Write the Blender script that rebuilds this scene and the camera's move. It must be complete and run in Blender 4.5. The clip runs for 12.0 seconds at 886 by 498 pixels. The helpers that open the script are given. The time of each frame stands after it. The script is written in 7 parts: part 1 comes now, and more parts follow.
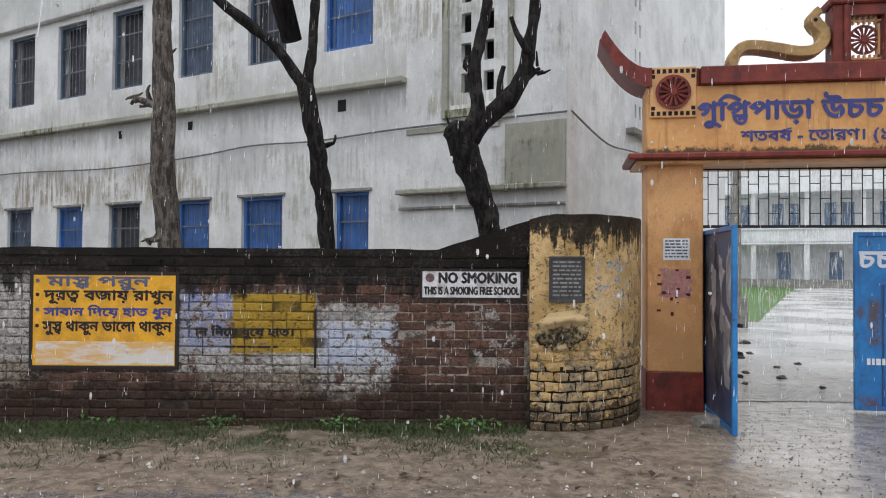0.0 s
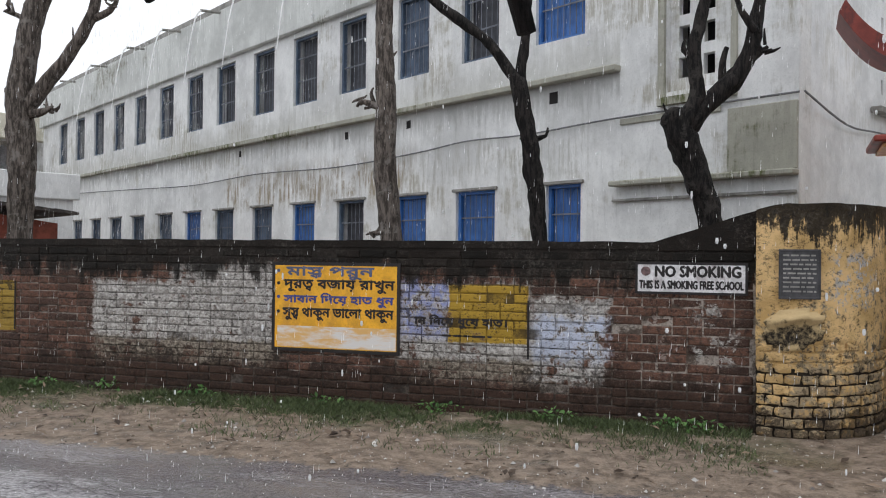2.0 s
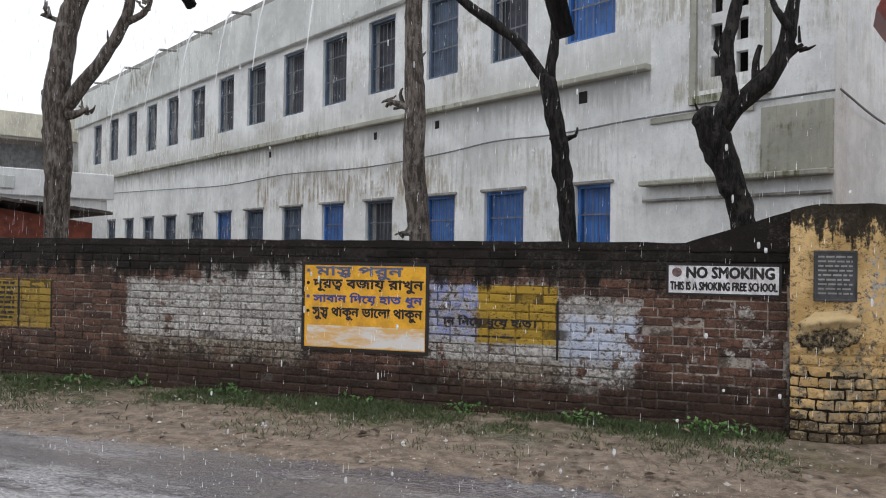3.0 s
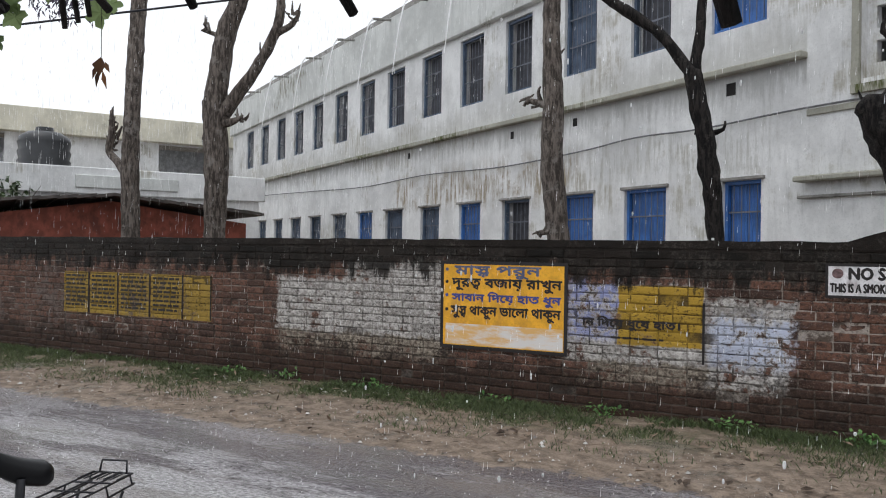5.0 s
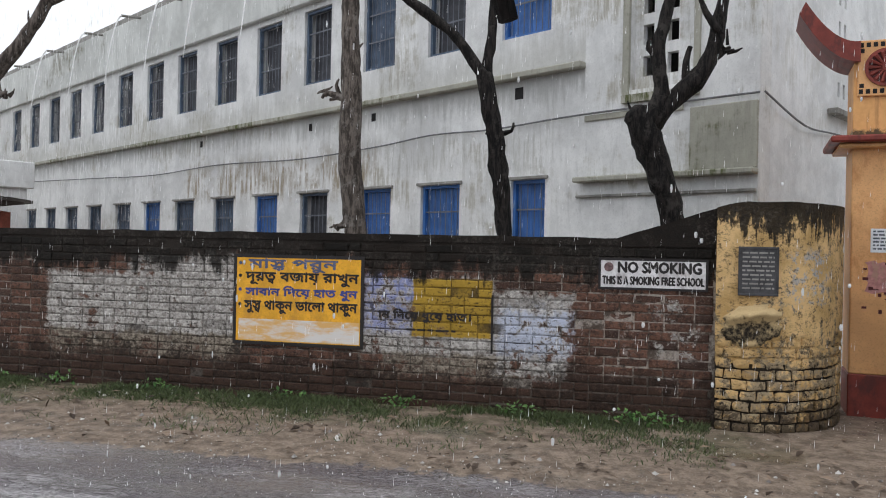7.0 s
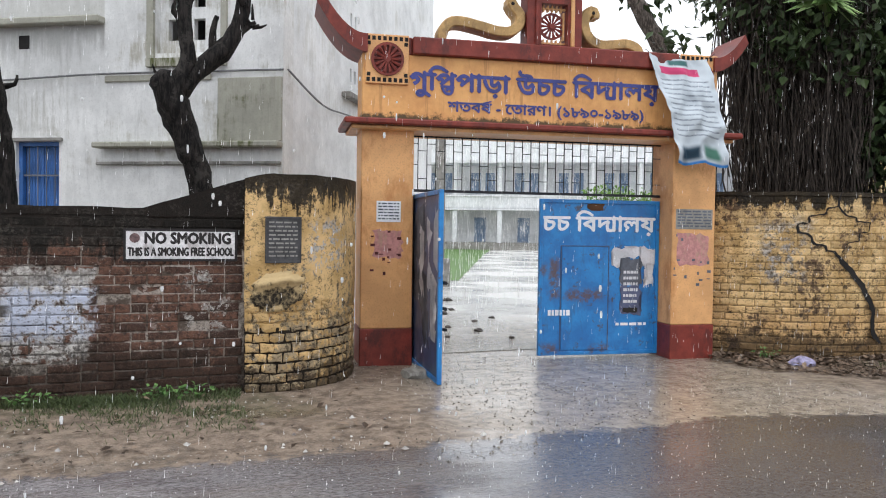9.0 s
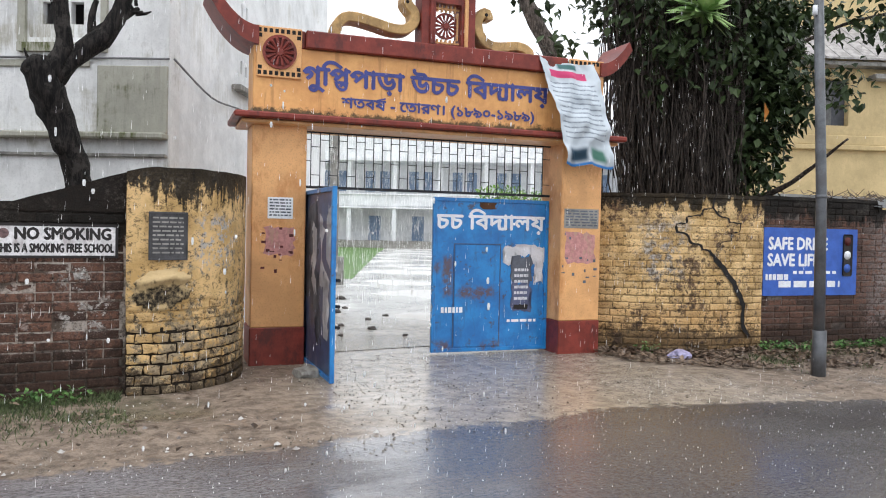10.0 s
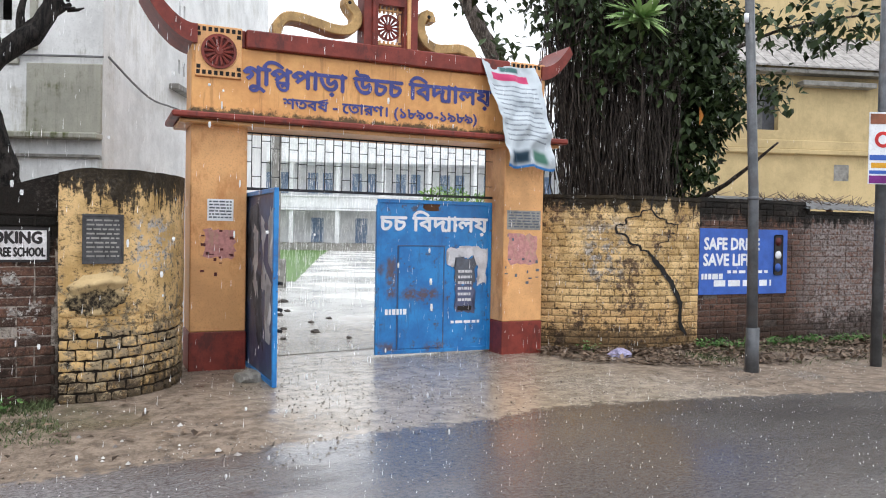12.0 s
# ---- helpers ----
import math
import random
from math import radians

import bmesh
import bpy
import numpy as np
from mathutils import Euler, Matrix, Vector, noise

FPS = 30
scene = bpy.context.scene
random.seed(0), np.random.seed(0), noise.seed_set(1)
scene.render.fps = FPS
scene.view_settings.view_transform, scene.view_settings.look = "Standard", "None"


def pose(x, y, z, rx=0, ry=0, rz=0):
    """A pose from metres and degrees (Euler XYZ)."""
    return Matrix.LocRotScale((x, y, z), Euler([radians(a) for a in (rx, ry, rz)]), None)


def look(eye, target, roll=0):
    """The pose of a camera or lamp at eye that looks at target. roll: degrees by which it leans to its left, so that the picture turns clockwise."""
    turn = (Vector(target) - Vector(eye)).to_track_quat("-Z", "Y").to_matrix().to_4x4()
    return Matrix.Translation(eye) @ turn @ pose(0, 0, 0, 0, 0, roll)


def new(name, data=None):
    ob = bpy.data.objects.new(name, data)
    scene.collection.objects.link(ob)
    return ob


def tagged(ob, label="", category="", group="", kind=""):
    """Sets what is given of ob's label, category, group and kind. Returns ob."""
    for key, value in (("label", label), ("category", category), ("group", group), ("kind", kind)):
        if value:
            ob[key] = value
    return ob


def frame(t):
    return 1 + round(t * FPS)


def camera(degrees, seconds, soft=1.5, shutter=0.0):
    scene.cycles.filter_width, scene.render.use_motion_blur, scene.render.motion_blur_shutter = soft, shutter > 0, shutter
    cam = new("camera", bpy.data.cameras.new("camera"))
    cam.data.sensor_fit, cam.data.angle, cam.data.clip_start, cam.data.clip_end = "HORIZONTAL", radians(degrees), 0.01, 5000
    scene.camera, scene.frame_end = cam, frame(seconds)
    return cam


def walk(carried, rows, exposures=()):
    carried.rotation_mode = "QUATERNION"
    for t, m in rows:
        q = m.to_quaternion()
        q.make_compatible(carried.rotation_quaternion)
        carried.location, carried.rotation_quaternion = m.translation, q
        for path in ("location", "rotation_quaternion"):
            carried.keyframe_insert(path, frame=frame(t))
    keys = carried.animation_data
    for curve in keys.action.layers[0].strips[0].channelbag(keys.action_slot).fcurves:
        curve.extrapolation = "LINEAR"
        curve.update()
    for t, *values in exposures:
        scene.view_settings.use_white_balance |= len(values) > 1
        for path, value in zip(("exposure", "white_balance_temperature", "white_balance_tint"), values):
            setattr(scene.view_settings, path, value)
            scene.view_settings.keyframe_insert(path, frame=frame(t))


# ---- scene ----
cam = camera(59.9, 12.0, soft=1.05)
PATH = [
    (0, (0.035, 0.006, 1.533), (-0.014, 10.004, 1.729), 0.36),
    (0.5, (0.038, -0.002, 1.527), (-1.232, 9.916, 1.622), 0.36),
    (1, (0.030, -0.000, 1.526), (-2.027, 9.785, 1.604), 0.37),
    (1.5, (0.018, -0.004, 1.525), (-2.453, 9.685, 1.610), 0.50),
    (2, (0.007, -0.007, 1.527), (-2.715, 9.615, 1.610), 0.61),
    (2.5, (0.002, -0.007, 1.531), (-2.821, 9.586, 1.610), 0.66),
    (4.5, (-0.027, -0.015, 1.533), (-4.341, 9.007, 1.589), 0.99),
    (5, (-0.029, -0.015, 1.532), (-4.711, 8.821, 1.574), 0.87),
    (5.5, (-0.039, -0.017, 1.532), (-5.042, 8.641, 1.553), 0.78),
    (6, (-0.040, -0.015, 1.530), (-4.904, 8.723, 1.578), 0.85),
    (6.5, (-0.034, -0.003, 1.525), (-3.785, 9.266, 1.571), 1.10),
    (7, (-0.016, 0.010, 1.523), (-2.270, 9.753, 1.540), 1.22),
    (7.5, (-0.006, 0.030, 1.525), (-0.180, 10.028, 1.462), 0.83),
    (9.5, (0.004, -0.001, 1.504), (4.235, 9.055, 1.229), 1.04),
    (10, (0.010, 0.005, 1.501), (4.820, 8.769, 1.257), 1.20),
    (10.5, (0.012, 0.015, 1.504), (5.190, 8.567, 1.263), 1.24),
    (11, (0.014, 0.020, 1.506), (5.392, 8.447, 1.272), 1.17),
    (11.5, (0.011, 0.008, 1.501), (5.441, 8.403, 1.279), 1.08),
    (12, (0.011, 0.003, 1.500), (5.447, 8.394, 1.294), 1.00),
]
walk(cam, [(t, look(eye, target, roll)) for t, eye, target, roll in PATH],
     [(0.0, 0.25), (6.5, 0.2), (7.5, 0.24), (9.5, 0.70), (12.0, 0.80)])

# world: overcast monsoon sky
world = bpy.data.worlds.new("sky")
scene.world = world
world.use_nodes = True
wn, wl = world.node_tree.nodes, world.node_tree.links
sky = wn.new("ShaderNodeTexSky")
sky.sky_type, sky.sun_disc = "NISHITA", False
sky.sun_elevation, sky.sun_rotation = radians(62), radians(200)
sky.dust_density, sky.air_density = 2.0, 1.0
grey = wn.new("ShaderNodeHueSaturation")
grey.inputs["Saturation"].default_value = 0.10
wl.new(sky.outputs[0], grey.inputs["Color"])
cloud = wn.new("ShaderNodeMix")
cloud.data_type = "RGBA"
cloud.inputs["Factor"].default_value = 0.85
cloud.inputs[7].default_value = (10.2, 10.7, 11.4, 1)
wl.new(grey.outputs[0], cloud.inputs[6])
wl.new(cloud.outputs[2], wn["Background"].inputs["Color"])
wn["Background"].inputs["Strength"].default_value = 0.10
sun_data = bpy.data.lights.new("sun", "SUN")
sun_data.energy, sun_data.angle, sun_data.color = 0.5, radians(40), (1.0, 0.97, 0.93)
sun = new("sun", sun_data)
sun.matrix_world = look((0, 0, 30), (3, 9, 0))

from mathutils.geometry import delaunay_2d_cdt

# ---- materials ----
class Graph:
    """Short forms for the nodes of one material."""

    def __init__(self, name, rough=0.8, metal=0.0, spec=0.15, mat=None):
        self.mat = mat or bpy.data.materials.new(name)
        self.mat.use_nodes = True
        self.nt = self.mat.node_tree
        self.b = self.nt.nodes["Principled BSDF"]
        self.b.inputs["Roughness"].default_value = rough
        self.b.inputs["Metallic"].default_value = metal
        self.b.inputs["Specular IOR Level"].default_value = spec
        self.geo = self.nt.nodes.new("ShaderNodeNewGeometry")
        self.coord = self.nt.nodes.new("ShaderNodeTexCoord")
        self.pos = self.geo.outputs["Position"]
        self.xyz = None

    def put(self, socket, v):
        if isinstance(v, bpy.types.NodeSocket):
            self.nt.links.new(v, socket)
        elif socket.type == "RGBA":
            socket.default_value = (*v[:3], 1)
        else:
            socket.default_value = v

    def axis(self, i):
        if self.xyz is None:
            self.xyz = self.nt.nodes.new("ShaderNodeSeparateXYZ")
            self.put(self.xyz.inputs[0], self.pos)
        return self.xyz.outputs[i]

    def math(self, op, a, b=0.0, clamp=False):
        n = self.nt.nodes.new("ShaderNodeMath")
        n.operation, n.use_clamp = op, clamp
        self.put(n.inputs[0], a)
        self.put(n.inputs[1], b)
        return n.outputs[0]

    def noise(self, scale, detail=4.0, rough=0.6, stretch=None, w=None):
        n = self.nt.nodes.new("ShaderNodeTexNoise")
        src = self.pos
        if stretch:
            m = self.nt.nodes.new("ShaderNodeMapping")
            m.inputs["Scale"].default_value = stretch
            if w:
                m.inputs["Location"].default_value = w
            self.put(m.inputs["Vector"], self.pos)
            src = m.outputs[0]
        self.put(n.inputs["Vector"], src)
        n.inputs["Scale"].default_value, n.inputs["Detail"].default_value, n.inputs["Roughness"].default_value = scale, detail, rough
        return n.outputs["Fac"]

    def ramp(self, v, lo, hi):
        """0 below lo, 1 above hi (or the other way round), smooth between."""
        n = self.nt.nodes.new("ShaderNodeMapRange")
        n.interpolation_type = "SMOOTHSTEP"
        self.put(n.inputs["Value"], v)
        a, b, x, y = (lo, hi, 0.0, 1.0) if lo < hi else (hi, lo, 1.0, 0.0)
        for i, q in ((1, a), (2, b), (3, x), (4, y)):
            n.inputs[i].default_value = q
        return n.outputs[0]

    def mix(self, f, a, b):
        n = self.nt.nodes.new("ShaderNodeMix")
        n.data_type = "RGBA"
        self.put(n.inputs["Factor"], f)
        self.put(n.inputs[6], a)
        self.put(n.inputs[7], b)
        return n.outputs[2]

    def mul(self, *v):
        r = v[0]
        for q in v[1:]:
            r = self.math("MULTIPLY", r, q)
        return r

    def between(self, v, a, b, soft):
        return self.mul(self.ramp(v, a - soft, a + soft), self.ramp(v, b + soft, b - soft))

    def rect(self, x0, x1, z0, z1, soft=0.03, wobble=None, amount=0.1):
        x, z = self.axis(0), self.axis(2)
        if wobble is not None:
            d = self.math("MULTIPLY", self.math("SUBTRACT", wobble, 0.5), amount)
            x, z = self.math("ADD", x, d), self.math("ADD", z, d)
        return self.mul(self.between(x, x0, x1, soft), self.between(z, z0, z1, soft))

    def bump(self, h, strength=0.3, dist=0.01):
        n = self.nt.nodes.new("ShaderNodeBump")
        n.inputs["Strength"].default_value, n.inputs["Distance"].default_value = strength, dist
        self.put(n.inputs["Height"], h)
        self.put(self.b.inputs["Normal"], n.outputs[0])
        return self

    def color(self, c):
        self.put(self.b.inputs["Base Color"], c)
        return self

    def rough(self, r):
        self.put(self.b.inputs["Roughness"], r)
        return self

    def rnd(self):
        """A value of its own for each object and each loose piece."""
        o = self.nt.nodes.new("ShaderNodeObjectInfo").outputs["Random"]
        return self.math("FRACT", self.math("ADD", o, self.geo.outputs["Random Per Island"]))


def simple(name, c, rough=0.6, metal=0.0, vary=0.25, scale=6.0, fine=60.0, bump=0.15, dirt=None, spec=0.3):
    """A surface of one colour with coarse and fine variation and, if given, dirt in patches."""
    g = Graph(name, rough, metal, spec)
    n1, n2 = g.noise(scale), g.noise(fine, 3)
    dark, light = tuple(v * (1 - vary) for v in c), tuple(min(1, v * (1 + vary * 0.6)) for v in c)
    col = g.mix(g.ramp(n1, 0.34, 0.66), dark, light)
    col = g.mix(g.math("MULTIPLY", g.ramp(n2, 0.52, 0.66), 0.35), col, tuple(v * 0.55 for v in c))
    if dirt:
        col = g.mix(g.math("MULTIPLY", g.ramp(g.noise(scale * 0.6, 7, 0.75, (1, 1, 0.5)), 0.51, 0.64), 0.75), col, dirt)
    g.color(col)
    return g.bump(n2, bump, 0.004).mat


def brick_material(name, painted):
    """Old wet brick; painted: a function that lays the wall's own paint over it."""
    g = Graph(name, 0.6)
    r = g.rnd()
    n1, n2, n3 = g.noise(3.0, 6, 0.65), g.noise(24, 6, 0.75), g.noise(120, 3)
    c = g.mix(r, (0.050, 0.027, 0.020), (0.205, 0.098, 0.066))
    c = g.mix(g.math("MULTIPLY", g.ramp(n2, 0.46, 0.60), 0.8), c, (0.040, 0.024, 0.019))
    c = g.mix(g.math("MULTIPLY", g.ramp(n3, 0.56, 0.64), 0.5), c, (0.30, 0.24, 0.21))
    c = painted(g, c, n1, n2)
    spot, chip = g.noise(34, 7, 0.8, (0.8, 0.8, 1.3)), g.noise(6.5, 6, 0.75)
    c = g.mix(g.mul(g.ramp(spot, 0.525, 0.575), g.ramp(chip, 0.40, 0.54), 0.78), c, (0.018, 0.013, 0.011))
    tint = g.math("MULTIPLY", g.math("SUBTRACT", r, 0.5), 0.5)
    c = g.mix(g.math("MAXIMUM", tint, 0.0), c, (0.030, 0.022, 0.018))
    g.color(c)
    h = g.math("ADD", g.math("MULTIPLY", n2, 1.0), g.math("MULTIPLY", n3, 0.4))
    return g.bump(h, 0.9, 0.016).mat


def soot(g, c, n1, top, depth, drop=0.25):
    """Black algae that runs down from a wall's top."""
    drip = g.noise(1.0, 6, 0.7, (8.0, 8.0, 1.0))
    blot = g.noise(8.0, 8, 0.85)
    z = g.math("ADD", g.axis(2), g.math("MULTIPLY", g.math("SUBTRACT", drip, 0.5), drop * 5.0))
    z = g.math("ADD", z, g.math("MULTIPLY", g.math("SUBTRACT", blot, 0.5), drop * 3.0))
    m = g.ramp(z, top - depth * 1.08, top - depth * 0.80)
    return g.mix(g.math("MULTIPLY", m, 0.96), c, g.mix(g.ramp(n1, 0.4, 0.62), (0.005, 0.005, 0.004), g.mix(g.ramp(g.noise(30, 6, 0.8), 0.48, 0.60), (0.010, 0.009, 0.008), (0.060, 0.054, 0.045))))


def damp(g, c, n2, height):
    z = g.math("ADD", g.axis(2), g.math("MULTIPLY", g.math("SUBTRACT", g.noise(2.6, 9, 0.85), 0.5), 1.7))
    z = g.math("ADD", z, g.math("MULTIPLY", g.math("SUBTRACT", n2, 0.5), 0.5))
    m = g.ramp(z, height * 1.12, height * 0.68)
    return g.mix(g.math("MULTIPLY", m, 0.74), c, g.mix(g.ramp(n2, 0.42, 0.62), (0.007, 0.0055, 0.0045), (0.062, 0.036, 0.025)))


def paint_long_wall(g, c, n1, n2):
    big = g.noise(1.7, 8, 0.75)
    fine = g.noise(11, 7, 0.75)
    worn = g.math("ADD", g.math("MULTIPLY", big, 0.5), g.math("MULTIPLY", fine, 0.5))

    def coat(c, x0, x1, z0, z1, colour, lo, hi, soft=0.06, amount=0.5):
        m = g.mul(g.rect(x0, x1, z0, z1, soft * 0.6, worn, amount * 1.7), g.ramp(worn, lo, hi))
        return g.mix(m, c, colour)

    white = g.mix(g.ramp(n2, 0.38, 0.62), (0.27, 0.245, 0.225), (0.60, 0.57, 0.54))
    dirty = g.mix(g.ramp(n2, 0.4, 0.62), (0.12, 0.095, 0.075), (0.36, 0.31, 0.25))
    ochre = g.mix(fine, (0.30, 0.19, 0.03), (0.56, 0.35, 0.05))
    c = coat(c, -13, -7.2, 0.3, 1.3, (0.15, 0.115, 0.10), 0.51, 0.57, 0.2)
    for a, b in ((-10.0, -9.48), (-9.45, -8.886), (-8.856, -8.268), (-8.238, -7.665), (-7.635, -7.15)):
        c = coat(c, a, b, 0.61, 1.185, g.mix(fine, (0.20, 0.13, 0.035), (0.50, 0.33, 0.06)), 0.60, 0.52, 0.01, 0.02)
    c = coat(c, -6.1, -3.80, 0.34, 0.80, dirty, 0.56, 0.49, 0.12, 0.8)
    c = coat(c, -6.1, -3.85, 0.60, 1.22, white, 0.600, 0.535, 0.05, 0.35)
    c = coat(c, -5.1, -3.85, 0.62, 1.42, white, 0.570, 0.515, 0.06, 0.4)
    c = coat(c, -2.50, -0.95, 0.30, 0.72, dirty, 0.56, 0.49, 0.12, 0.7)
    c = coat(c, -2.46, -1.18, 0.52, 1.25, white, 0.590, 0.525, 0.05, 0.3)
    c = coat(c, -2.46, -1.98, 0.72, 1.25, g.mix(n2, (0.20, 0.22, 0.42), (0.38, 0.41, 0.64)), 0.555, 0.485, 0.10, 0.6)
    c = coat(c, -1.97, -1.19, 0.69, 1.25, ochre, 0.605, 0.545, 0.015, 0.08)
    c = coat(c, -1.17, -0.46, 0.36, 1.10, white, 0.580, 0.520, 0.05, 0.5)
    c = coat(c, -1.15, -0.46, 0.55, 0.95, g.mix(n1, (0.42, 0.46, 0.60), (0.60, 0.63, 0.72)), 0.560, 0.500, 0.12, 0.6)
    c = coat(c, 0.25, 0.62, 0.55, 0.80, white, 0.50, 0.46, 0.05, 0.6)
    c = coat(c, 0.30, 0.48, 0.93, 1.08, white, 0.55, 0.50, 0.03, 0.5)
    c = coat(c, -0.5, 0.78, 0.25, 1.15, (0.34, 0.27, 0.24), 0.445, 0.415, 0.1)
    c = soot(g, c, n1, 1.76, 0.47, 0.17)
    return damp(g, c, n2, 0.44)


def paint_yellow(g, c, n1, n2):
    big = g.noise(2.3, 8, 0.75)
    fine = g.noise(13, 7, 0.75)
    worn = g.math("ADD", g.math("MULTIPLY", big, 0.45), g.math("MULTIPLY", fine, 0.55))
    yellow = g.mix(g.ramp(n1, 0.38, 0.62), (0.50, 0.32, 0.13), (0.74, 0.50, 0.24))
    m = g.ramp(g.math("ADD", worn, g.math("MULTIPLY", g.axis(2), -0.09)), 0.478, 0.425)
    c = g.mix(m, g.mix(0.72, c, (0.44, 0.35, 0.22)), yellow)
    c = g.mix(g.math("MULTIPLY", g.ramp(fine, 0.55, 0.62), 0.7), c, (0.07, 0.05, 0.03))
    pale = g.mul(g.rect(1.42, 1.80, 1.15, 1.62, 0.08, worn, 0.7), g.ramp(fine, 0.50, 0.56))
    c = g.mix(g.math("MULTIPLY", pale, 0.8), c, (0.42, 0.43, 0.45))
    c = soot(g, c, n1, 2.06, 0.33, 0.25)
    return damp(g, c, n2, 0.20)


def paint_yellow_clean(g, c, n1, n2):
    fine = g.noise(9, 7, 0.75)
    worn = g.math("ADD", g.math("MULTIPLY", g.noise(1.9, 8, 0.75), 0.5), g.math("MULTIPLY", fine, 0.5))
    yellow = g.mix(g.ramp(n1, 0.38, 0.62), (0.54, 0.35, 0.15), (0.78, 0.55, 0.28))
    yellow = g.mix(g.math("MULTIPLY", g.ramp(g.axis(2), 0.75, 0.45), 0.5), yellow, (0.58, 0.34, 0.15))
    c = g.mix(g.ramp(worn, 0.58, 0.52), g.mix(0.5, c, (0.20, 0.14, 0.08)), yellow)
    grey = g.mul(g.rect(6.95, 7.45, 1.0, 1.70, 0.12, worn, 1.0), g.ramp(fine, 0.47, 0.54))
    c = g.mix(g.math("MULTIPLY", grey, 0.75), c, g.mix(g.ramp(n2, 0.45, 0.55), (0.20, 0.17, 0.13), (0.55, 0.52, 0.50)))
    c = g.mix(g.mul(g.ramp(g.noise(4.5, 8, 0.8), 0.57, 0.64), 0.45), c, (0.09, 0.06, 0.035))
    c = soot(g, c, n1, 2.10, 0.22, 0.16)
    return damp(g, c, n2, 0.32)


def paint_dark(g, c, n1, n2):
    c = g.mix(g.mul(g.ramp(g.axis(0), 10.2, 11.0), g.ramp(n2, 0.42, 0.55)), c, (0.30, 0.26, 0.25))
    c = soot(g, c, n1, 2.16, 0.44, 0.16)
    return damp(g, c, n2, 0.40)


def joints_long(g, c, n1, n2):
    c = paint_long_wall(g, g.mix(g.ramp(g.noise(5, 7, 0.75), 0.42, 0.56), (0.10, 0.075, 0.06), (0.46, 0.40, 0.35)), n1, n2)
    bare = g.ramp(g.math("ADD", g.axis(0), g.math("MULTIPLY", g.math("SUBTRACT", n1, 0.5), 1.0)), -0.7, -0.4)
    gap = g.ramp(g.noise(3.2, 7, 0.75), 0.44, 0.58)
    return g.mix(g.mix(bare, g.mix(gap, (0.15, 0.15, 0.15), (0.75, 0.75, 0.75)), (0.0, 0.0, 0.0)), c, (0.028, 0.022, 0.018))


def joints_yellow(g, c, n1, n2):
    c = paint_yellow(g, c, n1, n2)
    low = g.ramp(g.math("ADD", g.axis(2), g.math("SUBTRACT", n1, 0.5)), 0.95, 0.70)
    return g.mix(g.math("ADD", g.math("MULTIPLY", low, 0.88), 0.10), c, (0.016, 0.012, 0.009))


def joints_clean(g, c, n1, n2):
    c = paint_yellow_clean(g, c, n1, n2)
    low = g.ramp(g.math("ADD", g.axis(2), g.math("MULTIPLY", g.math("SUBTRACT", g.noise(3, 6, 0.7), 0.5), 3.0)), 1.45, 0.75)
    return g.mix(g.math("ADD", g.math("MULTIPLY", low, 0.55), 0.12), c, (0.05, 0.034, 0.020))


def joints_dark(g, c, n1, n2):
    return paint_dark(g, g.mix(n2, (0.10, 0.085, 0.075), (0.24, 0.20, 0.18)), n1, n2)


JOINT = brick_material("old_mortar", joints_long)
JOINT_YELLOW = brick_material("yellow_washed_mortar", joints_yellow)
JOINT_YELLOW2 = brick_material("painted_mortar", joints_clean)
JOINT_DARK = brick_material("dark_mortar", joints_dark)
BRICK = brick_material("old_brick", paint_long_wall)
BRICK_YELLOW = brick_material("yellow_washed_brick", paint_yellow)
BRICK_YELLOW2 = brick_material("yellow_painted_brick", paint_yellow_clean)
BRICK_DARK = brick_material("dark_brick", paint_dark)


def whitewash(name, base, stain=(0.20, 0.18, 0.12), amount=0.75):
    """Lime-washed plaster with rain streaks, grey patches and a little green."""
    g = Graph(name, 0.7)
    n1, n2 = g.noise(0.8, 8, 0.75), g.noise(45, 4)
    streak = g.noise(1.0, 7, 0.75, (3.2, 3.2, 0.25))
    fine = g.noise(1.0, 6, 0.75, (14, 14, 1.6))
    patch = g.noise(0.42, 7, 0.7, (1, 1, 1.4))
    c = g.mix(g.ramp(n1, 0.36, 0.62), tuple(v * 0.74 for v in base), base)
    c = g.mix(g.mul(g.ramp(streak, 0.50, 0.66), g.ramp(n1, 0.40, 0.60), amount * 0.55), c, tuple(v * 0.52 for v in base))
    c = g.mix(g.mul(g.ramp(fine, 0.53, 0.66), g.ramp(patch, 0.42, 0.58), amount * 0.6), c, tuple(v * 0.45 for v in base))
    c = g.mix(g.mul(g.ramp(patch, 0.53, 0.62), g.ramp(fine, 0.42, 0.58), amount), c, stain)
    c = g.mix(g.math("MULTIPLY", g.ramp(n2, 0.52, 0.66), 0.2), c, tuple(v * 0.45 for v in base))
    g.color(c)
    return g.bump(g.math("ADD", n1, g.math("MULTIPLY", n2, 0.3)), 0.35, 0.012).mat


WHITEWASH = whitewash("whitewash", (0.79, 0.79, 0.785), (0.30, 0.27, 0.19), 0.65)
WHITEWASH_DIRTY = whitewash("stained_whitewash", (0.66, 0.67, 0.65), (0.17, 0.16, 0.11), 0.9)


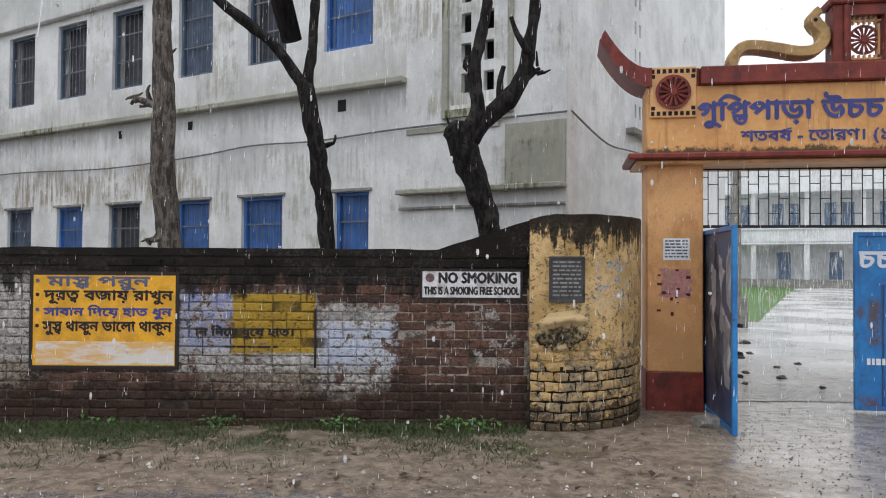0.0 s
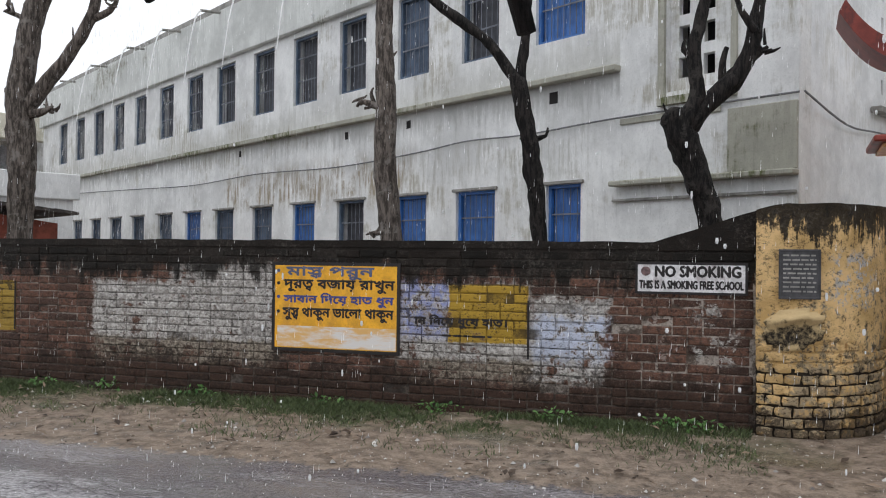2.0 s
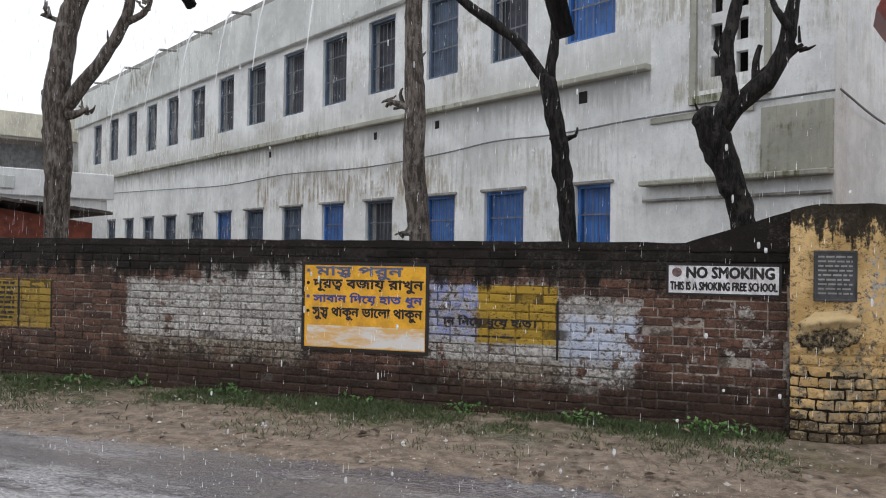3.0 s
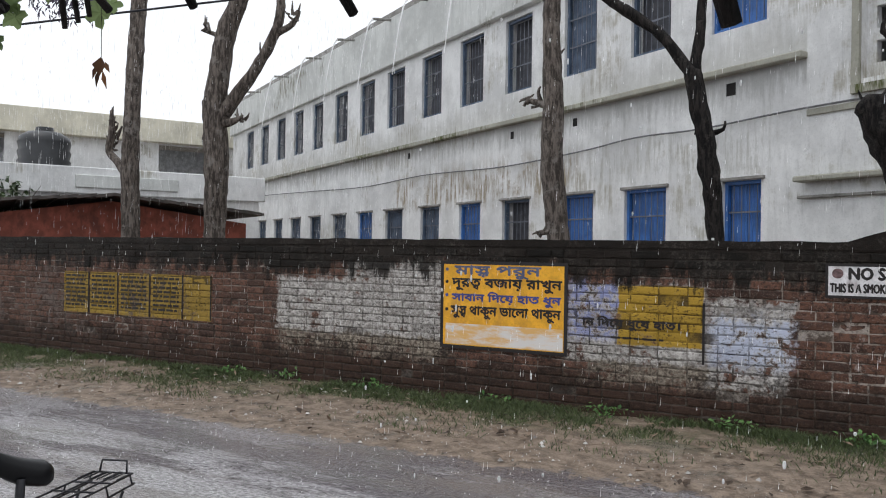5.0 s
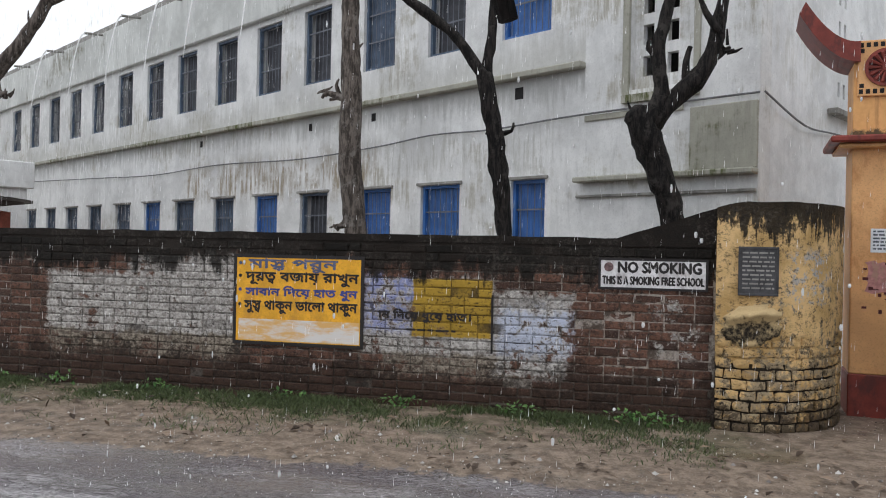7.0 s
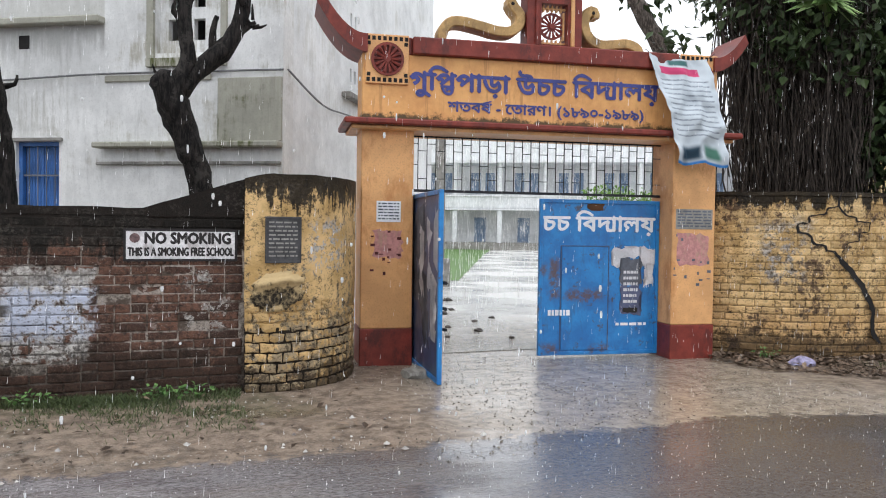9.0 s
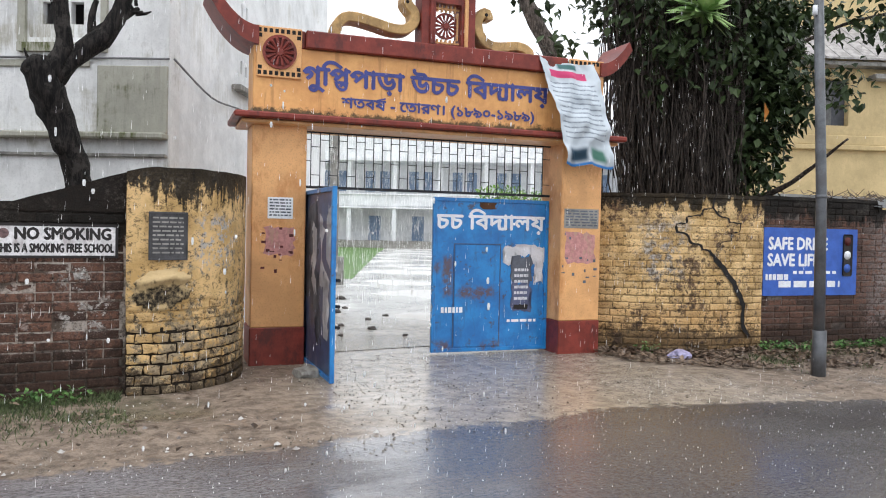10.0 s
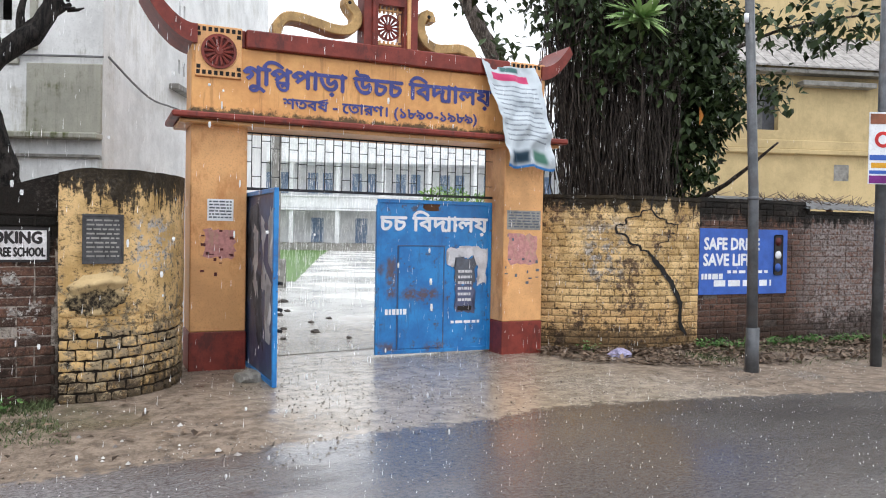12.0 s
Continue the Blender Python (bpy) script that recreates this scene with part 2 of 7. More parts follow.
def facade():
    mat = whitewash("stained_banded_facade", (0.79, 0.79, 0.785), (0.30, 0.27, 0.19), 0.6)
    g = Graph("stained_banded_facade", 0.7, mat=mat)
    g.pos = g.coord.outputs["Object"]
    c = g.b.inputs["Base Color"].links[0].from_socket
    big, drip = g.noise(0.9, 8, 0.75), g.noise(1.0, 7, 0.75, (9, 9, 1.0))
    grime = g.mul(g.rect(-9.8, -3.0, 2.58, 3.36, 0.25, big, 1.6), g.ramp(drip, 0.42, 0.58), g.ramp(big, 0.40, 0.54))
    c = g.mix(g.math("MULTIPLY", grime, 0.85), c, (0.24, 0.185, 0.11))
    pale = g.mul(g.rect(-2.9, 0.9, 2.7, 3.3, 0.3, big, 1.6), g.ramp(drip, 0.47, 0.6))
    c = g.mix(g.math("MULTIPLY", pale, 0.5), c, (0.30, 0.29, 0.24))
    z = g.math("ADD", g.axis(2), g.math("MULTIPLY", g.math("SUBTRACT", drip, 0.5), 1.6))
    # greyer in a ragged band just below the ledge
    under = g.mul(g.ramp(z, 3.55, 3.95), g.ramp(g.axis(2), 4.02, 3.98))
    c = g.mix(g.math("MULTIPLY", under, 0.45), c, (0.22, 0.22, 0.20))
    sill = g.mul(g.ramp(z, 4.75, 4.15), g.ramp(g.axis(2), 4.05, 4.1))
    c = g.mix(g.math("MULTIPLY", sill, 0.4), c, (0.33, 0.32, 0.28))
    g.color(c)
    return mat


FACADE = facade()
WHITE_SIDE = whitewash("pale_whitewash", (0.82, 0.83, 0.84), (0.4, 0.38, 0.3), 0.3)
WHITE_CLEAN = whitewash("far_whitewash", (0.82, 0.83, 0.85), (0.5, 0.5, 0.48), 0.25)
ALGAE = whitewash("algae_stained_plaster", (0.42, 0.41, 0.35), (0.09, 0.10, 0.035), 1.0)
OCHRE = simple("ochre_gate_paint", (0.72, 0.385, 0.165), 0.42, vary=0.16, scale=2.0, dirt=(0.46, 0.19, 0.06))
bg = Graph("dark_footed_ochre_beam", 0.45, spec=0.3)
bn, bf = bg.noise(2.0, 7, 0.7), bg.noise(9, 7, 0.75)
bc = bg.mix(bg.ramp(bn, 0.36, 0.64), (0.58, 0.28, 0.10), (0.75, 0.40, 0.15))
bc = bg.mix(bg.math("MULTIPLY", bg.ramp(bg.noise(1.0, 6, 0.7, (12, 12, 1.0)), 0.54, 0.66), 0.5), bc, (0.30, 0.13, 0.05))
# near-black towards the beam's bottom edge, ragged by noise
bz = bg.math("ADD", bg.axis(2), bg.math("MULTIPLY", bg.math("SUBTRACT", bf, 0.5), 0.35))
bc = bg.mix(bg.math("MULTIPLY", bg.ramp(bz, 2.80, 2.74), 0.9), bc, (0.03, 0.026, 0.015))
bg.color(bc)
BEAM = bg.bump(bf, 0.2, 0.006).mat
RED = simple("oxide_red_paint", (0.20, 0.035, 0.025), 0.42, vary=0.25, dirt=(0.07, 0.02, 0.018))
MAROON = simple("maroon_rosette", (0.10, 0.02, 0.02), 0.5)
# near-black coat; on stair sheets, vents and piercings it paints the shade inside
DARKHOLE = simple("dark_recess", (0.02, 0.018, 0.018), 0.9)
BLUE_TEXT = simple("blue_letter_paint", (0.055, 0.065, 0.24), 0.45, vary=0.2)
BLUE_FADED = simple("faded_blue_letter_paint", (0.10, 0.115, 0.20), 0.5, vary=0.2)
WHITE_TEXT = simple("white_letter_paint", (0.78, 0.80, 0.84), 0.45, vary=0.08)
BLACK_TEXT = simple("black_letter_paint", (0.022, 0.018, 0.018), 0.5)
SIGN_YELLOW = simple("yellow_sign_paint", (0.80, 0.40, 0.03), 0.5, vary=0.16, scale=7, dirt=(0.52, 0.25, 0.04))
SIGN_WHITE = simple("white_sign_paint", (0.72, 0.70, 0.71), 0.5, vary=0.2, scale=9, dirt=(0.36, 0.31, 0.31))
SIGN_BLUE = simple("blue_sign_paint", (0.045, 0.12, 0.46), 0.5, vary=0.15)
gb = Graph("blue_gate_paint", 0.36, spec=0.5)
gn, gf = gb.noise(2.5, 7, 0.7), gb.noise(1.0, 7, 0.75, (14, 14, 2.5))
gc = gb.mix(gb.ramp(gn, 0.36, 0.62), (0.010, 0.135, 0.40), (0.020, 0.22, 0.55))
gc = gb.mix(gb.math("MULTIPLY", gb.ramp(gf, 0.54, 0.66), 0.55), gc, (0.03, 0.09, 0.20))
gc = gb.mix(gb.math("MULTIPLY", gb.ramp(gb.noise(7, 8, 0.8), 0.565, 0.63), 0.85), gc, (0.07, 0.05, 0.05))
gr, gd = gb.noise(9, 8, 0.8), gb.noise(26, 6, 0.8)
for x0, x1, z0, z1 in ((4.70, 5.15, 0.70, 0.82), (4.50, 4.62, 0.72, 1.20), (4.38, 4.46, 1.00, 1.12), (4.40, 4.60, 0.04, 0.16), (5.0, 5.24, 0.06, 0.14)):
    spot = gb.mul(gb.rect(x0, x1, z0, z1, 0.04, gr, 0.35), gb.ramp(gr, 0.40, 0.52))
    gc = gb.mix(gb.math("MULTIPLY", spot, 0.85), gc, gb.mix(gd, (0.05, 0.03, 0.02), (0.16, 0.075, 0.04)))
gb.color(gc)
GATE_BLUE = gb.bump(gn, 0.25, 0.02).mat
GATE_DARK = simple("old_blue_gate_paint", (0.05, 0.08, 0.17), 0.4, vary=0.3, scale=4, dirt=(0.20, 0.20, 0.24), spec=0.5)
SHUTTER = simple("blue_shutter_paint", (0.045, 0.15, 0.42), 0.45, vary=0.25, scale=4, spec=0.5)
SHUTTER_OLD = simple("faded_shutter_paint", (0.095, 0.13, 0.19), 0.5, vary=0.3, scale=4)
IRON = simple("dark_iron", (0.035, 0.035, 0.04), 0.5, 0.6)
IRON_GREY = simple("grey_window_iron", (0.16, 0.17, 0.20), 0.5, 0.2)
RUST = simple("rust", (0.10, 0.045, 0.02), 0.8)
STEEL = simple("grey_pole_steel", (0.11, 0.115, 0.125), 0.42, 0.3, vary=0.3, dirt=(0.10, 0.09, 0.09))
PAPER = simple("torn_paper", (0.62, 0.62, 0.66), 0.8, vary=0.15)
PINK = simple("pink_handbill", (0.52, 0.25, 0.24), 0.8, vary=0.2, scale=20, dirt=(0.45, 0.30, 0.22))
STONE = simple("engraved_stone", (0.060, 0.058, 0.062), 0.5, vary=0.3, scale=12)
INK = simple("grey_print", (0.12, 0.13, 0.16), 0.7)
SADDLE = simple("wet_black_leather", (0.006, 0.006, 0.007), 0.3, vary=0.3, spec=0.25)
RUBBER = simple("black_rubber", (0.008, 0.008, 0.009), 0.42, spec=0.3)
PLASTIC_BLACK = simple("black_tank_plastic", (0.02, 0.021, 0.024), 0.35, spec=0.5)
CONCRETE = simple("grey_concrete", (0.28, 0.27, 0.25), 0.6, dirt=(0.12, 0.11, 0.10))
BACK_YELLOW = whitewash("yellow_house_plaster", (0.62, 0.48, 0.26), (0.36, 0.28, 0.16), 0.45)
TIN = simple("grey_tin", (0.33, 0.34, 0.36), 0.35, 0.5, dirt=(0.16, 0.13, 0.11), spec=0.5)
SHED_RED = simple("red_shed_brick", (0.26, 0.075, 0.05), 0.75, vary=0.3, dirt=(0.12, 0.04, 0.03))
TILE_ROOF = simple("old_tile_roof", (0.09, 0.077, 0.070), 0.7, vary=0.5)
ROOF_TILE = simple("pale_roof_tile", (0.36, 0.34, 0.33), 0.6, vary=0.3)
# dark colour that paints the shade of rooms behind windows
ROOM_SHADE = simple("painted_room_shade", (0.075, 0.078, 0.09), 0.6)


def bark(name, a, b, lichen):
    g = Graph(name, 0.7)
    n1, n2 = g.noise(1.0, 7, 0.75, (26, 26, 5.0)), g.noise(6.0, 6, 0.7)
    c = g.mix(g.ramp(n1, 0.42, 0.60), a, b)
    c = g.mix(g.math("MULTIPLY", g.ramp(n2, 0.54, 0.64), 0.6), c, lichen)
    g.color(c)
    return g.bump(n1, 0.9, 0.03).mat


BARK_BROWN = bark("brown_bark", (0.048, 0.039, 0.033), (0.185, 0.155, 0.135), (0.27, 0.245, 0.225))
BARK_BLACK = bark("wet_black_bark", (0.005, 0.0045, 0.0045), (0.030, 0.025, 0.023), (0.065, 0.058, 0.052))
ROOT = bark("aerial_root", (0.022, 0.018, 0.016), (0.090, 0.073, 0.063), (0.15, 0.12, 0.10))


def leaf_material(name, a, b):
    g = Graph(name, 0.4)
    g.color(g.mix(g.rnd(), a, b))
    return g.mat


LEAF = leaf_material("dark_leaf", (0.014, 0.024, 0.010), (0.060, 0.088, 0.035))
LEAF_BRIGHT = leaf_material("fresh_leaf", (0.07, 0.16, 0.03), (0.18, 0.30, 0.07))
LEAF_PALE = leaf_material("pale_leaf", (0.16, 0.30, 0.08), (0.42, 0.54, 0.26))
LEAF_BROWN = leaf_material("dead_leaf", (0.05, 0.025, 0.012), (0.16, 0.07, 0.03))
GRASS = leaf_material("wet_grass", (0.036, 0.050, 0.024), (0.125, 0.155, 0.070))
WEED = leaf_material("weed_leaf", (0.030, 0.080, 0.022), (0.13, 0.24, 0.075))
CREEPER = leaf_material("creeper_leaf", (0.06, 0.10, 0.03), (0.22, 0.29, 0.12))
LITTER = leaf_material("litter", (0.03, 0.020, 0.015), (0.26, 0.19, 0.14))
PALE_LITTER = leaf_material("pale_litter", (0.18, 0.16, 0.15), (0.62, 0.60, 0.57))
RAIN = Graph("rain_water", 0.3, spec=0.5)
RAIN.color((1, 1, 1))
RAIN.b.inputs["Transmission Weight"].default_value = 0.25
RAIN.b.inputs["IOR"].default_value = 1.33
RAIN = RAIN.mat


def ground_material():
    """Trodden earth, a mossy foot of the wall, and wet asphalt with standing water, by where they lie."""
    g = Graph("wet_ground", 0.5, spec=0.2)
    x, y = g.axis(0), g.axis(1)
    n1, n2, n3 = g.noise(0.9, 7, 0.7), g.noise(7, 7, 0.75), g.noise(90, 3)
    wob = g.math("MULTIPLY", g.math("SUBTRACT", n1, 0.5), 0.75)
    wob2 = g.math("MULTIPLY", g.math("SUBTRACT", n2, 0.5), 0.6)
    yy = g.math("ADD", g.math("ADD", y, wob), wob2)
    bend = g.math("MULTIPLY", g.ramp(x, 4.0, 9.5), 1.35)
    road = g.ramp(g.math("ADD", yy, bend), 5.13, 5.01)
    earth = g.mix(g.ramp(n2, 0.38, 0.62), (0.130, 0.097, 0.074), (0.285, 0.222, 0.172))
    grit = g.noise(55, 4, 0.8)
    earth = g.mix(g.math("MULTIPLY", g.ramp(grit, 0.52, 0.60), 0.35), earth, (0.055, 0.042, 0.034))
    earth = g.mix(g.math("MULTIPLY", g.ramp(n3, 0.57, 0.65), 0.35), earth, (0.36, 0.32, 0.28))
    moss = g.mul(g.ramp(yy, 5.9, 6.5), g.ramp(n1, 0.44, 0.58), g.ramp(x, 1.6, 0.9))
    earth = g.mix(g.math("MULTIPLY", moss, 0.45), earth, g.mix(n2, (0.035, 0.045, 0.016), (0.11, 0.12, 0.05)))
    near_gate = g.mul(g.ramp(x, 1.7, 3.0), g.ramp(x, 7.2, 5.6))
    # earth before the gate paled, with wet glare put into its colour
    earth = g.mix(g.math("MULTIPLY", near_gate, 0.75), earth, g.mix(g.ramp(n2, 0.38, 0.62), (0.27, 0.225, 0.175), (0.48, 0.41, 0.33)))
    grain = g.ramp(g.noise(38, 6, 0.85, (0.6, 1.3, 1)), 0.42, 0.58)
    asphalt = g.mix(grain, (0.026, 0.024, 0.028), (0.14, 0.128, 0.138))
    # right-hand asphalt darkened in colour for the trees it would mirror
    asphalt = g.mix(g.ramp(x, 3.5, 6.0), asphalt, g.mix(grain, (0.011, 0.0095, 0.0095), (0.058, 0.047, 0.043)))
    # pale patches on the left road: sky reflection painted into the asphalt colour
    glare_patch = g.math("ADD", g.math("MULTIPLY", g.noise(0.75, 7, 0.7, (0.45, 1.5, 1), (7, 2, 0)), 0.8), g.math("MULTIPLY", g.noise(9, 7, 0.85, (0.8, 1.2, 1)), 0.2))
    glare_patch = g.mul(g.ramp(glare_patch, 0.455, 0.535), g.math("ADD", g.math("MULTIPLY", g.ramp(yy, 4.9, 3.8), 0.6), 0.4))
    sky_glare = g.mix(grain, (0.19, 0.18, 0.19), (0.55, 0.53, 0.54))
    wetdark = g.mix(grain, (0.030, 0.024, 0.029), (0.17, 0.145, 0.16))
    asphalt = g.mix(g.ramp(x, 1.8, -0.6), asphalt, g.mix(glare_patch, wetdark, sky_glare))
    silt = g.mul(g.ramp(g.noise(0.7, 7, 0.75, (0.5, 1.6, 1)), 0.48, 0.58), g.ramp(x, 4.0, 1.5))
    asphalt = g.mix(g.mul(g.ramp(g.noise(75, 4, 0.85), 0.55, 0.62), g.ramp(x, 0.5, 2.5), 0.5), asphalt, (0.17, 0.155, 0.15))
    asphalt = g.mix(g.math("MULTIPLY", silt, 0.5), asphalt, (0.15, 0.125, 0.11))
    g.color(g.mix(road, earth, asphalt))
    pool = g.ramp(g.noise(0.8, 5, 0.6, (0.5, 1.4, 1), (3.1, 0.4, 0)), 0.44, 0.54)
    pool = g.math("MAXIMUM", pool, g.mul(g.ramp(x, 0.8, 2.2), g.ramp(x, 6.2, 4.4)))
    wet_earth = g.math("MULTIPLY", g.math("MAXIMUM", near_gate, g.ramp(n1, 0.5, 0.6)), 0.9)
    film = g.mix(road, wet_earth, g.mix(g.ramp(x, 4.2, 6.0), g.mix(pool, (0.85, 0.85, 0.85), (1, 1, 1)), g.mix(pool, (0.35, 0.35, 0.35), (0.6, 0.6, 0.6))))
    g.put(g.b.inputs["Coat Weight"], film)
    g.b.inputs["Coat IOR"].default_value = 1.85
    g.put(g.b.inputs["Coat Roughness"], g.mix(pool, (0.13, 0.13, 0.13), (0.03, 0.03, 0.03)))
    g.rough(g.mix(film, (0.8, 0.8, 0.8), (0.42, 0.42, 0.42)))
    ripple = g.noise(26, 5, 0.75)
    spat = g.nt.nodes.new("ShaderNodeTexVoronoi")
    spat.inputs["Scale"].default_value = 30
    g.put(spat.inputs["Vector"], g.pos)
    h = g.math("ADD", g.math("MULTIPLY", ripple, 0.7), g.math("ADD", g.math("MULTIPLY", n3, 0.25), g.math("MULTIPLY", g.ramp(spat.outputs["Distance"], 0.25, 0.05), 0.25)))
    g.bump(h, 0.55, 0.025)
    calm = g.nt.nodes.new("ShaderNodeBump")
    calm.inputs["Strength"].default_value, calm.inputs["Distance"].default_value = 1.0, 0.024
    chop = g.math("ADD", g.math("MULTIPLY", g.noise(60, 3, 0.7), 0.10), g.math("MULTIPLY", g.noise(25, 5, 0.72, (0.65, 1.2, 1)), 1.0))
    patchy = g.ramp(g.noise(1.1, 6, 0.7, (0.5, 1.5, 1), (7, 2, 0)), 0.42, 0.60)
    chop = g.math("MULTIPLY", chop, g.mix(patchy, (0.45, 0.45, 0.45), (1.5, 1.5, 1.5)))
    still = g.mul(pool, g.ramp(x, -1.0, 1.5), g.ramp(x, 6.6, 4.6))
    g.put(calm.inputs["Height"], g.math("MULTIPLY", chop, g.mix(still, (1, 1, 1), (0.11, 0.11, 0.11))))
    g.put(g.b.inputs["Coat Normal"], calm.outputs[0])
    return g.mat


GROUND = ground_material()
yard = Graph("wet_courtyard", 0.3, spec=0.5)
yn, yf = yard.noise(0.4, 6), yard.noise(8, 6, 0.75)
# muddy near the gate; farther off, glancing sky reflection is painted in as paleness
yc = yard.mix(yn, (0.54, 0.53, 0.51), (0.70, 0.69, 0.67))
yd = yard.math("ADD", yard.axis(1), yard.math("MULTIPLY", yard.math("SUBTRACT", yn, 0.5), 6.0))
yc = yard.mix(yard.math("MULTIPLY", yard.ramp(yd, 14.0, 9.2), 0.9), yc, yard.mix(yard.ramp(yf, 0.4, 0.6), (0.20, 0.17, 0.14), (0.40, 0.35, 0.29)))
yard.color(yc)
yard.rough(yard.mix(yard.ramp(yard.noise(0.35, 4, 0.5, (1, 1, 1)), 0.42, 0.6), (0.35, 0.35, 0.35), (0.10, 0.10, 0.10)))
YARD = yard.bump(yard.math("ADD", yard.noise(12, 3), yard.math("MULTIPLY", yard.noise(40, 4, 0.7), 0.6)), 0.4, 0.02).mat
LAWN = simple("wet_lawn", (0.10, 0.19, 0.045), 0.6, vary=0.35, scale=2, fine=30)


# ---- building helpers ----
def part(name, bm, material, parent, label="", smooth=False):
    me = bpy.data.meshes.new(name)
    bm.to_mesh(me)
    bm.free()
    me.materials.append(material)
    if smooth:
        me.shade_smooth()
    ob = new(name, me)
    if parent:
        ob.parent = parent
    return tagged(ob, label)


def thing(name, label, category, m=None, kind="", group=""):
    ob = new(name)
    ob.empty_display_size = 0.2
    if m is not None:
        ob.matrix_world = m
    return tagged(ob, label, category, group, kind)


def box(bm, x0, x1, y0, y1, z0, z1):
    v = [bm.verts.new((x, y, z)) for x in (x0, x1) for y in (y0, y1) for z in (z0, z1)]
    for f in ((0, 1, 3, 2), (4, 6, 7, 5), (0, 4, 5, 1), (2, 3, 7, 6), (0, 2, 6, 4), (1, 5, 7, 3)):
        bm.faces.new([v[i] for i in f])
    return v


def boxes(*rows):
    bm = bmesh.new()
    for r in rows:
        box(bm, *r)
    return bm


def soft_boxes(bevel, *rows):
    bm = boxes(*rows)
    bmesh.ops.bevel(bm, geom=bm.edges[:], offset=bevel, segments=1, affect="EDGES")
    return bm


def tube(bm, pts, radii, n=8, rough=0.0, cap=True):
    """A tapered limb along points."""
    pts = [Vector(p) for p in pts]
    rings = []
    for i, p in enumerate(pts):
        d = (pts[min(i + 1, len(pts) - 1)] - pts[max(i - 1, 0)]).normalized()
        side = d.cross(Vector((0.3, 1, 0.2))).normalized()
        up = d.cross(side)
        ring = []
        for k in range(n):
            a = 2 * math.pi * k / n
            off = side * math.cos(a) + up * math.sin(a)
            r = radii[i] * (1 + rough * noise.noise(p * 5 + off * 1.7) + rough * 0.7 * noise.noise(p * 14 + off * 3.1))
            ring.append(bm.verts.new(p + off * r))
        rings.append(ring)
    for a, b in zip(rings, rings[1:]):
        for k in range(n):
            bm.faces.new((a[k], a[(k + 1) % n], b[(k + 1) % n], b[k]))
    if cap:
        bm.faces.new(rings[0][::-1])
        bm.faces.new(rings[-1])


def smooth_line(pts, step=0.08):
    """Points with radii, filled in between by a smooth curve: (x, y, z, r)."""
    out = []
    P = [pts[0], *pts, pts[-1]]
    for i in range(1, len(P) - 2):
        a, b, c, d = (Vector(q) for q in P[i - 1:i + 3])
        n = max(2, int((c.xyz - b.xyz).length / step))
        for k in range(n):
            t = k / n
            out.append(0.5 * ((2 * b) + (c - a) * t + (2 * a - 5 * b + 4 * c - d) * t * t + (3 * b - a - 3 * c + d) * t ** 3))
    out.append(Vector(pts[-1]))
    return out


def limb(bm, pts, n=9, rough=0.25, step=0.08):
    line = smooth_line([(x, y, z, r) for x, y, z, r in pts], step)
    tube(bm, [q.xyz for q in line], [max(0.004, q.w) for q in line], n, rough)


def pierced(bm, x0, x1, z0, z1, holes, y0, y1):
    """A wall in the xz plane with openings (x0, x1, z0, z1) right through it."""
    xs = sorted({x0, x1, *(h[0] for h in holes), *(h[1] for h in holes)})
    zs = sorted({z0, z1, *(h[2] for h in holes), *(h[3] for h in holes)})
    for a, b in zip(xs, xs[1:]):
        for lo, hi in zip(zs, zs[1:]):
            x, z = (a + b) / 2, (lo + hi) / 2
            if not any(h[0] < x < h[1] and h[2] < z < h[3] for h in holes):
                box(bm, a, b, y0, y1, lo, hi)
    bmesh.ops.remove_doubles(bm, verts=bm.verts[:], dist=0.0002)


def outlines(text):
    """The closed outlines of a text in the built-in font, one list of points each."""
    c = bpy.data.curves.new("text", "FONT")
    c.body, c.resolution_u, c.fill_mode = text, 2, "NONE"
    tmp = bpy.data.objects.new("text", c)
    scene.collection.objects.link(tmp)
    me = bpy.data.meshes.new_from_object(tmp.evaluated_get(bpy.context.evaluated_depsgraph_get()))
    bpy.data.objects.remove(tmp)
    bpy.data.curves.remove(c)
    near = {}
    for e in me.edges:
        i, j = e.vertices
        near.setdefault(i, []).append(j)
        near.setdefault(j, []).append(i)
    loops, done = [], set()
    for v in range(len(me.vertices)):
        if v in done or len(near.get(v, ())) != 2:
            continue
        lp, prev, cur = [], None, v
        while cur not in done:
            done.add(cur)
            lp.append(cur)
            nxt = [k for k in near[cur] if k != prev]
            prev, cur = cur, (min(nxt, key=lambda k: abs(k - cur)) if prev is None else nxt[0])
        loops.append(lp)
    out = [[me.vertices[i].co.xy.copy() for i in lp] for lp in loops if len(lp) > 2]
    bpy.data.meshes.remove(me)
    return out


def area(lp):
    return sum(p.x * q.y - q.x * p.y for p, q in zip(lp, lp[1:] + lp[:1])) / 2


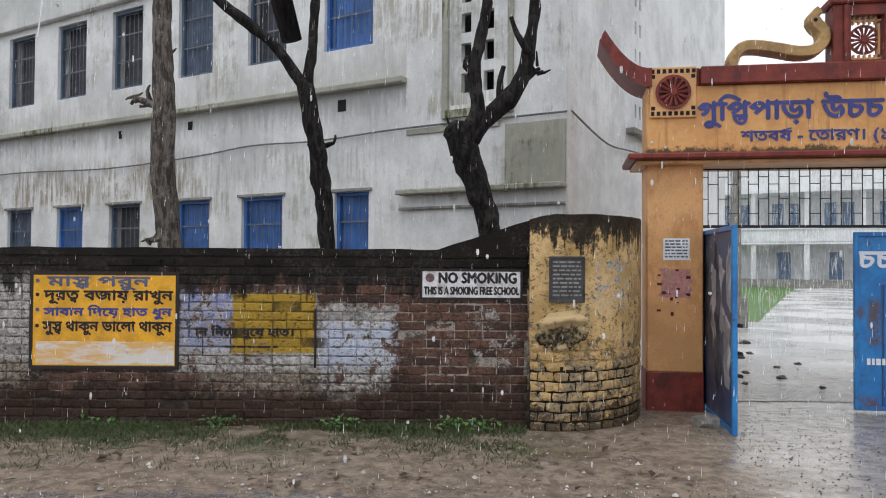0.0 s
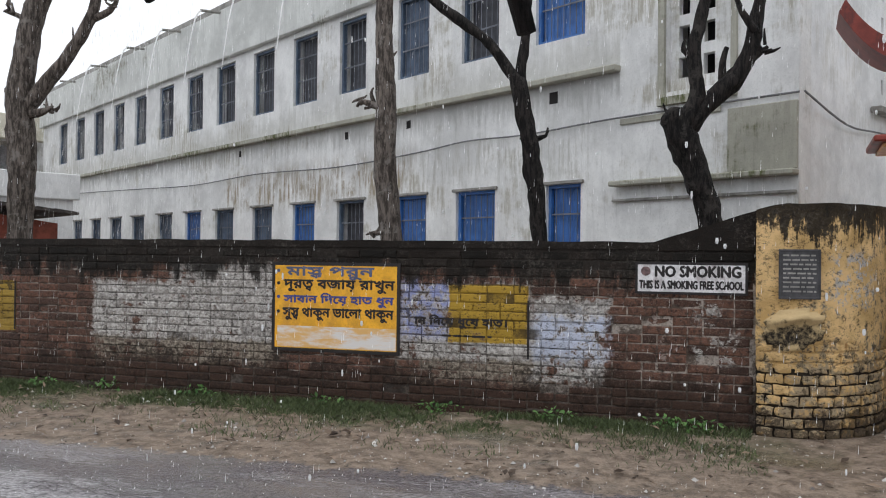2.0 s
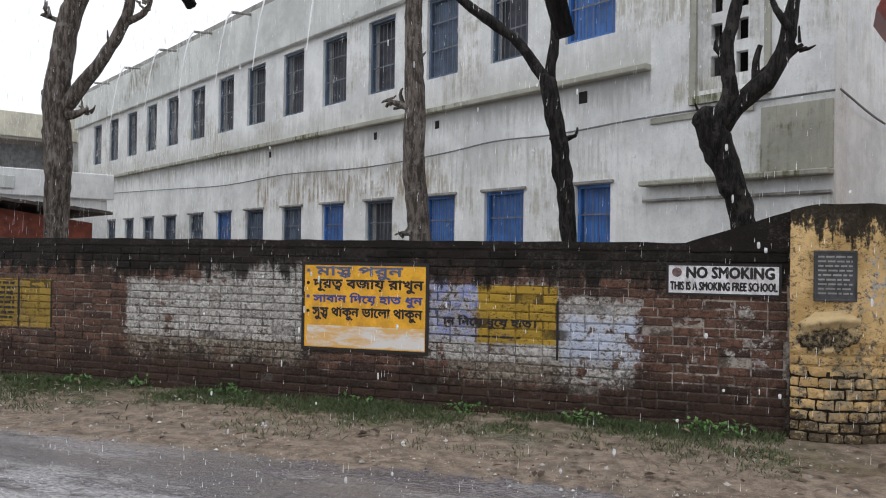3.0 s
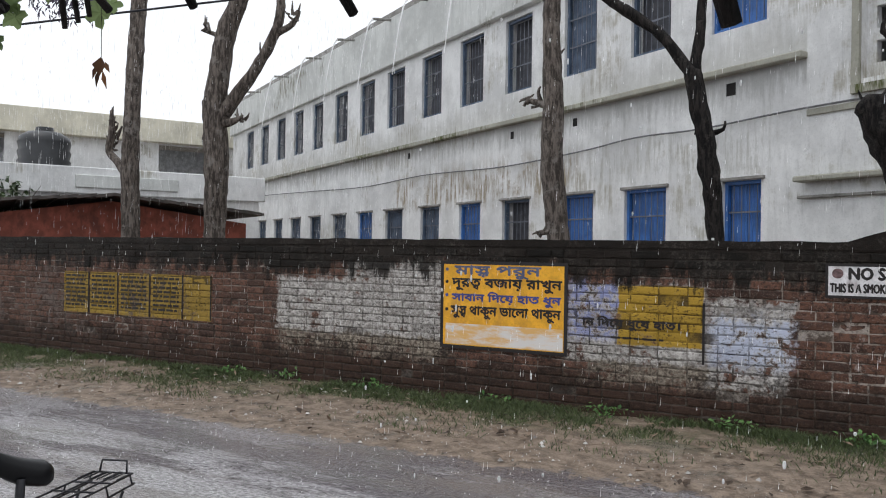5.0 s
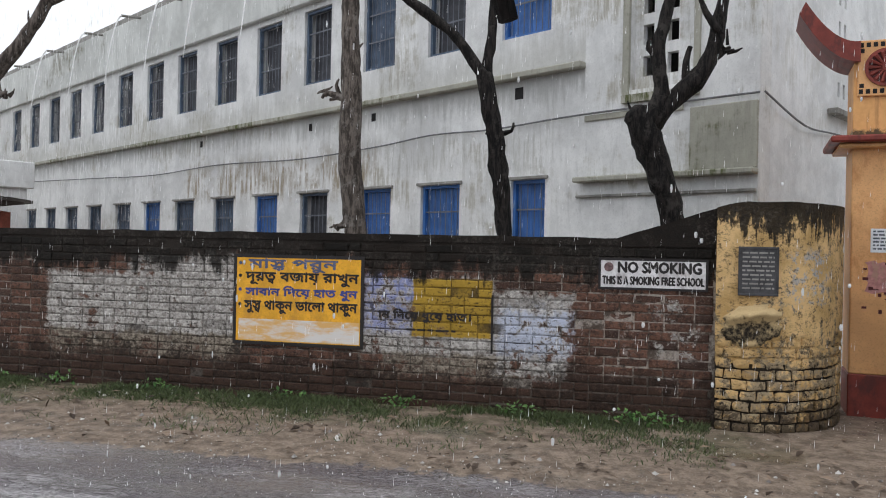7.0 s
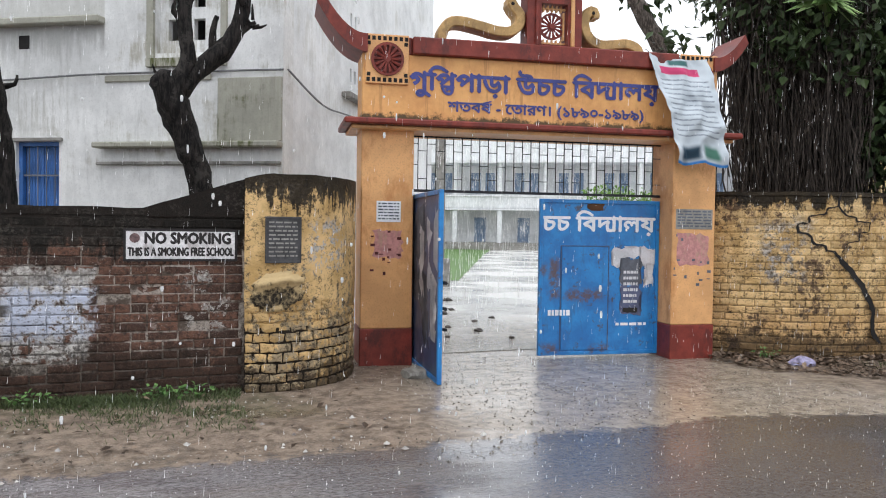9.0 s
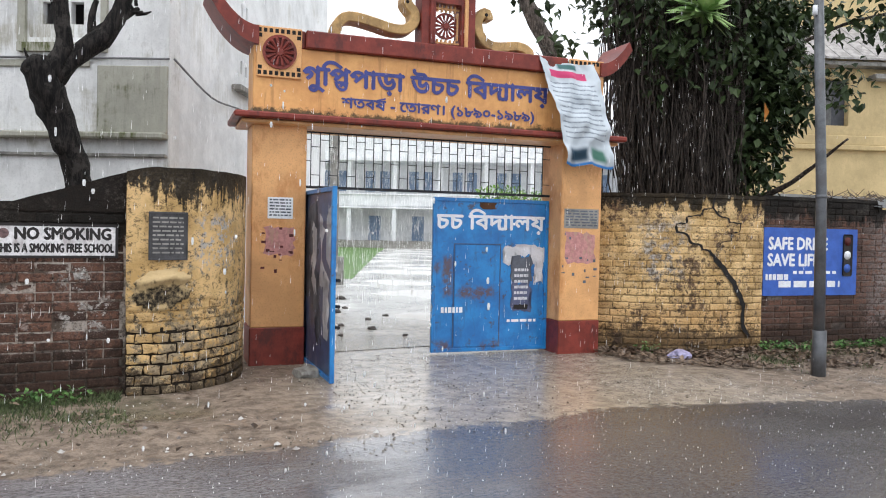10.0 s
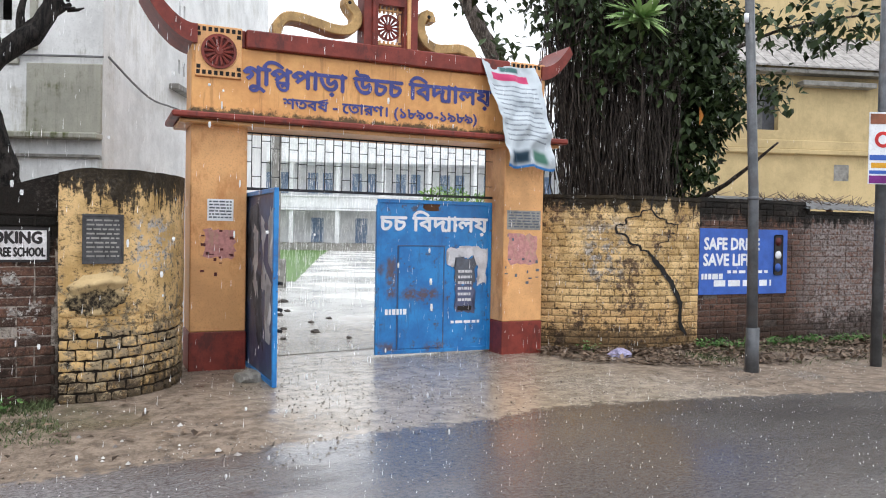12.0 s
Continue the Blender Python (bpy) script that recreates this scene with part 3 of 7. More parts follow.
def lettering(name, text, height, material, parent, m, width=None, label="", bold=0.0):
    """Painted letters, centred at m, in its xz plane facing -y. [a|b] sets b small under a, as in joined letters;
    ~ is the hooked stem that follows a letter, ^ the slanting stroke above the letter before it."""
    base, subs, hooks, strokes, i = "", [], [], [], 0
    while i < len(text):
        if text[i] == "[":
            j = text.index("]", i)
            up, low = text[i + 1:j].split("|")
            base += up
            subs.append((len(base), low))
            i = j + 1
        elif text[i] == "~":
            base += "া"
            hooks.append(len(base))
            i += 1
        elif text[i] == "^":
            strokes.append(len(base))
            i += 1
        else:
            base += text[i]
            i += 1
    loops = outlines(base)
    span = lambda n: loops[len(outlines(base[:n - 1])) if n > 1 else 0:len(outlines(base[:n]))]
    extra = []
    for n, low in subs:
        xs = [q.x for lp in span(n) for q in lp]
        small = outlines(low)
        sx = [q.x for lp in small for q in lp]
        sy = max(q.y for lp in small for q in lp)
        off = (min(xs) + max(xs)) / 2 - 0.62 * (min(sx) + max(sx)) / 2 + 0.05
        extra += [[Vector((q.x * 0.62 + off, (q.y - sy) * 0.55 + 0.16)) for q in lp] for lp in small]
    turn = 1 if area(max(loops, key=lambda lp: abs(area(lp)))) > 0 else -1
    for n, kind in [(n, "hook") for n in hooks] + [(n, "stroke") for n in strokes]:
        q = [v for lp in span(n) for v in lp]
        x0, x1, y0, y1 = min(v.x for v in q), max(v.x for v in q), min(v.y for v in q), max(v.y for v in q)
        h = y1 - y0
        if kind == "hook":
            r, w, cx, cy = 0.24 * h, 0.10 * h, (x0 + x1) / 2 - 0.20 * h, y0 + 0.22 * h
            arc = [math.radians(20 - 200 * k / 12) for k in range(13)]
            lp = [Vector((cx + r * math.cos(a), cy + r * math.sin(a))) for a in arc] + [Vector((cx + (r - w) * math.cos(a), cy + (r - w) * math.sin(a))) for a in arc[::-1]]
        else:
            lp = [Vector(p) for p in ((x0 + 0.15 * h, y1 + 0.03 * h), (x0 + 0.25 * h, y1 + 0.02 * h), (x1 + 0.02 * h, y1 + 0.26 * h), (x1 - 0.07 * h, y1 + 0.29 * h))]
        extra.append(lp if area(lp) * turn > 0 else lp[::-1])
    loops = loops + extra
    pts = [q for lp in loops for q in lp]
    edges, n = [], 0
    for lp in loops:
        edges += [(n + i, n + (i + 1) % len(lp)) for i in range(len(lp))]
        n += len(lp)
    verts, _, tris, *_ = delaunay_2d_cdt(pts, edges, [], 0, 1e-5)
    co = np.array([q[:] for q in verts])
    mid = np.array([co[t].mean(0) for t in tris])
    a = np.array([pts[i][:] for i, _ in edges])
    b = np.array([pts[j][:] for _, j in edges])
    wind = np.zeros(len(mid))
    for (ax, ay), (bx, by) in zip(a, b):
        if ay == by:
            continue
        side = (bx - ax) * (mid[:, 1] - ay) - (mid[:, 0] - ax) * (by - ay)
        if by > ay:
            wind += (mid[:, 1] >= ay) & (mid[:, 1] < by) & (side > 0)
        else:
            wind -= (mid[:, 1] >= by) & (mid[:, 1] < ay) & (side < 0)
    faces = [list(t) for t, w in zip(tris, wind) if abs(w) > 0.5]
    lo = [min(q[i] for q in verts) for i in (0, 1)]
    hi = [max(q[i] for q in verts) for i in (0, 1)]
    sz = height / (hi[1] - lo[1])
    sx = width / (hi[0] - lo[0]) if width else sz
    flat = [((q.x - (lo[0] + hi[0]) / 2) * sx, (q.y - (lo[1] + hi[1]) / 2) * sz) for q in verts]
    b = bold * height
    layers = [(0, 0), (-b, 0), (b, 0), (0, b), (0, -b)] if bold else [(0, 0)]
    me = bpy.data.meshes.new(name)
    me.from_pydata([(x + dx, -0.0003 * k, z + dz) for k, (dx, dz) in enumerate(layers) for x, z in flat], [],
                   [[i + k * len(flat) for i in f] for k in range(len(layers)) for f in faces])
    me.materials.append(material)
    ob = new(name, me)
    ob.parent = parent
    ob.matrix_local = m
    return tagged(ob, label)


def bars(bm, x0, x1, z0, z1, rows, y, fill=0.55, seed=1):
    """Unreadable writing: rows of short bars."""
    rng = random.Random(seed)
    h = (z1 - z0) / rows
    for i in range(rows):
        x = x0
        while x < x1 - 0.01:
            w = min(rng.uniform(0.02, 0.07) * (x1 - x0) * 4, x1 - x)
            box(bm, x, x + w, y - 0.002, y, z1 - (i + fill) * h, z1 - i * h - h * 0.12)
            x += w + 0.012 * (x1 - x0) * 4


def torn(bm, x0, x1, z0, z1, y, seed, rag=0.02, n=36):
    """A ragged sheet."""
    rng = random.Random(seed)
    ring = []
    for k in range(n):
        t = k / n * 4
        e, f = int(t), t % 1
        x, z = ((x0 + (x1 - x0) * f, z0), (x1, z0 + (z1 - z0) * f), (x1 - (x1 - x0) * f, z1), (x0, z1 - (z1 - z0) * f))[e]
        ring.append(bm.verts.new((x + rng.uniform(-rag, rag), y, z + rng.uniform(-rag, rag))))
    f = bm.faces.new(ring)
    bmesh.ops.triangulate(bm, faces=[f])


def chamfered_brick(l, h, d=0.05, c=0.006, rng=None, rough=0.003):
    """A brick face, its front at y = 0, with worn, chipped edges."""
    bm = bmesh.new()
    n = 3
    edge = [(l * k / n, 0) for k in range(n)] + [(l, 0), (l, h * 0.5)] + [(l - l * k / n, h) for k in range(n)] + [(0, h), (0, h * 0.5)]
    jit = (lambda s: rng.uniform(-s, s)) if rng else (lambda s: 0.0)
    rim = [(x + jit(rough), z + jit(rough)) for x, z in edge]
    inner = [(l / 2 + (x - l / 2) * (1 - 2 * c / l) + jit(rough * 0.6), h / 2 + (z - h / 2) * (1 - 2 * c / h) + jit(rough * 0.6)) for x, z in rim]
    f = [bm.verts.new((x, abs(jit(rough)) * 0.7, z)) for x, z in inner]
    e = [bm.verts.new((x, c, z)) for x, z in rim]
    k = [bm.verts.new((x, d, z)) for x, z in rim]
    mid = bm.verts.new((l / 2, -rough * 0.3, h / 2))
    m = len(edge)
    for i in range(m):
        j = (i + 1) % m
        bm.faces.new((f[i], f[j], mid))
        bm.faces.new((e[i], e[j], f[j], f[i]))
        bm.faces.new((k[i], k[j], e[j], e[i]))
    return bm


# ---- ground ----
def sheet(name, x0, x1, y0, y1, z, nx, ny, material, label, category, bumpy=0.0):
    bm = bmesh.new()
    bmesh.ops.create_grid(bm, x_segments=nx, y_segments=ny, size=0.5)
    for v in bm.verts:
        x, y = x0 + (v.co.x + 0.5) * (x1 - x0), y0 + (v.co.y + 0.5) * (y1 - y0)
        dz = 0.0
        if bumpy:
            verge = min(1, max(0, (y - 5.1) / 0.5)) * min(1, max(0, (7.6 - y) / 0.5))
            lane = 1 - min(1, max(0, (x - 1.9) / 0.8)) * min(1, max(0, (6.6 - x) / 0.8))
            dz = bumpy * verge * lane * (0.6 + noise.noise(Vector((x * 1.3, y * 1.3, 0))) + 0.5 * noise.noise(Vector((x * 4, y * 4, 3))))
        v.co = (x, y, z + dz)
    ob = part(name, bm, material, None, label, smooth=True)
    return tagged(ob, category=category, kind="structure")


ground = sheet("ground", -400, 400, -400, 400, -0.03, 8, 8, GROUND, "flat wet earth reaching to the horizon", "ground")
roadside = sheet("road", -30, 30, -6, 12.0, 0.0, 300, 200, GROUND, "wet asphalt road with a muddy earth verge and puddles", "road", 0.022)

# ---- long school building ----
BM = pose(-1.6, 11.15, 0, 0, 0, -31.3)
LOWER = [(-0.62, 0.0), (1.02, 1.89), (2.62, 3.42), (4.38, 5.25), (6.03, 6.85), (7.70, 8.55), (9.46, 10.38), (11.17, 12.05), (12.88, 13.80),
         (14.77, 15.66), (16.50, 17.42), (18.28, 19.10), (20.05, 20.9), (21.8, 22.65)]
UPPER = [(-0.67, 0.22), (0.97, 1.79), (2.59, 3.42), (4.36, 5.21), (5.99, 6.89), (7.67, 8.57), (9.44, 10.37), (11.12, 12.02), (12.87, 13.78),
         (14.70, 15.56), (16.38, 17.24), (18.10, 19.01), (19.9, 20.8), (21.7, 22.6)]
JALI = [(-2.62 + 0.33 * i, -2.62 + 0.33 * i + 0.12, 3.75 + 0.36 * k, 3.75 + 0.36 * k + 0.2) for i in range(2) for k in range(10)]
school = thing("school_building", "long two-storey whitewashed school with rain-stained plaster and blue shutters", "building", BM)
TANK_AT = pose(-16.43, 11.29, 3.2) @ Matrix.Scale(1.2, 4)
LZ, UZ = (1.15, 2.56), (4.64, 6.06)
bm = bmesh.new()
holes = [(-b, -a, *LZ) for a, b in LOWER] + [(-b, -a, *UZ) for a, b in UPPER]
pierced(bm, -24.5, 1.26, 0, 7.34, holes, 0, 0.28)
box(bm, -24.5, -24.2, 0.28, 9, 0, 7.34)
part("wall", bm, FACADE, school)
part("wall", boxes((-24.5, 3.6, 8.7, 9.0, 0, 7.3)), WHITEWASH, school)
# corner block with the stair
bm = bmesh.new()
pierced(bm, 1.263, 3.61, 0, 9.2, [(1.95, 2.83, 3.62, 9.0)], -0.02, 0.3)
part("wall", bm, WHITEWASH, school, "grey-stained plaster of the stair block")
SIDE = [(2.6 + 0.22 * i, 2.6 + 0.22 * i + 0.09, 3.75 + 0.42 * k, 3.75 + 0.42 * k + 0.2) for i in range(2) for k in range(10)]
bm = bmesh.new()
pierced(bm, 0.303, 9.0, 0, 9.2, SIDE, -0.3, 0.0)
for v in bm.verts:
    v.co = (3.61 + v.co.y, v.co.x, v.co.z)
part("wall", bm, WHITE_SIDE, school)
bm = bmesh.new()
pierced(bm, 1.95, 2.83, 3.62, 9.0, [(2.06 + 0.34 * i, 2.06 + 0.34 * i + 0.15, 3.8 + 0.40 * k, 3.8 + 0.40 * k + 0.26) for i in range(2) for k in range(12)], 0.10, 0.2)
part("jali_screen", bm, WHITEWASH, school, "pierced plaster stair screen")
# added dark sheets that paint the stairwell's shade behind the screen openings
part("stair_shade", boxes((1.9, 2.9, 0.6, 0.65, 3.4, 9.1)), DARKHOLE, school)
part("stair_shade", boxes((2.9, 2.95, 2.3, 3.3, 3.5, 8.2)), DARKHOLE, school)
part("screen_frame", boxes((1.86, 1.95, -0.07, -0.02, 3.5, 9.0), (2.83, 2.9, -0.07, -0.02, 3.5, 9.0), (1.86, 2.9, -0.09, -0.02, 3.45, 3.55)), ALGAE, school)
part("roof", boxes((-24.6, 1.4, -0.1, 9.0, 7.36, 7.5)), CONCRETE, school, "flat concrete roof")
part("parapet", soft_boxes(0.02, (-24.6, 1.255, -0.13, -0.002, 6.17, 7.36)), WHITEWASH_DIRTY, school, "grey-stained roof parapet")
part("ledge", soft_boxes(0.015, (-24.5, 1.27, -0.16, -0.002, 4.0, 4.09)), ALGAE, school, "algae-stained ledge")
part("ledge", soft_boxes(0.015, (1.2, 3.62, -0.2, -0.022, 2.46, 2.53)), ALGAE, school, "green algae-stained ledge")
part("ledge", soft_boxes(0.01, (1.18, 3.6, -0.08, -0.022, 2.26, 2.30)), CONCRETE, school)
part("plaster_panel", soft_boxes(0.01, (2.79, 3.61, -0.06, -0.022, 2.535, 3.30)), ALGAE, school, "mossy plaster panel")
part("plaster_band", soft_boxes(0.01, (1.28, 2.7, -0.05, -0.022, 3.28, 3.36)), ALGAE, school)
part("side_ledge", soft_boxes(0.01, (3.612, 3.75, 2.2, 3.4, 3.45, 3.53)), CONCRETE, school)
part("side_hood", soft_boxes(0.01, (3.612, 3.9, 0.6, 1.25, 2.05, 2.12)), CONCRETE, school)
for x0, x1, z0, z1 in ((0.05, 0.20, 3.73, 3.90), (-3.16, -3.05, 3.74, 3.88), (-5.0, -4.9, 3.74, 3.88), (-9.2, -9.1, 3.76, 3.9)):
    part("vent", boxes((x0, x1, -0.006, -0.002, z0, z1)), DARKHOLE, school)


BAR_MESHES = {}


def bar_mesh(h):
    key = round(h, 2)
    if key not in BAR_MESHES:
        bm = bmesh.new()
        tube(bm, [(0, 0, 0.04), (0, 0, h - 0.04)], [0.007, 0.007], 5, cap=False)
        me = bpy.data.meshes.new("bar")
        bm.to_mesh(me)
        bm.free()
        me.materials.append(IRON_GREY)
        BAR_MESHES[key] = me
    return BAR_MESHES[key]


def window(a, b, z0, z1, style, rng):
    """One window of the facade: frame, then shutters or bars before a sheet painted as the room's shade."""
    x0, x1, w = -b, -a, b - a
    win = part("window", boxes((x0, x0 + 0.05, 0.06, 0.13, z0, z1), (x1 - 0.05, x1, 0.06, 0.13, z0, z1), (x0 + 0.05, x1 - 0.05, 0.06, 0.13, z1 - 0.05, z1),
                               (x0 + 0.05, x1 - 0.05, 0.06, 0.13, z0, z0 + 0.05)), SHUTTER_OLD if style != "blue" else SHUTTER, school)
    # dark sheet in place of a room, its shade in the colour
    part("shade_sheet", boxes((x0, x1, 0.262, 0.276, z0, z1)), ROOM_SHADE, win)
    if style != "open":
        mat = SHUTTER if style == "blue" else SHUTTER_OLD
        n = 2
        for k in range(n):
            a0 = x0 + 0.05 + (w - 0.1) * k / n
            a1 = x0 + 0.05 + (w - 0.1) * (k + 1) / n
            bm = bmesh.new()
            m = 12
            cols = []
            for j in range(m + 1):
                q = a0 + 0.004 + (a1 - a0 - 0.008) * j / m
                y = 0.150 if j % 2 else 0.138
                cols.append([bm.verts.new(p) for p in ((q, y, z0 + 0.05), (q, y, z1 - 0.05), (q, 0.175, z1 - 0.05), (q, 0.175, z0 + 0.05))])
            for c0, c1 in zip(cols, cols[1:]):
                for j in range(4):
                    bm.faces.new((c0[j], c1[j], c1[(j + 1) % 4], c0[(j + 1) % 4]))
            bm.faces.new(cols[0])
            bm.faces.new(cols[-1][::-1])
            part("shutter", bm, mat, win)
    k = max(5, int(w / 0.11))
    for j in range(1, k):
        bar = new("bar", bar_mesh(z1 - z0))
        bar.parent, bar.location = win, (x0 + w * j / k, 0.09, z0)
    for z in (z0 + (z1 - z0) * 0.36, z0 + (z1 - z0) * 0.70):
        part("crossbar", boxes((x0 + 0.05, x1 - 0.05, 0.083, 0.097, z - 0.012, z + 0.012)), IRON_GREY, win)
    if z0 < 3:
        part("lintel", soft_boxes(0.006, (x0 - 0.06, x1 + 0.06, -0.05, -0.002, z1, z1 + 0.045)), CONCRETE, win)


rng = random.Random(5)
for i, (a, b) in enumerate(LOWER):
    window(a, b, *LZ, "blue" if i in (0, 1, 2, 4, 7) else ("open" if i == 3 else "old"), rng)
for i, (a, b) in enumerate(UPPER):
    window(a, b, *UZ, "blue" if i == 0 else ("old" if i == 2 else "open"), rng)

for s in (5.9, 8.15, 10.0, 12.2, 14.6, 17.5, 20.5):
    bm = bmesh.new()
    tube(bm, [(-s, -0.1, 7.30), (-s, -0.62, 7.24)], [0.035, 0.035], 8)
    part("rain_spout", bm, CONCRETE, school)
bm = bmesh.new()
for s, sag in ((5.9, 1.0), (8.15, 0.9), (10.0, 0.9), (12.2, 0.8), (14.6, 0.8), (17.5, 0.8)):
    pts = [(-s + 0.01 * k, -0.60 - 0.055 * k, 7.24 - 0.028 * k * k) for k in range(0, 9)]
    tube(bm, pts, [0.023 - 0.0015 * k for k in range(9)], 6, 0.6)
tagged(part("water_jet", bm, RAIN, school, "rain water pouring from the spouts"), kind="stuff")

cable = thing("cable", "grey cable slung along the school wall", "cable", BM)
pts = [(3.63, 3.38), (1.27, 3.38), (-0.32, 3.33), (-1.6, 3.36), (-2.89, 3.28), (-5.24, 3.22), (-8.3, 3.3), (-11.5, 3.24), (-15.3, 3.35), (-20.7, 3.5), (-24, 3.5)]
bm = bmesh.new()
limb(bm, [(x, -0.06, z, 0.013) for x, z in pts], 5, 0, 0.25)
limb(bm, [(3.68, -0.04, 3.38, 0.013), (3.68, 1.2, 3.16, 0.013), (3.66, 2.4, 3.20, 0.013), (3.66, 5, 3.3, 0.013)], 5, 0, 0.25)
part("wire", bm, simple("grey_cable", (0.16, 0.16, 0.165), 0.6), cable)
# far wing, across the end of the long building, and the low house
W2 = pose(-20.5, 31.0, 0, 0, 0, 58.7)
WING_BAYS = [(-33, -30.5), (-28, -25.5), (-23, -20.8), (-19.2, -15.3), (-9.7, -7.4), (-4.5, -2)]
WING_HOLES = [(a, b, z, z + 1.6) for a, b in WING_BAYS for z in (0.8, 4.25)]
wing = thing("school_wing", "distant two-storey school wing with a cream parapet and deep verandah", "building", W2)
bm = bmesh.new()
pierced(bm, -34, 6, 0, 6.6, WING_HOLES, 0, 0.3)
part("wall", bm, WHITEWASH, wing)
part("parapet", soft_boxes(0.02, (-34.2, 6.1, -0.5, -0.02, 5.88, 6.83)), whitewash("cream_parapet", (0.72, 0.68, 0.56), amount=0.4), wing, "cream parapet")
part("inner_wall", boxes((-34, 6, 2.2, 2.4, 0, 5.9)), simple("verandah_plaster", (0.62, 0.62, 0.64), 0.8), wing)
part("floor_slab", boxes((-34, 6, -0.3, 2.2, 3.5, 3.75)), WHITEWASH, wing)
part("roof", boxes((-34, 6, 0.3, 9, 6.4, 6.6)), CONCRETE, wing)
house = thing("low_house", "single-storey plastered house with a flat roof and stained parapet", "house", pose(-13.2, 14.9, 0, 0, 0, 58.7))
part("wall", boxes((-9, 0, 0, 4.5, 0, 2.95)), WHITEWASH, house)
part("parapet", soft_boxes(0.02, (-9.1, 0.12, -0.14, -0.01, 2.72, 3.32)), WHITEWASH, house)
part("roof", boxes((-9.1, 0.12, -0.008, 4.6, 2.96, 3.2)), CONCRETE, house, "flat roof slab")
part("hood", soft_boxes(0.01, (-4.2, -2.0, -0.2, -0.142, 2.86, 3.14)), WHITEWASH_DIRTY, house)
tank = thing("water_tank", "black ribbed plastic water tank standing on the roof", "water tank", TANK_AT)
bm = bmesh.new()
prof = [(0.45, 0), (0.47, 0.06), (0.44, 0.1), (0.47, 0.22), (0.44, 0.27), (0.47, 0.4), (0.44, 0.45), (0.47, 0.58), (0.45, 0.68), (0.3, 0.78), (0.16, 0.80)]
tube(bm, [(0, 0, z) for _, z in prof], [r for r, _ in prof], 24)
part("body", bm, PLASTIC_BLACK, tank, smooth=True)
bm = bmesh.new()
tube(bm, [(0, 0, 0.80), (0, 0, 0.88)], [0.17, 0.15], 16)
part("lid", bm, PLASTIC_BLACK, tank)
shed = thing("brick_shed", "red brick shed with a low dark tiled gable roof", "shed", pose(-10.3, 11.4, 0, 0, 0, 58.7))
bm = bmesh.new()
box(bm, -4.6, -0.05, 0.15, 4, 0, 2.03)
part("wall", bm, SHED_RED, shed, "red-washed brick wall")
for side in (-1, 1):
    bm = bmesh.new()
    for r in range(9):
        for c in range(13):
            t0, t1 = r / 9, (r + 1) / 9
            xa, xb = -2.5 + side * 2.55 * t0, -2.5 + side * 2.65 * t1
            za, zb = 2.43 - 0.23 * t0, 2.405 - 0.23 * t1
            y0 = -0.35 + c * 0.36
            q = [bm.verts.new(p) for p in ((xa, y0, za), (xb, y0, zb), (xb, y0 + 0.35, zb), (xa, y0 + 0.35, za))]
            bm.faces.new(q if side < 0 else q[::-1])
    g = bmesh.ops.extrude_face_region(bm, geom=bm.faces[:])
    for v in (e for e in g["geom"] if isinstance(e, bmesh.types.BMVert)):
        v.co.z += 0.05
    part("roof", bm, TILE_ROOF, shed, "dark mossy tile slope")
bm = bmesh.new()
q = [bm.verts.new(p) for p in ((-4.6, 0.16, 2.03), (-0.05, 0.16, 2.03), (-2.5, 0.16, 2.36))]
bm.faces.new(q)
part("gable", bm, SHED_RED, shed)

# ---- boundary wall, long straight part ----
long_wall = tagged(part("wall_long", boxes((-16, 0.82, 7.211, 7.45, 0, 1.62)), JOINT, None,
                        "old brick boundary wall, black with algae, patched with worn paint"), category="wall", kind="structure")
bm = bmesh.new()
prof = [(-16, 1.67), (-0.05, 1.67), (0.25, 1.76), (0.55, 1.87), (0.82, 1.95), (0.825, 1.95)]
for (xa, za), (xb, zb) in zip(prof, prof[1:]):
    n = max(1, int((xb - xa) / 0.12))
    for k in range(n):
        x0, x1 = xa + (xb - xa) * k / n, xa + (xb - xa) * (k + 1) / n
        w0, w1 = (0.012 * noise.noise(Vector((x * 3, 0, 0))) for x in (x0, x1))
        z0, z1 = za + (zb - za) * k / n + w0, za + (zb - za) * (k + 1) / n + w1
        v = box(bm, x0, x1, 7.195, 7.46, 1.60, 1.7)
        for q in v:
            if q.co.z > 1.65:
                q.co.z = z0 if q.co.x < (x0 + x1) / 2 else z1
bmesh.ops.remove_doubles(bm, verts=bm.verts[:], dist=0.0005)
part("coping", bm, BRICK, long_wall, "black algae-covered plaster coping")


# ---- gate ----
GM = pose(2.16, 8.19, 0, 0, 0, -9)
gate = thing("school_gateway", "ochre plastered school gateway with red trim and a lettered arch beam", "gateway", GM)
for x0, x1 in ((0.0, 0.58), (3.72, 4.28)):
    pil = part("pillar", soft_boxes(0.012, (x0, x1, 0, 0.56, 0.41, 2.66)), OCHRE, gate)
    part("plinth", soft_boxes(0.01, (x0 - 0.006, x1 + 0.006, -0.006, 0.566, -0.05, 0.41)), RED, pil, "oxide-red pillar base")
part("slab", soft_boxes(0.015, (-0.21, 4.47, -0.26, 0.70, 2.632, 2.696)), RED, gate, "projecting red slab edge")
part("slab_underside", soft_boxes(0.01, (-0.13, 4.40, -0.16, 0.60, 2.59, 2.630)), OCHRE, gate)
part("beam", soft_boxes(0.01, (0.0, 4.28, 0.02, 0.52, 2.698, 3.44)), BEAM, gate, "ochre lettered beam")
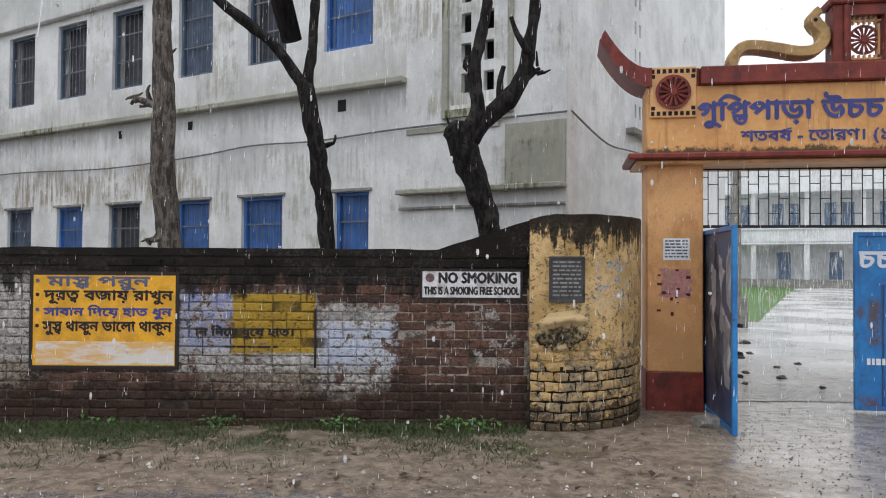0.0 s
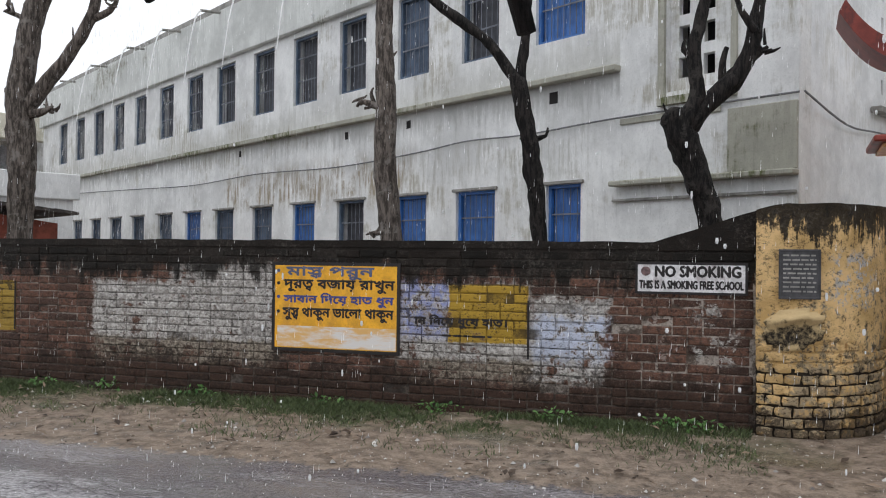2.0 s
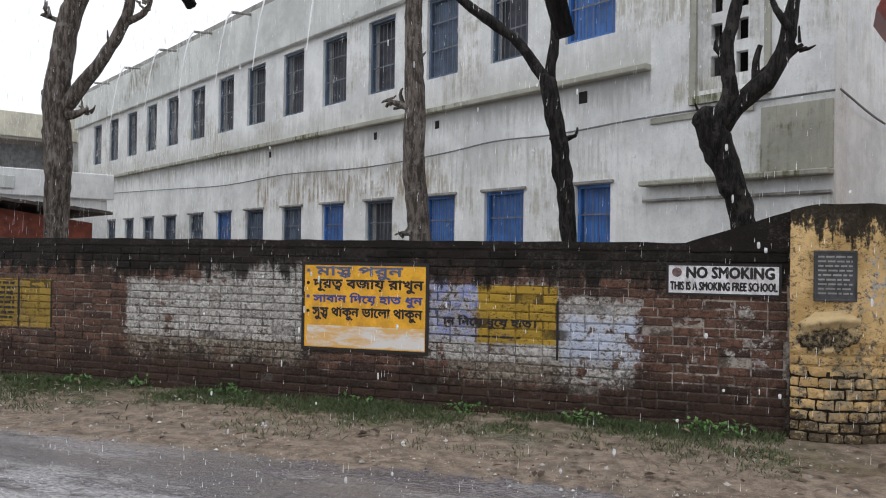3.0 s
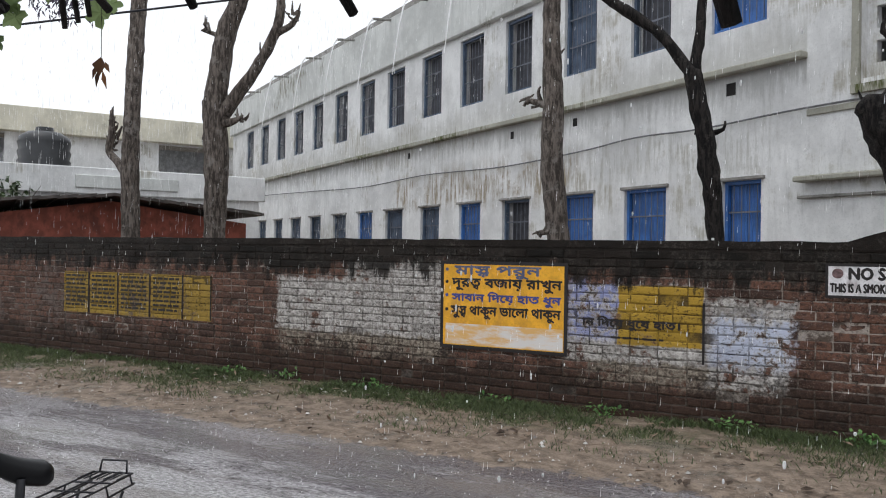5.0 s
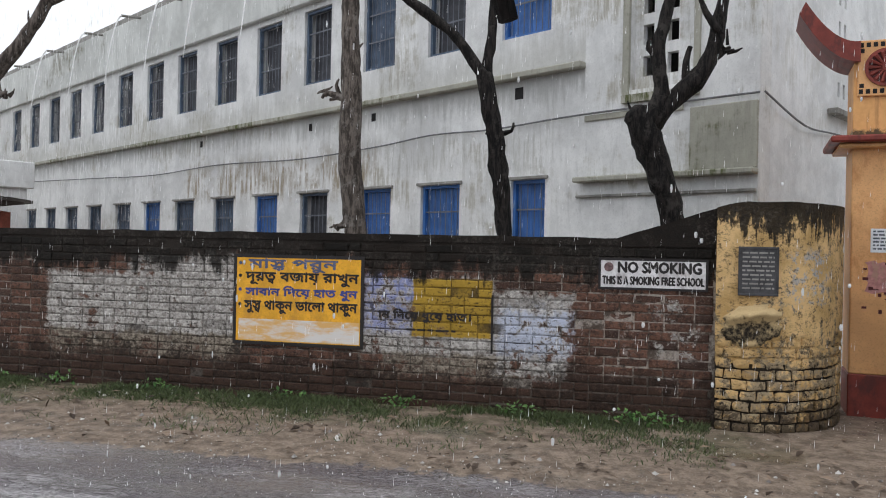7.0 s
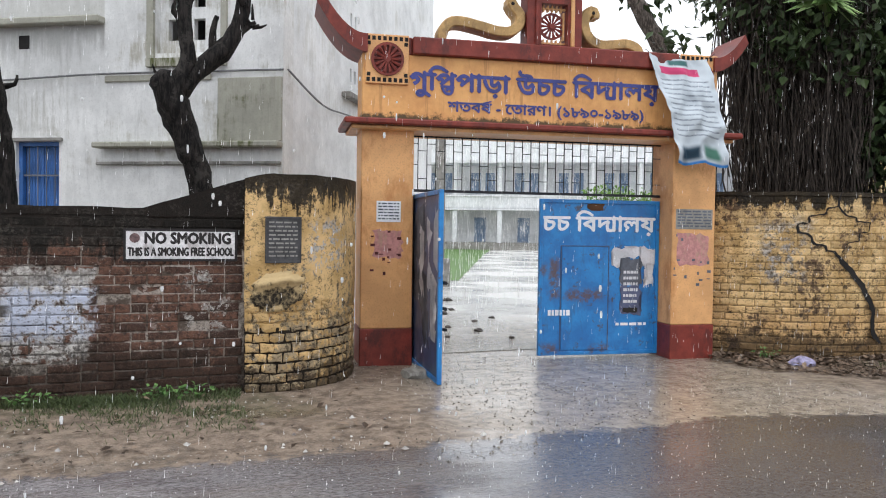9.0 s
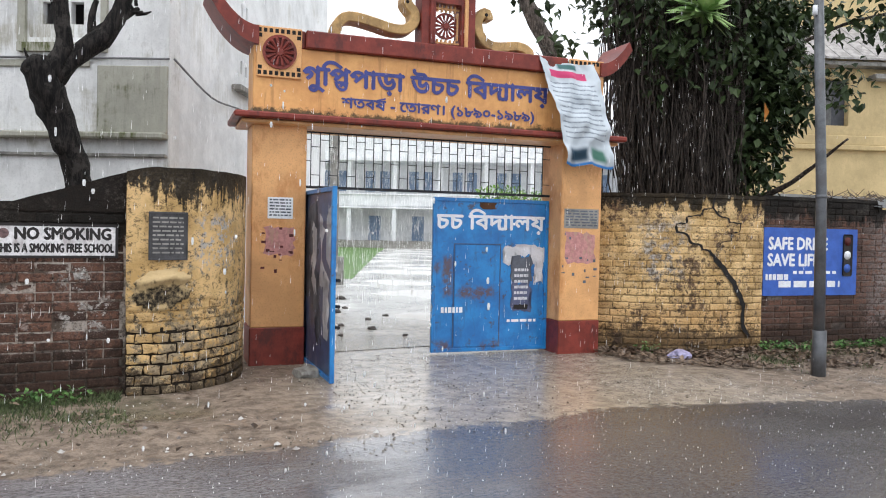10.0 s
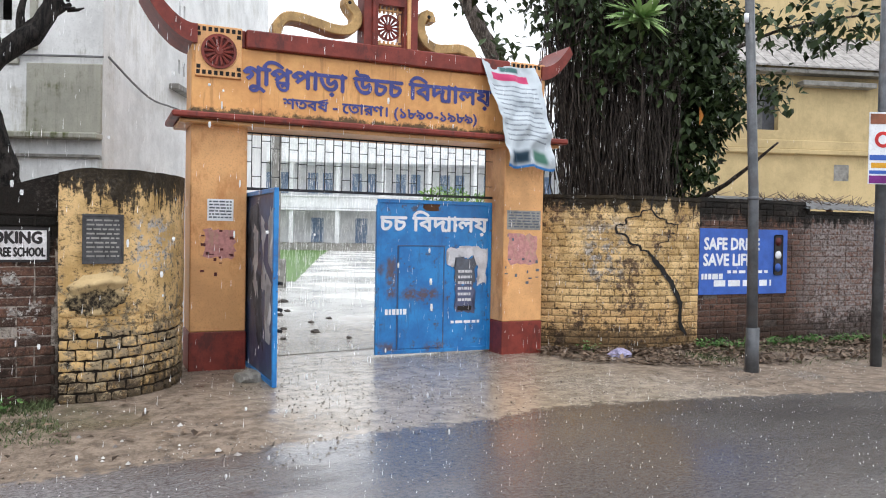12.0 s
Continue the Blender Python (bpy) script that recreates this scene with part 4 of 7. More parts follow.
part("rail", soft_boxes(0.012, (0.55, 3.74, -0.05, 0.58, 3.44, 3.63)), RED, gate, "red top rail")


def upturned(side, x, reach, rise, thick):
    """A red horn that curls up and out at the gateway's end."""
    bm = bmesh.new()
    prev = None
    for k in range(11):
        t = k / 10
        cx, cz = x + side * reach * t, 3.53 - 0.03 * t + rise * t ** 1.9
        h = thick * (1 - 0.35 * t)
        n = Vector((-side * 0.5 * t, 0, 1)).normalized()
        ring = [bm.verts.new((cx + n.x * s * h, y, cz + n.z * s * h)) for s, y in ((-1, -0.05), (1, -0.05), (1, 0.58), (-1, 0.58))]
        if prev:
            for i in range(4):
                f = (prev[i], prev[(i + 1) % 4], ring[(i + 1) % 4], ring[i])
                bm.faces.new(f if side > 0 else f[::-1])
        else:
            bm.faces.new(ring if side < 0 else ring[::-1])
        prev = ring
    bm.faces.new(prev if side > 0 else prev[::-1])
    return part("horn", bm, RED, gate, "upturned red horn")


upturned(-1, 0.05, 0.52, 0.50, 0.10)
upturned(1, 4.2, 0.42, 0.36, 0.085)


def ring_mesh(bm, cx, cz, r0, r1, y0, y1, n=28):
    rings = [[bm.verts.new((cx + rr * math.cos(2 * math.pi * k / n), y, cz + rr * math.sin(2 * math.pi * k / n))) for k in range(n)] for rr, y in ((r1, y1), (r1, y0), (r0, y0), (r0, y1))]
    for i in range(4):
        p, q = rings[i], rings[(i + 1) % 4]
        for k in range(n):
            bm.faces.new((p[k], p[(k + 1) % n], q[(k + 1) % n], q[k]))


def spoked_wheel(parent, cx, cz, r, y, mat, n):
    """Rim, hub and petal-shaped spokes of a plaster wheel, each a part of its panel."""
    bm = bmesh.new()
    ring_mesh(bm, cx, cz, r * 0.84, r, y - 0.022, y)
    part("wheel_rim", bm, mat, parent)
    for k in range(n):
        a = 2 * math.pi * k / n
        bm = bmesh.new()
        tube(bm, [(cx + r * q * math.cos(a), y - 0.012, cz + r * q * math.sin(a)) for q in (0.16, 0.5, 0.78, 0.87)], [r * 0.06, r * 0.08, r * 0.12, r * 0.07], 6)
        part("spoke", bm, mat, parent)
    bm = bmesh.new()
    tube(bm, [(cx, y, cz), (cx, y - 0.03, cz)], [r * 0.26, r * 0.2], 12)
    part("wheel_hub", bm, mat, parent)


def rosette(cx, cz, w, h, y):
    """A square ochre panel with a maroon wheel and a border of dark piercings."""
    pan = part("rosette_panel", soft_boxes(0.008, (cx - w / 2, cx + w / 2, y - 0.03, y, cz - h / 2, cz + h / 2)), OCHRE, gate, "pierced panel with a maroon wheel")
    r = min(w, h) * 0.38
    bm = bmesh.new()
    tube(bm, [(cx, y - 0.030, cz), (cx, y - 0.034, cz)], [r * 0.98, r * 0.98], 28)
    part("wheel_recess", bm, MAROON, pan)
    spoked_wheel(pan, cx, cz, r, y - 0.034, RED, 14)
    bm = bmesh.new()
    n = 8
    for k in range(n):
        x = cx - w / 2 + w * (k + 0.5) / n
        for z in (cz + h / 2 - 0.045, cz - h / 2 + 0.045):
            box(bm, x - w * 0.038, x + w * 0.038, y - 0.034, y - 0.0305, z - 0.022, z + 0.022)
    for k in range(1, n - 1):
        if abs(k - (n - 1) / 2) > 2:
            z = cz - h / 2 + h * (k + 0.5) / n
            for x in (cx - w / 2 + 0.035, cx + w / 2 - 0.035):
                box(bm, x - 0.02, x + 0.02, y - 0.034, y - 0.0305, z - 0.02, z + 0.02)
    tagged(part("piercing", bm, DARKHOLE, pan), kind="stuff")


rosette(0.27, 3.37, 0.48, 0.54, 0.018)
rosette(4.02, 3.37, 0.48, 0.54, 0.018)
part("beam_end", soft_boxes(0.01, (-0.03, 0.55, 0.02, 0.52, 3.442, 3.63)), RED, gate)
bm = bmesh.new()
pierced(bm, 1.88, 2.54, 3.63, 4.24, [(2.05, 2.37, 3.66, 4.13)], 0.04, 0.30)
crest = part("crest", bm, RED, gate, "red crest block with a pierced wheel")
part("crest_cap", soft_boxes(0.015, (1.84, 2.58, 0.0, 0.34, 4.242, 4.32)), RED, crest)
for x0, x1, mt in ((1.975, 2.02, RED), (2.40, 2.445, OCHRE)):
    part("crest_rib", soft_boxes(0.008, (x0, x1, 0.005, 0.038, 3.64, 4.235)), mt, crest)
spoked_wheel(crest, 2.21, 3.895, 0.155, 0.16, RED, 14)
for z0 in (3.66, 4.055):
    for k in range(6):
        x = 2.05 + 0.32 * k / 6
        part("lattice_post", boxes((x - 0.008, x + 0.008, 0.12, 0.17, z0, z0 + 0.075)), OCHRE, crest)
    part("lattice_rail", boxes((2.05, 2.37, 0.122, 0.168, z0 + 0.028, z0 + 0.044)), OCHRE, crest)
for x in (2.062, 2.348):
    part("lattice_rail", boxes((x - 0.010, x + 0.010, 0.121, 0.169, 3.735, 4.055)), OCHRE, crest)
SNAKE = simple("tan_plaster", (0.46, 0.29, 0.12), 0.5, vary=0.3, dirt=(0.16, 0.10, 0.05))
SCROLLS = ((-1, ((1.30, 3.60), (1.30, 3.74), (1.22, 3.85), (1.08, 3.87), (0.85, 3.83), (0.66, 3.79), (0.50, 3.80), (0.40, 3.89), (0.40, 4.0), (0.47, 4.08), (0.50, 4.16), (0.44, 4.22))),
           (1, ((1.13, 3.60), (1.05, 3.70), (0.92, 3.74), (0.75, 3.72), (0.60, 3.71), (0.48, 3.76), (0.41, 3.86), (0.39, 3.98), (0.44, 4.08), (0.52, 4.10), (0.54, 4.02))))
for side, way in SCROLLS:
    line = smooth_line([(2.21 + side * x, 0, z, 0.058) for x, z in way], 0.03)
    bm = bmesh.new()
    prev = None
    for k, q in enumerate(line):
        d = (line[min(k + 1, len(line) - 1)] - line[max(k - 1, 0)]).xyz.normalized()
        nrm = Vector((-d.z, 0, d.x)) * (q.w * (1.0 if 2 < k < len(line) - 3 else 0.75))
        cur = [bm.verts.new(p) for p in ((q.x - nrm.x, 0.10, q.z - nrm.z), (q.x - nrm.x * 0.8, 0.085, q.z - nrm.z * 0.8), (q.x + nrm.x * 0.8, 0.085, q.z + nrm.z * 0.8), (q.x + nrm.x, 0.10, q.z + nrm.z),
                                         (q.x + nrm.x, 0.30, q.z + nrm.z), (q.x - nrm.x, 0.30, q.z - nrm.z))]
        if prev:
            for i in range(6):
                bm.faces.new((prev[i], prev[(i + 1) % 6], cur[(i + 1) % 6], cur[i]))
        else:
            bm.faces.new(cur[::-1])
        prev = cur
    bm.faces.new(prev)
    bmesh.ops.recalc_face_normals(bm, faces=bm.faces[:])
    part("scroll", bm, SNAKE, gate, "curled tan plaster scroll")
    bm = bmesh.new()
    ex, ez = 2.21 + side * 0.49, 4.11 if side < 0 else 4.07
    tube(bm, [(ex, 0.086, ez), (ex, 0.078, ez)], [0.022, 0.018], 10)
    part("scroll_eye", bm, DARKHOLE, gate)

lettering("letters", "গুি[প|ত]পাড়া উচচ িবদ~ালয়", 0.34, BLUE_TEXT, gate, pose(2.02, 0.012, 3.16), 2.98, bold=0.03, label="raised blue Bengali letters")
lettering("letters", "শতবষ^ - েতারণ। (১৮৯০-১৯৮৯)", 0.17, BLUE_TEXT, gate, pose(2.14, 0.012, 2.885), 2.36, bold=0.03, label="blue Bengali letters and years")

# grille over the leaves
grille = part("grille", boxes((0.58, 3.72, 0.32, 0.35, 1.945, 1.975), (0.58, 3.72, 0.32, 0.35, 2.575, 2.605)), IRON, gate, "iron grille over the gate")
bm = bmesh.new()
n = 30
for k in range(1, n):
    x = 0.58 + 3.14 * k / n
    box(bm, x - 0.0045, x + 0.0045, 0.329, 0.341, 1.975, 2.575)
rng = random.Random(3)
for k in range(n):
    x = 0.58 + 3.14 * k / n
    for z in ((2.1, 2.42) if k % 2 else (2.26, 2.5)):
        box(bm, x + 0.006, x + 3.14 / n - 0.006, 0.33, 0.34, z - 0.004, z + 0.004)
tagged(part("grille_bar", bm, IRON, grille), kind="stuff")


def gate_leaf(m, mat, back):
    """An iron sheet leaf with its frame and a wicket; the hinge is at x = 0, the leaf runs to x = 1.55."""
    leaf = thing("gate_leaf", "blue-painted sheet-iron gate leaf with a wicket door and white lettering" if back else
                 "open sheet-iron gate leaf, dark blue with scraped paint", "gate", m)
    part("sheet", boxes((0.03, 1.52, 0.004, 0.010, 0.06, 1.86)), mat, leaf)
    part("frame", soft_boxes(0.004, (0, 0.045, -0.016, 0.03, 0.02, 1.90), (1.505, 1.55, -0.016, 0.03, 0.02, 1.90), (0.045, 1.505, -0.016, 0.03, 1.855, 1.90),
                             (0.045, 1.505, -0.016, 0.03, 0.02, 0.065)), GATE_BLUE, leaf)
    return leaf


leaf_r = gate_leaf(GM @ pose(2.165, 0.33, 0), GATE_BLUE, True)
part("wicket", soft_boxes(0.004, (0.29, 0.885, -0.012, 0.003, 0.08, 1.33)), GATE_BLUE, leaf_r, "low wicket door")
part("wicket_edge", boxes((0.275, 0.287, -0.006, 0.003, 0.07, 1.345), (0.888, 0.90, -0.006, 0.003, 0.07, 1.345), (0.287, 0.888, -0.006, 0.003, 1.333, 1.345)), GATE_DARK, leaf_r)
lettering("letters", "চচ িবদ~ালয়", 0.29, WHITE_TEXT, leaf_r, pose(0.765, 0.0, 1.62), 1.46, bold=0.03, label="white Bengali letters")
for x0, x1, z0, z1, mt, sd, lb in ((0.95, 1.13, 1.10, 1.31, PAPER, 1, "torn white handbill"), (1.10, 1.32, 1.20, 1.32, PAPER, 2, "torn white handbill"), (1.30, 1.49, 1.12, 1.32, PAPER, 3, "torn white handbill"),
                                   (1.37, 1.47, 0.86, 1.14, PAPER, 4, "torn white handbill"), (1.06, 1.32, 0.86, 1.20, INK, 5, "torn dark handbill"), (1.06, 1.31, 0.50, 0.86, BLUE_FADED, 6, "weathered dark handbill")):
    bm = bmesh.new()
    torn(bm, x0, x1, z0, z1, -0.001 - 0.0006 * sd, sd, 0.028)
    part("paper", bm, mt, leaf_r, lb)
bm = bmesh.new()
bars(bm, 1.09, 1.28, 0.62, 1.05, 6, -0.0050, 0.6, 12)
tagged(part("print", bm, PAPER, leaf_r), kind="stuff")
bm = bmesh.new()
torn(bm, 1.09, 1.28, 0.53, 0.59, -0.0062, 9, 0.006)
part("paper", bm, BLACK_TEXT, leaf_r, "black printed strip")
for x0, x1, z0, z1, sd in ((0.62, 0.82, 1.78, 1.86, 8),):
    bm = bmesh.new()
    torn(bm, x0, x1, z0, z1, -0.0008, sd, 0.02)
    part("rust_patch", bm, RUST, leaf_r, "rust stain")
bm = bmesh.new()
bars(bm, 1.0, 1.4, 0.36, 0.41, 1, 0.0, 0.8)
bars(bm, 0.12, 0.40, 0.48, 0.58, 1, -0.0125, 0.8, 4)
part("small_letters", bm, WHITE_TEXT, leaf_r)
hinge = GM @ Vector((0.60, 0.33, 0))
leaf_l = gate_leaf(pose(hinge.x, hinge.y, 0, 0, 0, -97.5), GATE_DARK, False)
for k, (x0, x1, z0, z1) in enumerate(((0.95, 1.10, 0.95, 1.55), (0.3, 0.8, 1.2, 1.7), (1.22, 1.30, 0.5, 1.0), (0.5, 0.9, 0.7, 1.1), (1.30, 1.40, 1.15, 1.62), (0.8, 1.0, 0.35, 0.7), (0.62, 0.70, 0.9, 1.5), (0.2, 0.4, 0.8, 1.3))):
    bm = bmesh.new()
    torn(bm, x0, x1, z0, z1, 0.0028 - 0.0001 * k, k + 20, 0.12)
    part("scraped_paper", bm, PAPER if k % 2 == 0 else INK, leaf_l, "scraped poster remains")
for z in (0.55, 0.75, 1.0):
    bm = bmesh.new()
    tube(bm, [(1.50, 0.05, z), (1.56, 0.06, z)], [0.018, 0.018], 8)
    part("bolt", bm, IRON, leaf_l)

# notices on the pillars
for x0, x1, z0, z1, base, rows_, name, label in ((0.17, 0.44, 1.59, 1.82, WHITE_TEXT, 6, "notice", "white printed notice framed on the pillar"),
                                                 (3.76, 4.24, 1.56, 1.80, CONCRETE, 6, "notice", "grey printed notice pasted on the pillar")):
    no = thing(name, label, "notice", GM)
    part("sheet", boxes((x0, x1, -0.006, -0.0005, z0, z1)), base, no)
    bm = bmesh.new()
    bars(bm, x0 + 0.02, x1 - 0.02, z0 + 0.015, z1 - 0.015, rows_, -0.006, 0.6)
    part("print", bm, INK, no)
for x0, x1, z0, z1, sd in ((0.14, 0.46, 1.20, 1.50, 1), (3.78, 4.2, 1.13, 1.5, 2)):
    bill = thing("handbill", "torn pink handbill pasted on the pillar", "poster", GM)
    rng = random.Random(sd)
    bm = bmesh.new()
    ring = []
    for k in range(28):
        t = k / 28 * 4
        e, f = int(t), t % 1
        x, z = ((x0 + (x1 - x0) * f, z0), (x1, z0 + (z1 - z0) * f), (x1 - (x1 - x0) * f, z1), (x0, z1 - (z1 - z0) * f))[e]
        ring.append(bm.verts.new((x + rng.uniform(-0.02, 0.02), -0.003, z + rng.uniform(-0.02, 0.02))))
    bm.faces.new(ring)
    part("sheet", bm, PINK, bill)
    bm = bmesh.new()
    for k in range(14):
        x, z = rng.uniform(x0 - 0.05, x1 + 0.03), rng.uniform(z0 - 0.3, z1)
        box(bm, x, x + rng.uniform(0.01, 0.05), -0.005, -0.001, z, z + rng.uniform(0.01, 0.04))
    tagged(part("scrap", bm, MAROON if sd == 1 else INK, bill), kind="stuff")


# ---- signs painted on the long wall ----
def lay(name, label, category, x0, x1, z0, z1, base, border=None, b=0.02):
    s = thing(name, label, category, pose(0, 7.192, 0))
    part("ground_coat", boxes((x0, x1, -0.004, 0.004, z0, z1)), base, s)
    if border:
        part("border", boxes((x0 - b, x1 + b, -0.006, 0.003, z1, z1 + b), (x0 - b, x1 + b, -0.006, 0.003, z0 - b, z0), (x0 - b, x0, -0.006, 0.003, z0, z1), (x1, x1 + b, -0.006, 0.003, z0, z1)), border, s)
    return s


ys = lay("painted_notice", "yellow painted health notice with black border and Bengali lines", "sign", -3.83, -2.497, 0.565, 1.41, SIGN_YELLOW, BLACK_TEXT, 0.034)
LINES = [("মা[স|ক] পরুন", -3.70, -2.74, 1.335, BLUE_FADED), ("দূর[ত|ব] বজায় রাখুন", -3.73, -2.52, 1.205, BLACK_TEXT), ("সাবান িদেয় হাত ধুন", -3.73, -2.53, 1.065, BLUE_TEXT),
         ("সু[স|থ] থাকুন ভােলা থাকুন", -3.74, -2.53, 0.915, BLACK_TEXT)]
for txt, x0, x1, z, mt in LINES:
    lettering("letters", txt, 0.128, mt, ys, pose((x0 + x1) / 2, -0.0055, z), x1 - x0, bold=0.04)
    bm = bmesh.new()
    tube(bm, [(-3.79, -0.007, z + 0.02), (-3.79, -0.001, z + 0.02)], [0.018, 0.018], 10)
    part("bullet", bm, mt, ys)
wp = Graph("thin_white_overpaint", 0.55)
wp.color(wp.mix(wp.ramp(wp.math("ADD", wp.noise(2.5, 6, 0.7, (0.6, 1, 2.2)), wp.math("MULTIPLY", wp.axis(2), 0.0)), 0.42, 0.58), (0.70, 0.42, 0.16), (0.70, 0.66, 0.63)))
part("overpaint", boxes((-3.80, -2.505, -0.006, -0.0045, 0.575, 0.79)), wp.mat, ys, "white overpaint")

old = thing("faded_notice", "faded Bengali lettering and a black rule on worn yellow paint", "sign", pose(0, 7.196, 0))
part("rule", boxes((-1.197, -1.177, -0.006, 0.004, 0.555, 1.11)), BLACK_TEXT, old)
lettering("letters", "ান িদেয় ধুেয় হাত।", 0.12, BLACK_TEXT, old, pose(-1.855, -0.0045, 0.885), 0.92, bold=0.04)
bm = bmesh.new()
bars(bm, -2.03, -1.52, 0.715, 0.765, 1, 0.002, 0.5, 9)
part("small_letters", bm, BLACK_TEXT, old)

ns = lay("no_smoking_sign", "white painted sign with black English lettering", "sign", -0.19, 0.723, 1.222, 1.465, SIGN_WHITE, BLACK_TEXT, 0.022)
lettering("letters", "NO SMOKING", 0.095, BLACK_TEXT, ns, pose(0.325, -0.0055, 1.405), 0.72, bold=0.07)
lettering("letters", "THIS IS A SMOKING FREE SCHOOL", 0.072, BLACK_TEXT, ns, pose(0.268, -0.0055, 1.285), 0.885, bold=0.06)
bm = bmesh.new()
tube(bm, [(-0.12, -0.006, 1.405), (-0.12, -0.0045, 1.405)], [0.042, 0.042], 20)
part("emblem", bm, simple("smudged_emblem", (0.16, 0.10, 0.10), 0.6, vary=0.5, scale=30), ns)
NOTICES = (-10.0, -9.45, -8.856, -8.238, -7.635, -7.14)
for k in range(5):
    x0, x1 = NOTICES[k], NOTICES[k + 1] - 0.03
    p = thing("faded_notice", "small faded black lettering on a yellow painted patch of brick", "sign", pose(0, 7.196, 0), group="row of yellow painted notices")
    part("rule", boxes((x1 + 0.003, x1 + 0.02, -0.004, 0.003, 0.62, 1.185)), BLACK_TEXT, p)
    if k < 4:
        bm = bmesh.new()
        bars(bm, x0 + 0.05, x1 - 0.05, 0.68, 1.15, 8, 0.0, 0.6, k)
        tagged(part("small_letters", bm, BLACK_TEXT, p), kind="stuff")


# ---- trees behind the wall ----
def tree(name_label, y, mat, limbs, trunk_base, buds=()):
    t = thing("tree", name_label, "tree", pose(trunk_base[0], y, 0))
    for i, (nm, pts) in enumerate(limbs):
        bm = bmesh.new()
        if i == 0:
            x, z, r = pts[0]
            pts = [(x - 0.02, 0.0, r * 1.35), (x, 0.6, r * 1.1), *pts]
        limb(bm, [(x - trunk_base[0], 0.06 * math.sin(z * 1.3 + i), z, r) for x, z, r in pts], 12 if i == 0 else 8, 0.13 if mat is BARK_BROWN else 0.3)
        part(nm, bm, mat, t, smooth=True)
    bud = random.Random(len(limbs) * 7 + len(buds))
    for bx, bz, n in buds:
        bm = bmesh.new()
        for _ in range(n):
            a, l = bud.uniform(-0.4, 3.5), bud.uniform(0.08, 0.2)
            px, pz, py = bx - trunk_base[0] + bud.uniform(-0.05, 0.05), bz + bud.uniform(-0.06, 0.06), bud.uniform(-0.05, 0.05)
            tube(bm, [(px, py, pz), (px + l * 0.5 * math.cos(a), py, pz + l * 0.4 * math.sin(a)), (px + l * math.cos(a) * 0.8, py, pz + l * math.sin(a))], [0.022, 0.016, 0.007], 5, 0.3)
        tagged(part("budding_shoot", bm, mat, t, "bristling cut shoots"), kind="stuff")
    return t


tree("single tall brown trunk with cut stubs behind the wall", 8.3, BARK_BROWN, [
    ("trunk", [(-2.98, 1.68, 0.130), (-3.04, 2.50, 0.130), (-3.02, 3.28, 0.117), (-3.05, 3.87, 0.104), (-3.06, 4.45, 0.097), (-3.08, 5.43, 0.085), (-3.0, 6.6, 0.05)]),
    ("stub", [(-3.04, 3.20, 0.045), (-3.22, 3.26, 0.039), (-3.33, 3.29, 0.026), (-3.38, 3.23, 0.018)]),
    ("stub", [(-3.18, 3.25, 0.033), (-3.23, 3.39, 0.020), (-3.20, 3.46, 0.010)]),
    ("stub", [(-3.05, 1.78, 0.03), (-3.16, 1.76, 0.02)])], (-3.0, 0),
     ((-3.34, 3.27, 5), (-3.04, 3.75, 3), (-3.16, 1.76, 4)))
tree("slim forked tree with wet black bark", 8.4, BARK_BLACK, [
    ("trunk", [(-1.28, 1.67, 0.085), (-1.35, 2.48, 0.100), (-1.42, 2.99, 0.088), (-1.52, 3.43, 0.088), (-1.52, 3.5, 0.07)]),
    ("limb", [(-1.52, 3.43, 0.072), (-1.81, 3.85, 0.057), (-2.11, 4.13, 0.057), (-2.48, 4.41, 0.051), (-2.78, 4.73, 0.046), (-3.2, 5.3, 0.03)]),
    ("limb", [(-1.52, 3.43, 0.072), (-1.47, 3.87, 0.056), (-1.44, 4.37, 0.050), (-1.39, 5.12, 0.044), (-1.3, 5.8, 0.02)]),
    ("stub", [(-1.40, 2.80, 0.03), (-1.50, 2.84, 0.02)]), ("stub", [(-1.36, 2.82, 0.03), (-1.22, 2.86, 0.02), (-1.2, 2.95, 0.01)])], (-1.28, 0))
tree("pollarded black-barked tree with knobbly limbs", 8.5, BARK_BLACK, [
    ("trunk", [(0.52, 1.83, 0.125), (0.38, 2.34, 0.138), (0.21, 2.83, 0.165), (0.10, 3.03, 0.15), (0.06, 3.08, 0.06)]),
    ("limb", [(0.22, 2.90, 0.112), (0.36, 3.24, 0.087), (0.32, 3.67, 0.075), (0.39, 4.02, 0.069), (0.47, 4.44, 0.056), (0.5, 5.1, 0.03)]),
    ("limb", [(0.25, 2.88, 0.112), (0.49, 3.16, 0.100), (0.76, 3.42, 0.100), (0.90, 3.75, 0.082), (0.98, 4.22, 0.069), (1.02, 4.69, 0.057), (1.0, 5.2, 0.03)]),
    ("stub", [(0.86, 3.57, 0.045), (0.97, 3.66, 0.035), (1.06, 3.73, 0.019)]), ("stub", [(0.62, 3.30, 0.05), (0.62, 3.59, 0.038), (0.66, 3.74, 0.025)]),
    ("stub", [(0.93, 3.87, 0.045), (0.80, 4.08, 0.031), (0.73, 4.27, 0.025)]), ("stub", [(0.33, 3.6, 0.04), (0.22, 3.72, 0.03), (0.24, 3.82, 0.015)])], (0.55, 0),
     ((1.0, 3.68, 4), (0.3, 3.62, 4), (0.08, 3.0, 5), (0.9, 3.9, 3)))
